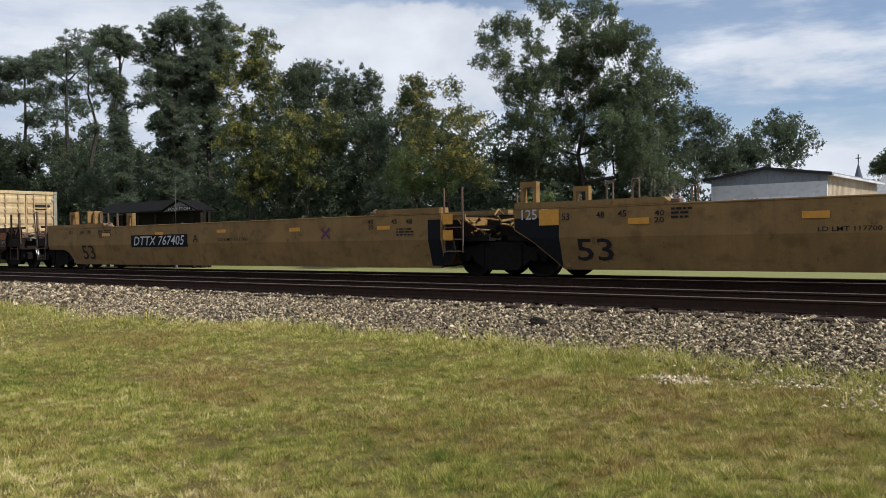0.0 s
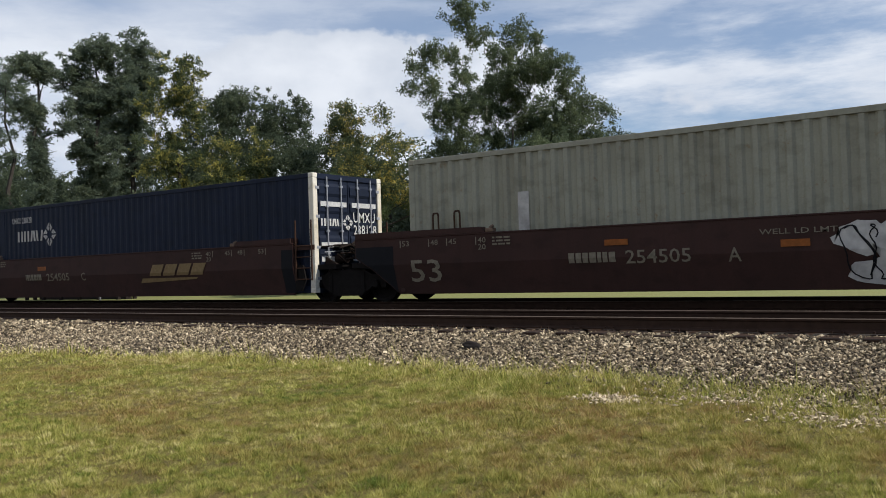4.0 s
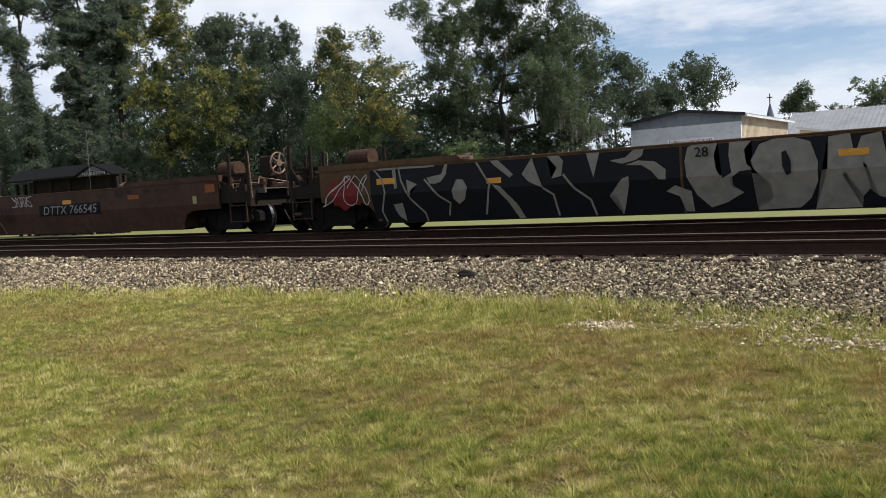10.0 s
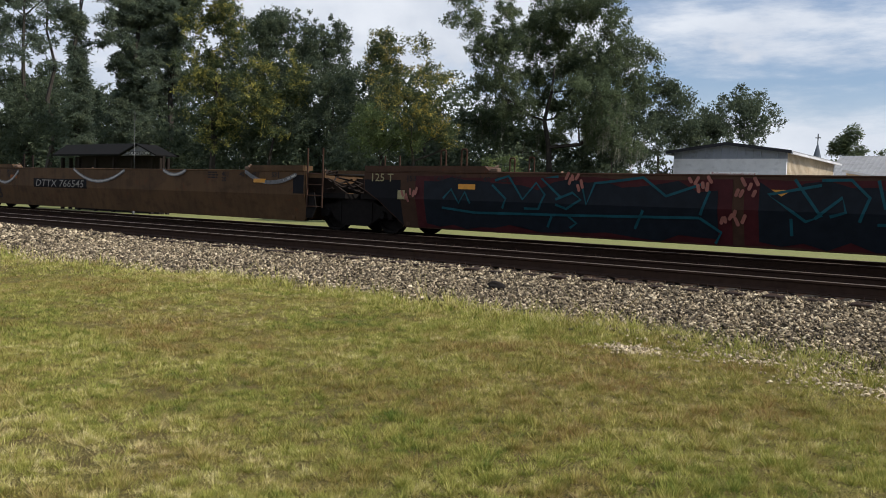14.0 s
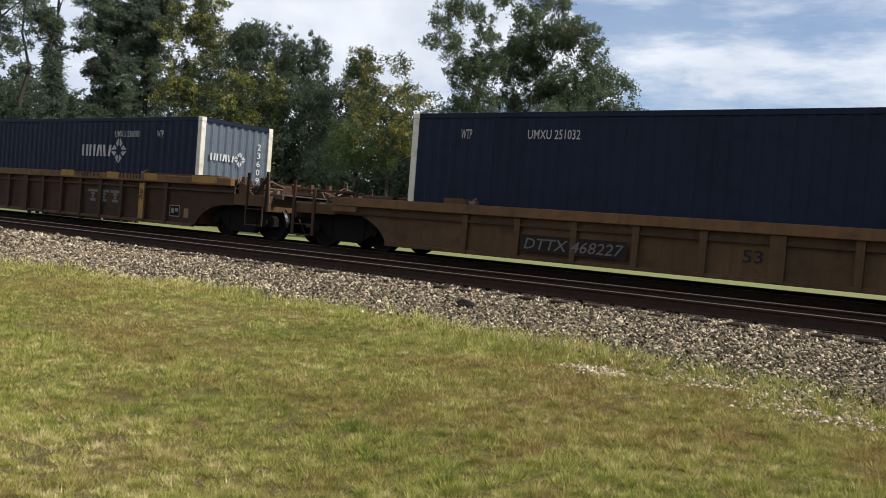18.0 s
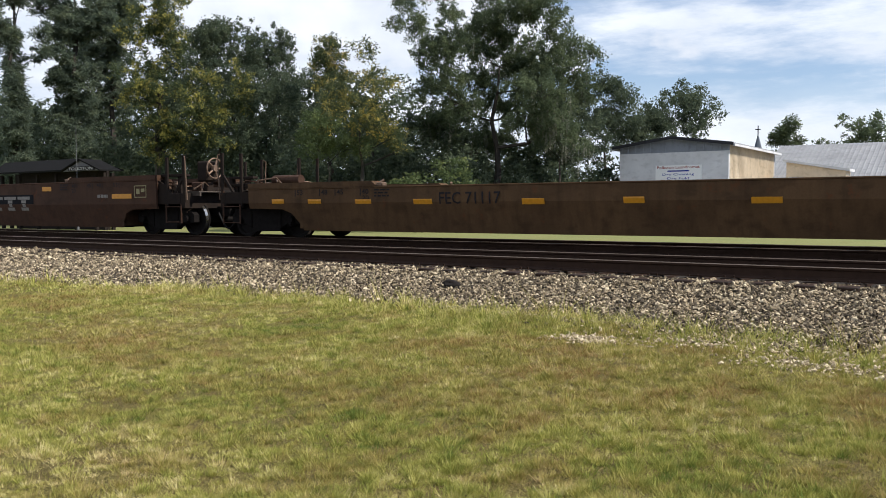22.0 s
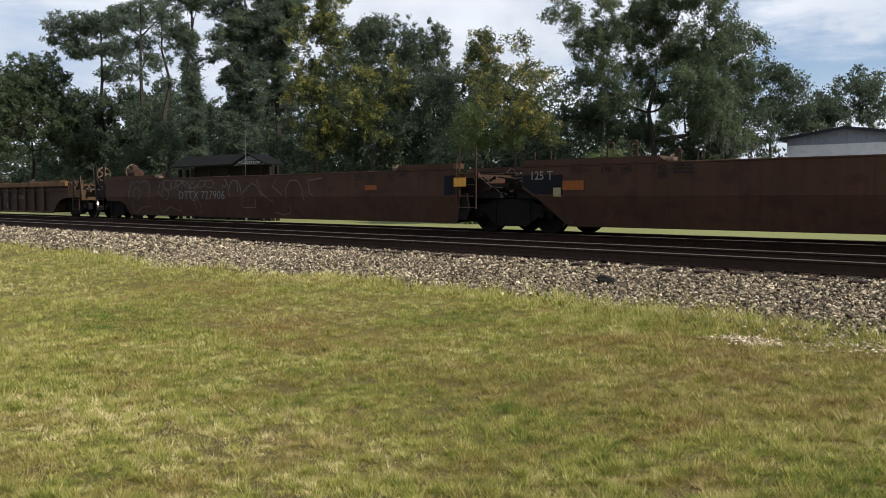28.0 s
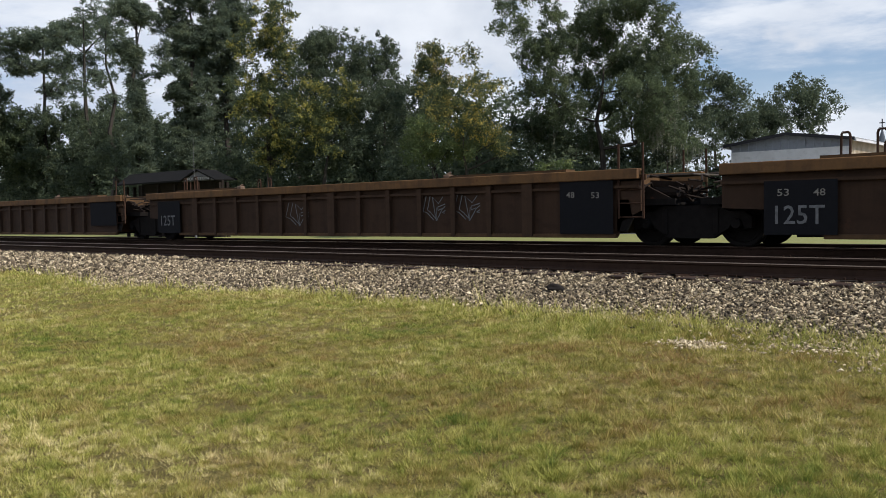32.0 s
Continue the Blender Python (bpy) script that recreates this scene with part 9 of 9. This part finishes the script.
grow(-98.0, 54, "broad", L_WOOD, "dark-green broadleaf tree below the pines", 42, [(-4.5, 13.0, 3.0, 2.4), (0.0, 14.2, 3.2, 2.4), (4.2, 13.2, 3.0, 2.2), (-2.0, 10.0, 3.4, 2.6), (3.0, 9.6, 3.4, 2.6), (6.5, 11.0, 2.4, 2.2), (0.0, 6.5, 3.6, 2.6)])
grow(-72.0, 43, "broad", L_WOOD, "dark-green broadleaf tree below the pines", 43, [(-2.5, 8.4, 1.8, 1.4), (0.2, 7.2, 1.9, 1.3), (-1.2, 6.2, 2.2, 1.5), (-3.8, 7.0, 1.9, 1.5), (1.4, 5.4, 1.8, 1.2)])
grow(-103.5, 50, "broad", L_WOOD, "dense dark-green broadleaf tree between the oak and the pines", 44, [(-3.5, 12.6, 3.0, 2.2), (0.2, 13.6, 3.0, 2.0), (3.4, 12.4, 2.8, 2.0), (-1.6, 10.0, 3.2, 2.2), (2.4, 9.4, 3.0, 2.2), (0.0, 6.6, 3.4, 2.4), (-4.0, 7.6, 2.6, 2.2), (4.2, 6.4, 2.6, 2.2)])
grow(-88.0, 48, "broad", L_WOOD, "dense dark-green broadleaf tree between the oak and the pines", 45, [(-3.0, 10.6, 2.4, 1.8), (0.0, 11.4, 2.4, 1.7), (2.6, 9.8, 2.2, 1.6), (-1.2, 8.2, 2.6, 1.9), (2.2, 7.4, 2.4, 1.8), (0.0, 5.2, 2.8, 2.0), (-3.4, 6.0, 2.2, 1.9), (3.6, 5.0, 2.0, 1.6)])
grow(-43.0, 43, "broad", L_WOOD, "dense dark-green broadleaf tree in the wood", 46, [(-1.6, 9.2, 1.5, 1.2), (0.4, 10.0, 1.4, 1.1), (1.6, 8.4, 1.4, 1.2), (-0.6, 7.0, 1.7, 1.3), (1.4, 6.0, 1.5, 1.2), (-2.0, 5.6, 1.5, 1.3), (0.0, 4.4, 1.8, 1.2)])
grow(-75.4, 52, "broad", L_WOOD, "tall dark-green broadleaf tree in the wood", 47, [(-1.8, 17.0, 1.8, 1.3), (0.6, 17.6, 1.7, 1.2), (2.2, 16.0, 1.7, 1.3), (-0.6, 14.6, 2.1, 1.5), (2.2, 13.4, 2.0, 1.5), (-2.4, 13.8, 1.7, 1.4), (0.4, 11.2, 2.4, 1.7), (3.0, 10.4, 1.9, 1.6), (-1.8, 10.6, 1.8, 1.6), (1.0, 8.0, 2.4, 1.7)])
grow(-62.0, 52, "broad", L_WOOD, "tall dark-green broadleaf tree in the wood", 48, [(-1.6, 15.2, 1.7, 1.2), (0.8, 15.8, 1.6, 1.1), (2.4, 14.4, 1.6, 1.2), (-2.4, 12.8, 1.8, 1.4), (0.2, 13.2, 1.9, 1.4), (2.4, 11.8, 1.8, 1.4), (-0.8, 10.4, 2.2, 1.6), (2.0, 9.2, 2.0, 1.5), (-2.6, 9.8, 1.8, 1.5)])
grow(-47.8, 52, "broad", L_WOOD, "tall dark-green broadleaf tree in the wood", 49, [(-1.4, 11.2, 1.5, 1.1), (0.6, 11.8, 1.4, 1.0), (2.2, 10.6, 1.5, 1.1), (-0.6, 9.2, 1.8, 1.3), (1.8, 8.4, 1.7, 1.3), (-2.2, 8.8, 1.6, 1.3)])
distant(-21.6, 110, 12.3, 6.8, 20, "distant tufted pine beyond the roofs")
distant(-12.4, 100, 11.0, 11, 21, "distant round tree beyond the roofs")
distant(-2.0, 96, 12.0, 12, 22, "distant broad tree beyond the roofs")


def thicket(name, label, seed, n, size, x0, x1, y0, y1, hmax, leaves):
    """Undergrowth: sprays of leaves in masses of uneven height along the wood's edge."""
    rng = np.random.default_rng(seed)
    c = n // 34
    x = rng.uniform(x0, x1, c); y = y0 + (y1 - y0) * rng.uniform(0, 1, c) ** 1.6
    top = hmax * (0.62 + 0.25 * np.sin(x * 0.33 + seed) + 0.14 * np.sin(x * 0.9 + y) + 0.1 * np.sin(x * 2.3))
    # a gap of sky where the slender pine stands alone
    top = top * (1 - 0.72 * np.exp(-((x / y + 1.66) / 0.11) ** 2))
    z = top * rng.uniform(0, 1, c) ** 0.8
    y += 1.2 * np.sin(x * 1.1 + z * 0.8) + 0.6 * np.sin(x * 2.7 + z * 1.9)
    C = np.stack([x, y, z + 0.1], 1)
    r = size * rng.uniform(1.3, 3.6, c)
    pick = rng.integers(0, c, n)
    o = rng.normal(0, 1, (n, 3)) * np.array([0.7, 0.7, 0.45])
    P = C[pick] + o * r[pick][:, None]
    P[:, 2] = np.maximum(P[:, 2], 0.06)
    V, F = leaf_cloud(P, size, rng, 1.0, o * 0.5)
    tagged(new(name, quick_mesh(name, V, F, leaves)), label, "undergrowth", kind="stuff")


thicket("undergrowth", "dense dark undergrowth along the edge of the wood", 31, 98000, 0.14, -75, -37, 41, 51, 11.6, L_WOOD)
thicket("undergrowth", "dense dark undergrowth below the large oak", 38, 42000, 0.12, -37, -22, 43, 51, 7.6, L_WOOD)
thicket("undergrowth", "dense dark undergrowth along the edge of the wood", 32, 66000, 0.23, -150, -75, 46, 58, 13.0, L_WOOD)
thicket("far_wood", "dark mass of the wood behind the first trees", 33, 42000, 0.26, -170, -84, 58, 72, 12.5, L_WOOD)
thicket("far_wood", "dark mass of the wood behind the first trees", 36, 68000, 0.19, -86, -42, 54, 66, 13.6, L_WOOD)
thicket("far_wood", "dark mass of the wood behind the large oak", 39, 26000, 0.15, -42, -27, 54, 62, 9.4, L_WOOD)
thicket("undergrowth", "dark shrubs beside the metal hall", 37, 16000, 0.15, -29, -19.6, 51, 58, 7.2, L_WOOD)
thicket("sunlit_shrubs", "bright green shrubs in front of the wood", 34, 12000, 0.11, -35, -23, 35.5, 38.5, 3.8, L_LIME)
thicket("far_hedge", "distant tree line behind the buildings", 35, 14000, 0.45, -30, 60, 120, 135, 8.5, L_OAK)

# ---------------------------------------------------------------- road and buildings behind the tracks
M_ROAD = plain("grey_asphalt", (0.075, 0.075, 0.078), 0.9, 0, 0.3, 3)
M_LOT = plain("pale_concrete_lot", (0.34, 0.33, 0.31), 0.9, 0, 0.3, 2)
M_WALL = paint("white_metal_cladding", (0.60, 0.60, 0.605), (0.50, 0.50, 0.505), 0.08, None, 0.6)
M_GABLE = paint("blue_grey_cladding", (0.24, 0.26, 0.30), (0.19, 0.20, 0.23), 0.1, None, 0.6)
M_BEIGE = paint("beige_metal_cladding", (0.62, 0.52, 0.38), (0.45, 0.37, 0.27), 0.25, None, 0.6)
M_PINK = paint("cream_painted_block", (0.60, 0.49, 0.38), (0.42, 0.34, 0.27), 0.3, None, 0.8)
M_ROOF = paint("galvanised_roof_sheet", (0.29, 0.295, 0.30), (0.22, 0.222, 0.225), 0.2, None, 0.5)
M_TRIM = plain("dark_roof_trim", (0.035, 0.035, 0.04), 0.6)
# shingle colour lowered to near black to hold the shadow of the trees
M_SHING = paint("tree_shaded_shingle_roof", (0.009, 0.0085, 0.0085), (0.006, 0.006, 0.006), 0.4, None, 0.9)
M_DKWOOD = paint("dark_timber", (0.022, 0.017, 0.014), (0.013, 0.010, 0.009), 0.4, None, 0.85)
M_WIN = plain("dark_window_glass", (0.02, 0.025, 0.03), 0.08)


def sheet(name, x0, x1, y0, y1, lift, mat, label):
    bm = bmesh.new()
    z = lawn_z(0, 40) + lift
    box(bm, x0, x1, y0, y1, z - 0.15, z)
    tagged(new(name, finish(bm, name, mat)), label, name, kind="structure")


sheet("road", -400, 300, 38.5, 45.0, 0.03, M_ROAD, "straight grey asphalt street parallel to the tracks")
sheet("parking_lot", -22, 30, 45.0, 60.0, 0.045, M_LOT, "pale concrete forecourt before the metal buildings")


def gable_hall(x0, x1, y0, y1, eave, ridge, label):
    """A metal hall whose gable faces the tracks, with ribbed cladding pieces."""
    g = float(lawn_z(0, 50))
    root = thing("metal_building", label, "building", pose(0, 0, g))
    xm = (x0 + x1) / 2
    bm = bmesh.new()
    split = eave - 0.38
    box(bm, x0, x1, y0, y0 + 0.2, 0, split); box(bm, x0, x0 + 0.2, y0 + 0.2, y1, 0, eave); box(bm, x0 + 0.2, x1, y1 - 0.2, y1, 0, eave)
    part("front_wall", bm, M_WALL, root, "smooth white lower wall")
    bm = bmesh.new()
    prism(bm, [(x0, split), (x1, split), (x1, eave), (xm, ridge), (x0, eave)], y0 + 0.06, y0 + 0.2)
    part("gable_cladding", bm, M_GABLE, root, "grey-blue ribbed gable cladding")
    strip = shared("seam", lambda: finish(box(bmesh.new(), -0.04, 0.04, -0.05, 0.03, 0, 1.0), "seam", M_GABLE))
    n = 14
    for i in range(n + 1):
        x = x0 + 0.05 + (x1 - x0 - 0.1) * i / n
        t = part("cladding_rib", strip, None, root)
        t.location = (x, y0 + 0.05, split)
        t.scale = (1, 1, (eave + (ridge - eave) * (1 - abs(x - xm) / (xm - x0))) - split)
    bm = bmesh.new()
    m = 44
    prof = []
    for i in range(m):
        a = y0 + 0.2 + (y1 - y0 - 0.2) * i / m
        b = y0 + 0.2 + (y1 - y0 - 0.2) * (i + 1) / m
        prof += [(a, 0), (a + (b - a) * 0.5, 0), (a + (b - a) * 0.6, 0.05), (a + (b - a) * 0.9, 0.05)]
    lo = [bm.verts.new((x1 + d - 0.05, y, 0)) for y, d in prof]
    hi = [bm.verts.new((x1 + d - 0.05, y, eave)) for y, d in prof]
    for i in range(len(prof) - 1):
        bm.faces.new((lo[i], lo[i + 1], hi[i + 1], hi[i]))
    part("side_cladding", bm, M_BEIGE, root, "sunlit beige ribbed side wall")
    arch = [(54.0, 0.0), (55.1, 0.0), (55.1, 1.95)] + [(54.55 + 0.55 * math.cos(u), 1.95 + 0.5 * math.sin(u)) for u in np.linspace(0.3, 2.84, 7)] + [(54.0, 1.95)]
    bm = bmesh.new()
    near = [bm.verts.new((x1 + 0.03, y, z)) for y, z in arch]
    back = [bm.verts.new((x1 - 0.04, y, z)) for y, z in arch]
    bm.faces.new(near); bm.faces.new(back[::-1])
    for i in range(len(arch)):
        j = (i + 1) % len(arch)
        bm.faces.new((near[i], back[i], back[j], near[j]))
    part("side_door", bm, M_TRIM, root, "dark arched side door")
    for s in (-1, 1):
        xe = xm + s * ((x1 - x0) / 2 + 0.35)
        ze = eave - (ridge - eave) * 0.35 / ((x1 - x0) / 2)
        bm = bmesh.new()
        prism(bm, [(xm, ridge + 0.02), (xe, ze + 0.02), (xe, ze + 0.10), (xm, ridge + 0.10)], y0 - 0.35, y1 + 0.2)
        part("roof_slope", bm, M_ROOF, root)
        bm = prism(bmesh.new(), [(xm, ridge - 0.06), (xe, ze - 0.06), (xe, ze + 0.12), (xm, ridge + 0.12)], y0 - 0.39, y0 - 0.352)
        part("gable_trim", bm, M_TRIM, root, "dark roof-edge trim")
        part("gutter", box(bmesh.new(), xe - 0.05, xe + 0.08, y0 - 0.35, y1 + 0.2, ze - 0.10, ze + 0.02), M_WALL, root)
    # sign board with its readable words
    sgn = part("sign_board", box(bmesh.new(), -17.7, -14.95, y0 - 0.06, y0 - 0.003, 2.45, 3.70), MARK["board"], root, "white sign board with red and blue words")
    for s, col, w, z in (("Folkston Laundromat", "signred", 2.55, 3.50), ("", "blue", 1.3, 3.32), ("Dry Cleaning", "blue", 1.9, 3.06), ("Dry Fold", "blue", 1.3, 2.82), ("Alterations", "blue", 1.7, 2.58)):
        bm = bmesh.new()
        if s:
            write(bm, s, -16.32 - w / 2, -16.32 + w / 2, z, z + 0.17)
        else:
            rect(bm, -16.32 - w / 2, -16.32 + w / 2, z, z + 0.08)
        for v in bm.verts:
            v.co.y = y0 - 0.066
        part("lettering", bm, MARK[col], sgn)
    return root


gable_hall(-20.0, -13.4, 50, 61.6, 4.85, 5.30, "white metal hall with a low gable and ribbed beige side")


def low_building():
    g = float(lawn_z(0, 50))
    root = thing("long_building", "long low cream building under a pale sheet-metal roof", "building", pose(0, 0, g))
    x0, x1, y0, y1, eave, ridge = -13.9, 26.0, 60.0, 76.0, 2.75, 5.75
    bm = bmesh.new()
    box(bm, x0, x1, y0, y0 + 0.25, 0, eave); box(bm, x1 - 0.25, x1, y0 + 0.25, y1, 0, eave); box(bm, x0, x0 + 0.25, y0 + 0.25, y1, 0, eave); box(bm, x0 + 0.25, x1 - 0.25, y1 - 0.25, y1, 0, eave)
    for xe in (x0, x1 - 0.25):
        pts = [(y0, eave), (y1, eave), ((y0 + y1) / 2, ridge - 0.1)]
        a = [bm.verts.new((xe, y, z)) for y, z in pts]
        b = [bm.verts.new((xe + 0.25, y, z)) for y, z in pts]
        bm.faces.new(a); bm.faces.new(b[::-1])
    part("wall", bm, M_PINK, root)
    ym = (y0 + y1) / 2
    n = 130
    for s in (-1, 1):
        ye = ym + s * ((y1 - y0) / 2 + 0.45)
        bm = bmesh.new()
        prof = []
        for i in range(n):
            a = x0 - 0.5 + (x1 - x0 + 1.0) * i / n
            b = x0 - 0.5 + (x1 - x0 + 1.0) * (i + 1) / n
            prof += [(a, 0.0), (a + 0.02, 0.04), (a + 0.06, 0.04), (a + 0.08, 0.0)]
        prof.append((x1 + 0.5, 0.0))
        lo = [bm.verts.new((x, ye, eave - 0.2 + d)) for x, d in prof]
        hi = [bm.verts.new((x, ym, ridge + d)) for x, d in prof]
        for i in range(len(prof) - 1):
            bm.faces.new((lo[i], lo[i + 1], hi[i + 1], hi[i]))
        part("roof_slope", bm, M_ROOF, root, "pale corrugated metal roof")
    part("eave_board", box(bmesh.new(), x0 - 0.5, x1 + 0.5, y0 - 0.64, y0 - 0.58, eave - 0.40, eave - 0.16), MARK["white"], root)
    for x in (-11.6, -8.0, -3.5, 1.0, 6.0, 12.0):
        w = part("window", box(bmesh.new(), x, x + 0.9, y0 - 0.02, y0 + 0.1, 1.1, 2.2), M_WIN, root)
        bm = bmesh.new()
        for a in (x - 0.06, x + 0.42, x + 0.9):
            box(bm, a, a + 0.06, y0 - 0.05, y0 - 0.022, 1.04, 2.26)
        for z in (1.04, 1.62, 2.20):
            box(bm, x, x + 0.9, y0 - 0.045, y0 - 0.0225, z, z + 0.06)
        part("window_frame", bm, MARK["white"], w)
    return root


low_building()


def annex():
    g = float(lawn_z(0, 58))
    root = thing("annex_building", "small beige lean-to between the metal buildings", "building", pose(-10.15, 58.0, g))
    part("wall", prism(bmesh.new(), [(-1.75, 0), (1.75, 0), (1.75, 3.42), (-1.75, 4.05)], 0, 1.9), M_BEIGE, root)
    part("fascia", prism(bmesh.new(), [(-1.95, 4.10), (2.0, 3.38), (2.0, 3.54), (-1.95, 4.26)], -0.25, 1.9), M_WALL, root, "white sloping roof edge")
    d = part("door", box(bmesh.new(), -1.6, -0.7, -0.04, -0.002, 0, 3.1), M_WALL, root, "white door panel")
    for i in range(3):
        part("door_pane", box(bmesh.new(), -1.42, -0.9, -0.05, -0.041, 1.9 + 0.36 * i, 2.14 + 0.36 * i), M_WIN, d)


annex()


def pavilion():
    root = thing("trackside_pavilion", "dark timber trackside pavilion with a small name gable", "pavilion", pose(0, 0, float(lawn_z(0, 30))))
    x0, x1, y0, y1 = -54.2, -44.3, 30.3, 31.4
    ym = (y0 + y1) / 2
    for s in (-1, 1):
        ye = ym + s * ((y1 - y0) / 2 + 0.45)
        bm = bmesh.new()
        vs = [(x0 - 0.5, ye, 3.50), (x1 + 0.5, ye, 3.50), (x1 - 2.2, ym, 4.20), (x0 - 0.5, ym, 4.20)]
        lo = [bm.verts.new(v) for v in vs]
        hi = [bm.verts.new((x, y, z + 0.1)) for x, y, z in vs]
        bm.faces.new(lo[::-1]); bm.faces.new(hi)
        for i in range(4):
            j = (i + 1) % 4
            bm.faces.new((lo[i], lo[j], hi[j], hi[i]))
        part("roof_slope", bm, M_SHING, root)
    for k, xe in enumerate((x0, x1)):
        for y in (y0, ym, y1):
            part("post", box(bmesh.new(), xe - 0.09, xe + 0.09, y - 0.09, y + 0.09, 0, 3.4), M_DKWOOD, root)
    for i in range(1, 5):
        x = x0 + (x1 - x0) * i / 5
        for y in (y0, y1):
            part("post", box(bmesh.new(), x - 0.09, x + 0.09, y - 0.09, y + 0.09, 0, 3.4), M_DKWOOD, root)
    part("back_wall", box(bmesh.new(), x0 + 0.1, x1 - 0.1, y1 - 0.3, y1 - 0.12, 0, 3.52), M_DKWOOD, root)
    # the name gable
    gx = -44.65
    yb = 29.6
    part("gable", prism(bmesh.new(), [(gx - 1.8, 3.46), (gx + 1.8, 3.46), (gx, 4.07)], yb, yb + 0.12), plain("grey_gable_boards", (0.16, 0.16, 0.17), 0.8), root, "grey boarded name gable")
    for s in (-1, 1):
        bm = bmesh.new()
        prism(bm, [(gx, 4.08), (gx + s * 1.95, 3.43), (gx + s * 1.95, 3.50), (gx, 4.16)], yb - 0.15, ym)
        part("gable_roof", bm, M_SHING, root)
    sg = part("name_board", box(bmesh.new(), gx - 1.2, gx + 1.3, yb - 0.06, yb - 0.004, 3.47, 3.73), MARK["dark"], root)
    bm = write(bmesh.new(), "FOLKSTON", gx - 1.08, gx + 1.18, 3.51, 3.69)
    for v in bm.verts:
        v.co.y = yb - 0.065
    part("lettering", bm, MARK["white"], sg, "white place-name lettering")
    return root


pavilion()
bm = bmesh.new()
tube(bm, (0, 0, 0), (0, 0, 6.05), 0.022, 8, 0.012)
tube(bm, (0, 0, 0), (0, 0, 0.4), 0.06, 8)
mast = tagged(new("antenna_mast", finish(bm, "antenna_mast", plain("dull_mast_steel", (0.16, 0.16, 0.165), 0.7))), "thin grey antenna mast beside the pavilion", "antenna")
mast.location = (-44.6, 29.3, float(lawn_z(-46, 31)) - 0.02)


def steeple():
    root = thing("church_steeple", "distant grey church steeple with a cross", "steeple", pose(-35.4, 150, float(lawn_z(0, 150))))
    bm = bmesh.new()
    box(bm, -1.3, 1.3, -1.3, 1.3, 0, 9.4)
    part("tower", bm, M_ROOF, root)
    tube_bm = tube(bmesh.new(), (0, 0, 9.4), (0, 0, 13.1), 1.0, 8, 0.06)
    part("spire", tube_bm, plain("slate_spire", (0.12, 0.14, 0.17), 0.7), root)
    bm = bmesh.new()
    box(bm, -0.07, 0.07, -0.07, 0.07, 13.0, 14.6); box(bm, -0.42, 0.42, -0.06, 0.06, 13.9, 14.05)
    part("cross", bm, M_TRIM, root)


steeple()


def shed():
    root = thing("small_building", "small white building far down the line", "building", pose(-102, 30, float(lawn_z(0, 30))))
    part("wall", box(bmesh.new(), -3, 3, -3, 3, 0, 3.3), M_WALL, root)
    for s in (-1, 1):
        bm = bmesh.new()
        vs = [(-3.3, s * 3.3, 3.2), (3.3, s * 3.3, 3.2), (3.3, 0, 3.75), (-3.3, 0, 3.75)]
        lo = [bm.verts.new(v) for v in vs]
        hi = [bm.verts.new((x, y, z + 0.12)) for x, y, z in vs]
        bm.faces.new(lo); bm.faces.new(hi[::-1])
        for i in range(4):
            bm.faces.new((lo[i], lo[(i + 1) % 4], hi[(i + 1) % 4], hi[i]))
        part("roof_slope", bm, M_ROOF, root)


shed()


# ---------------------------------------------------------------- what moves
def rolled(t):
    """Metres the train has run since the start; it gains a little speed."""
    u = t / 10
    return 100.906 * u - 0.267 * u ** 2 + 1.4556 * u ** 3 - 0.1737 * u ** 4


def lift_marks(root, rise):
    """Sets the painted marks of a car a little higher on its taller side."""
    paints = set(MARK.values())
    for ob in root.children:
        if ob.name.startswith("lettering") or (ob.data and ob.data.materials and ob.data.materials[0] in paints):
            ob.location.z += rise


for ob, x, y, z in TRAIN:
    if ob.name.startswith("well_car") and x < -179:
        lift_marks(ob, 0.04)


def motions():
    for ob, x, y, z in TRAIN:
        walk(ob, [(t, pose(x + rolled(t), y, z)) for t in np.linspace(0, SECONDS, 33)])
    for ob, dx in WHEELS:
        walk(ob, [(i / FPS, pose(dx, 0, WR, 0, math.degrees(rolled(i / FPS) / WR) % 360, 0)) for i in range(int(SECONDS * FPS) + 1)])


motions()
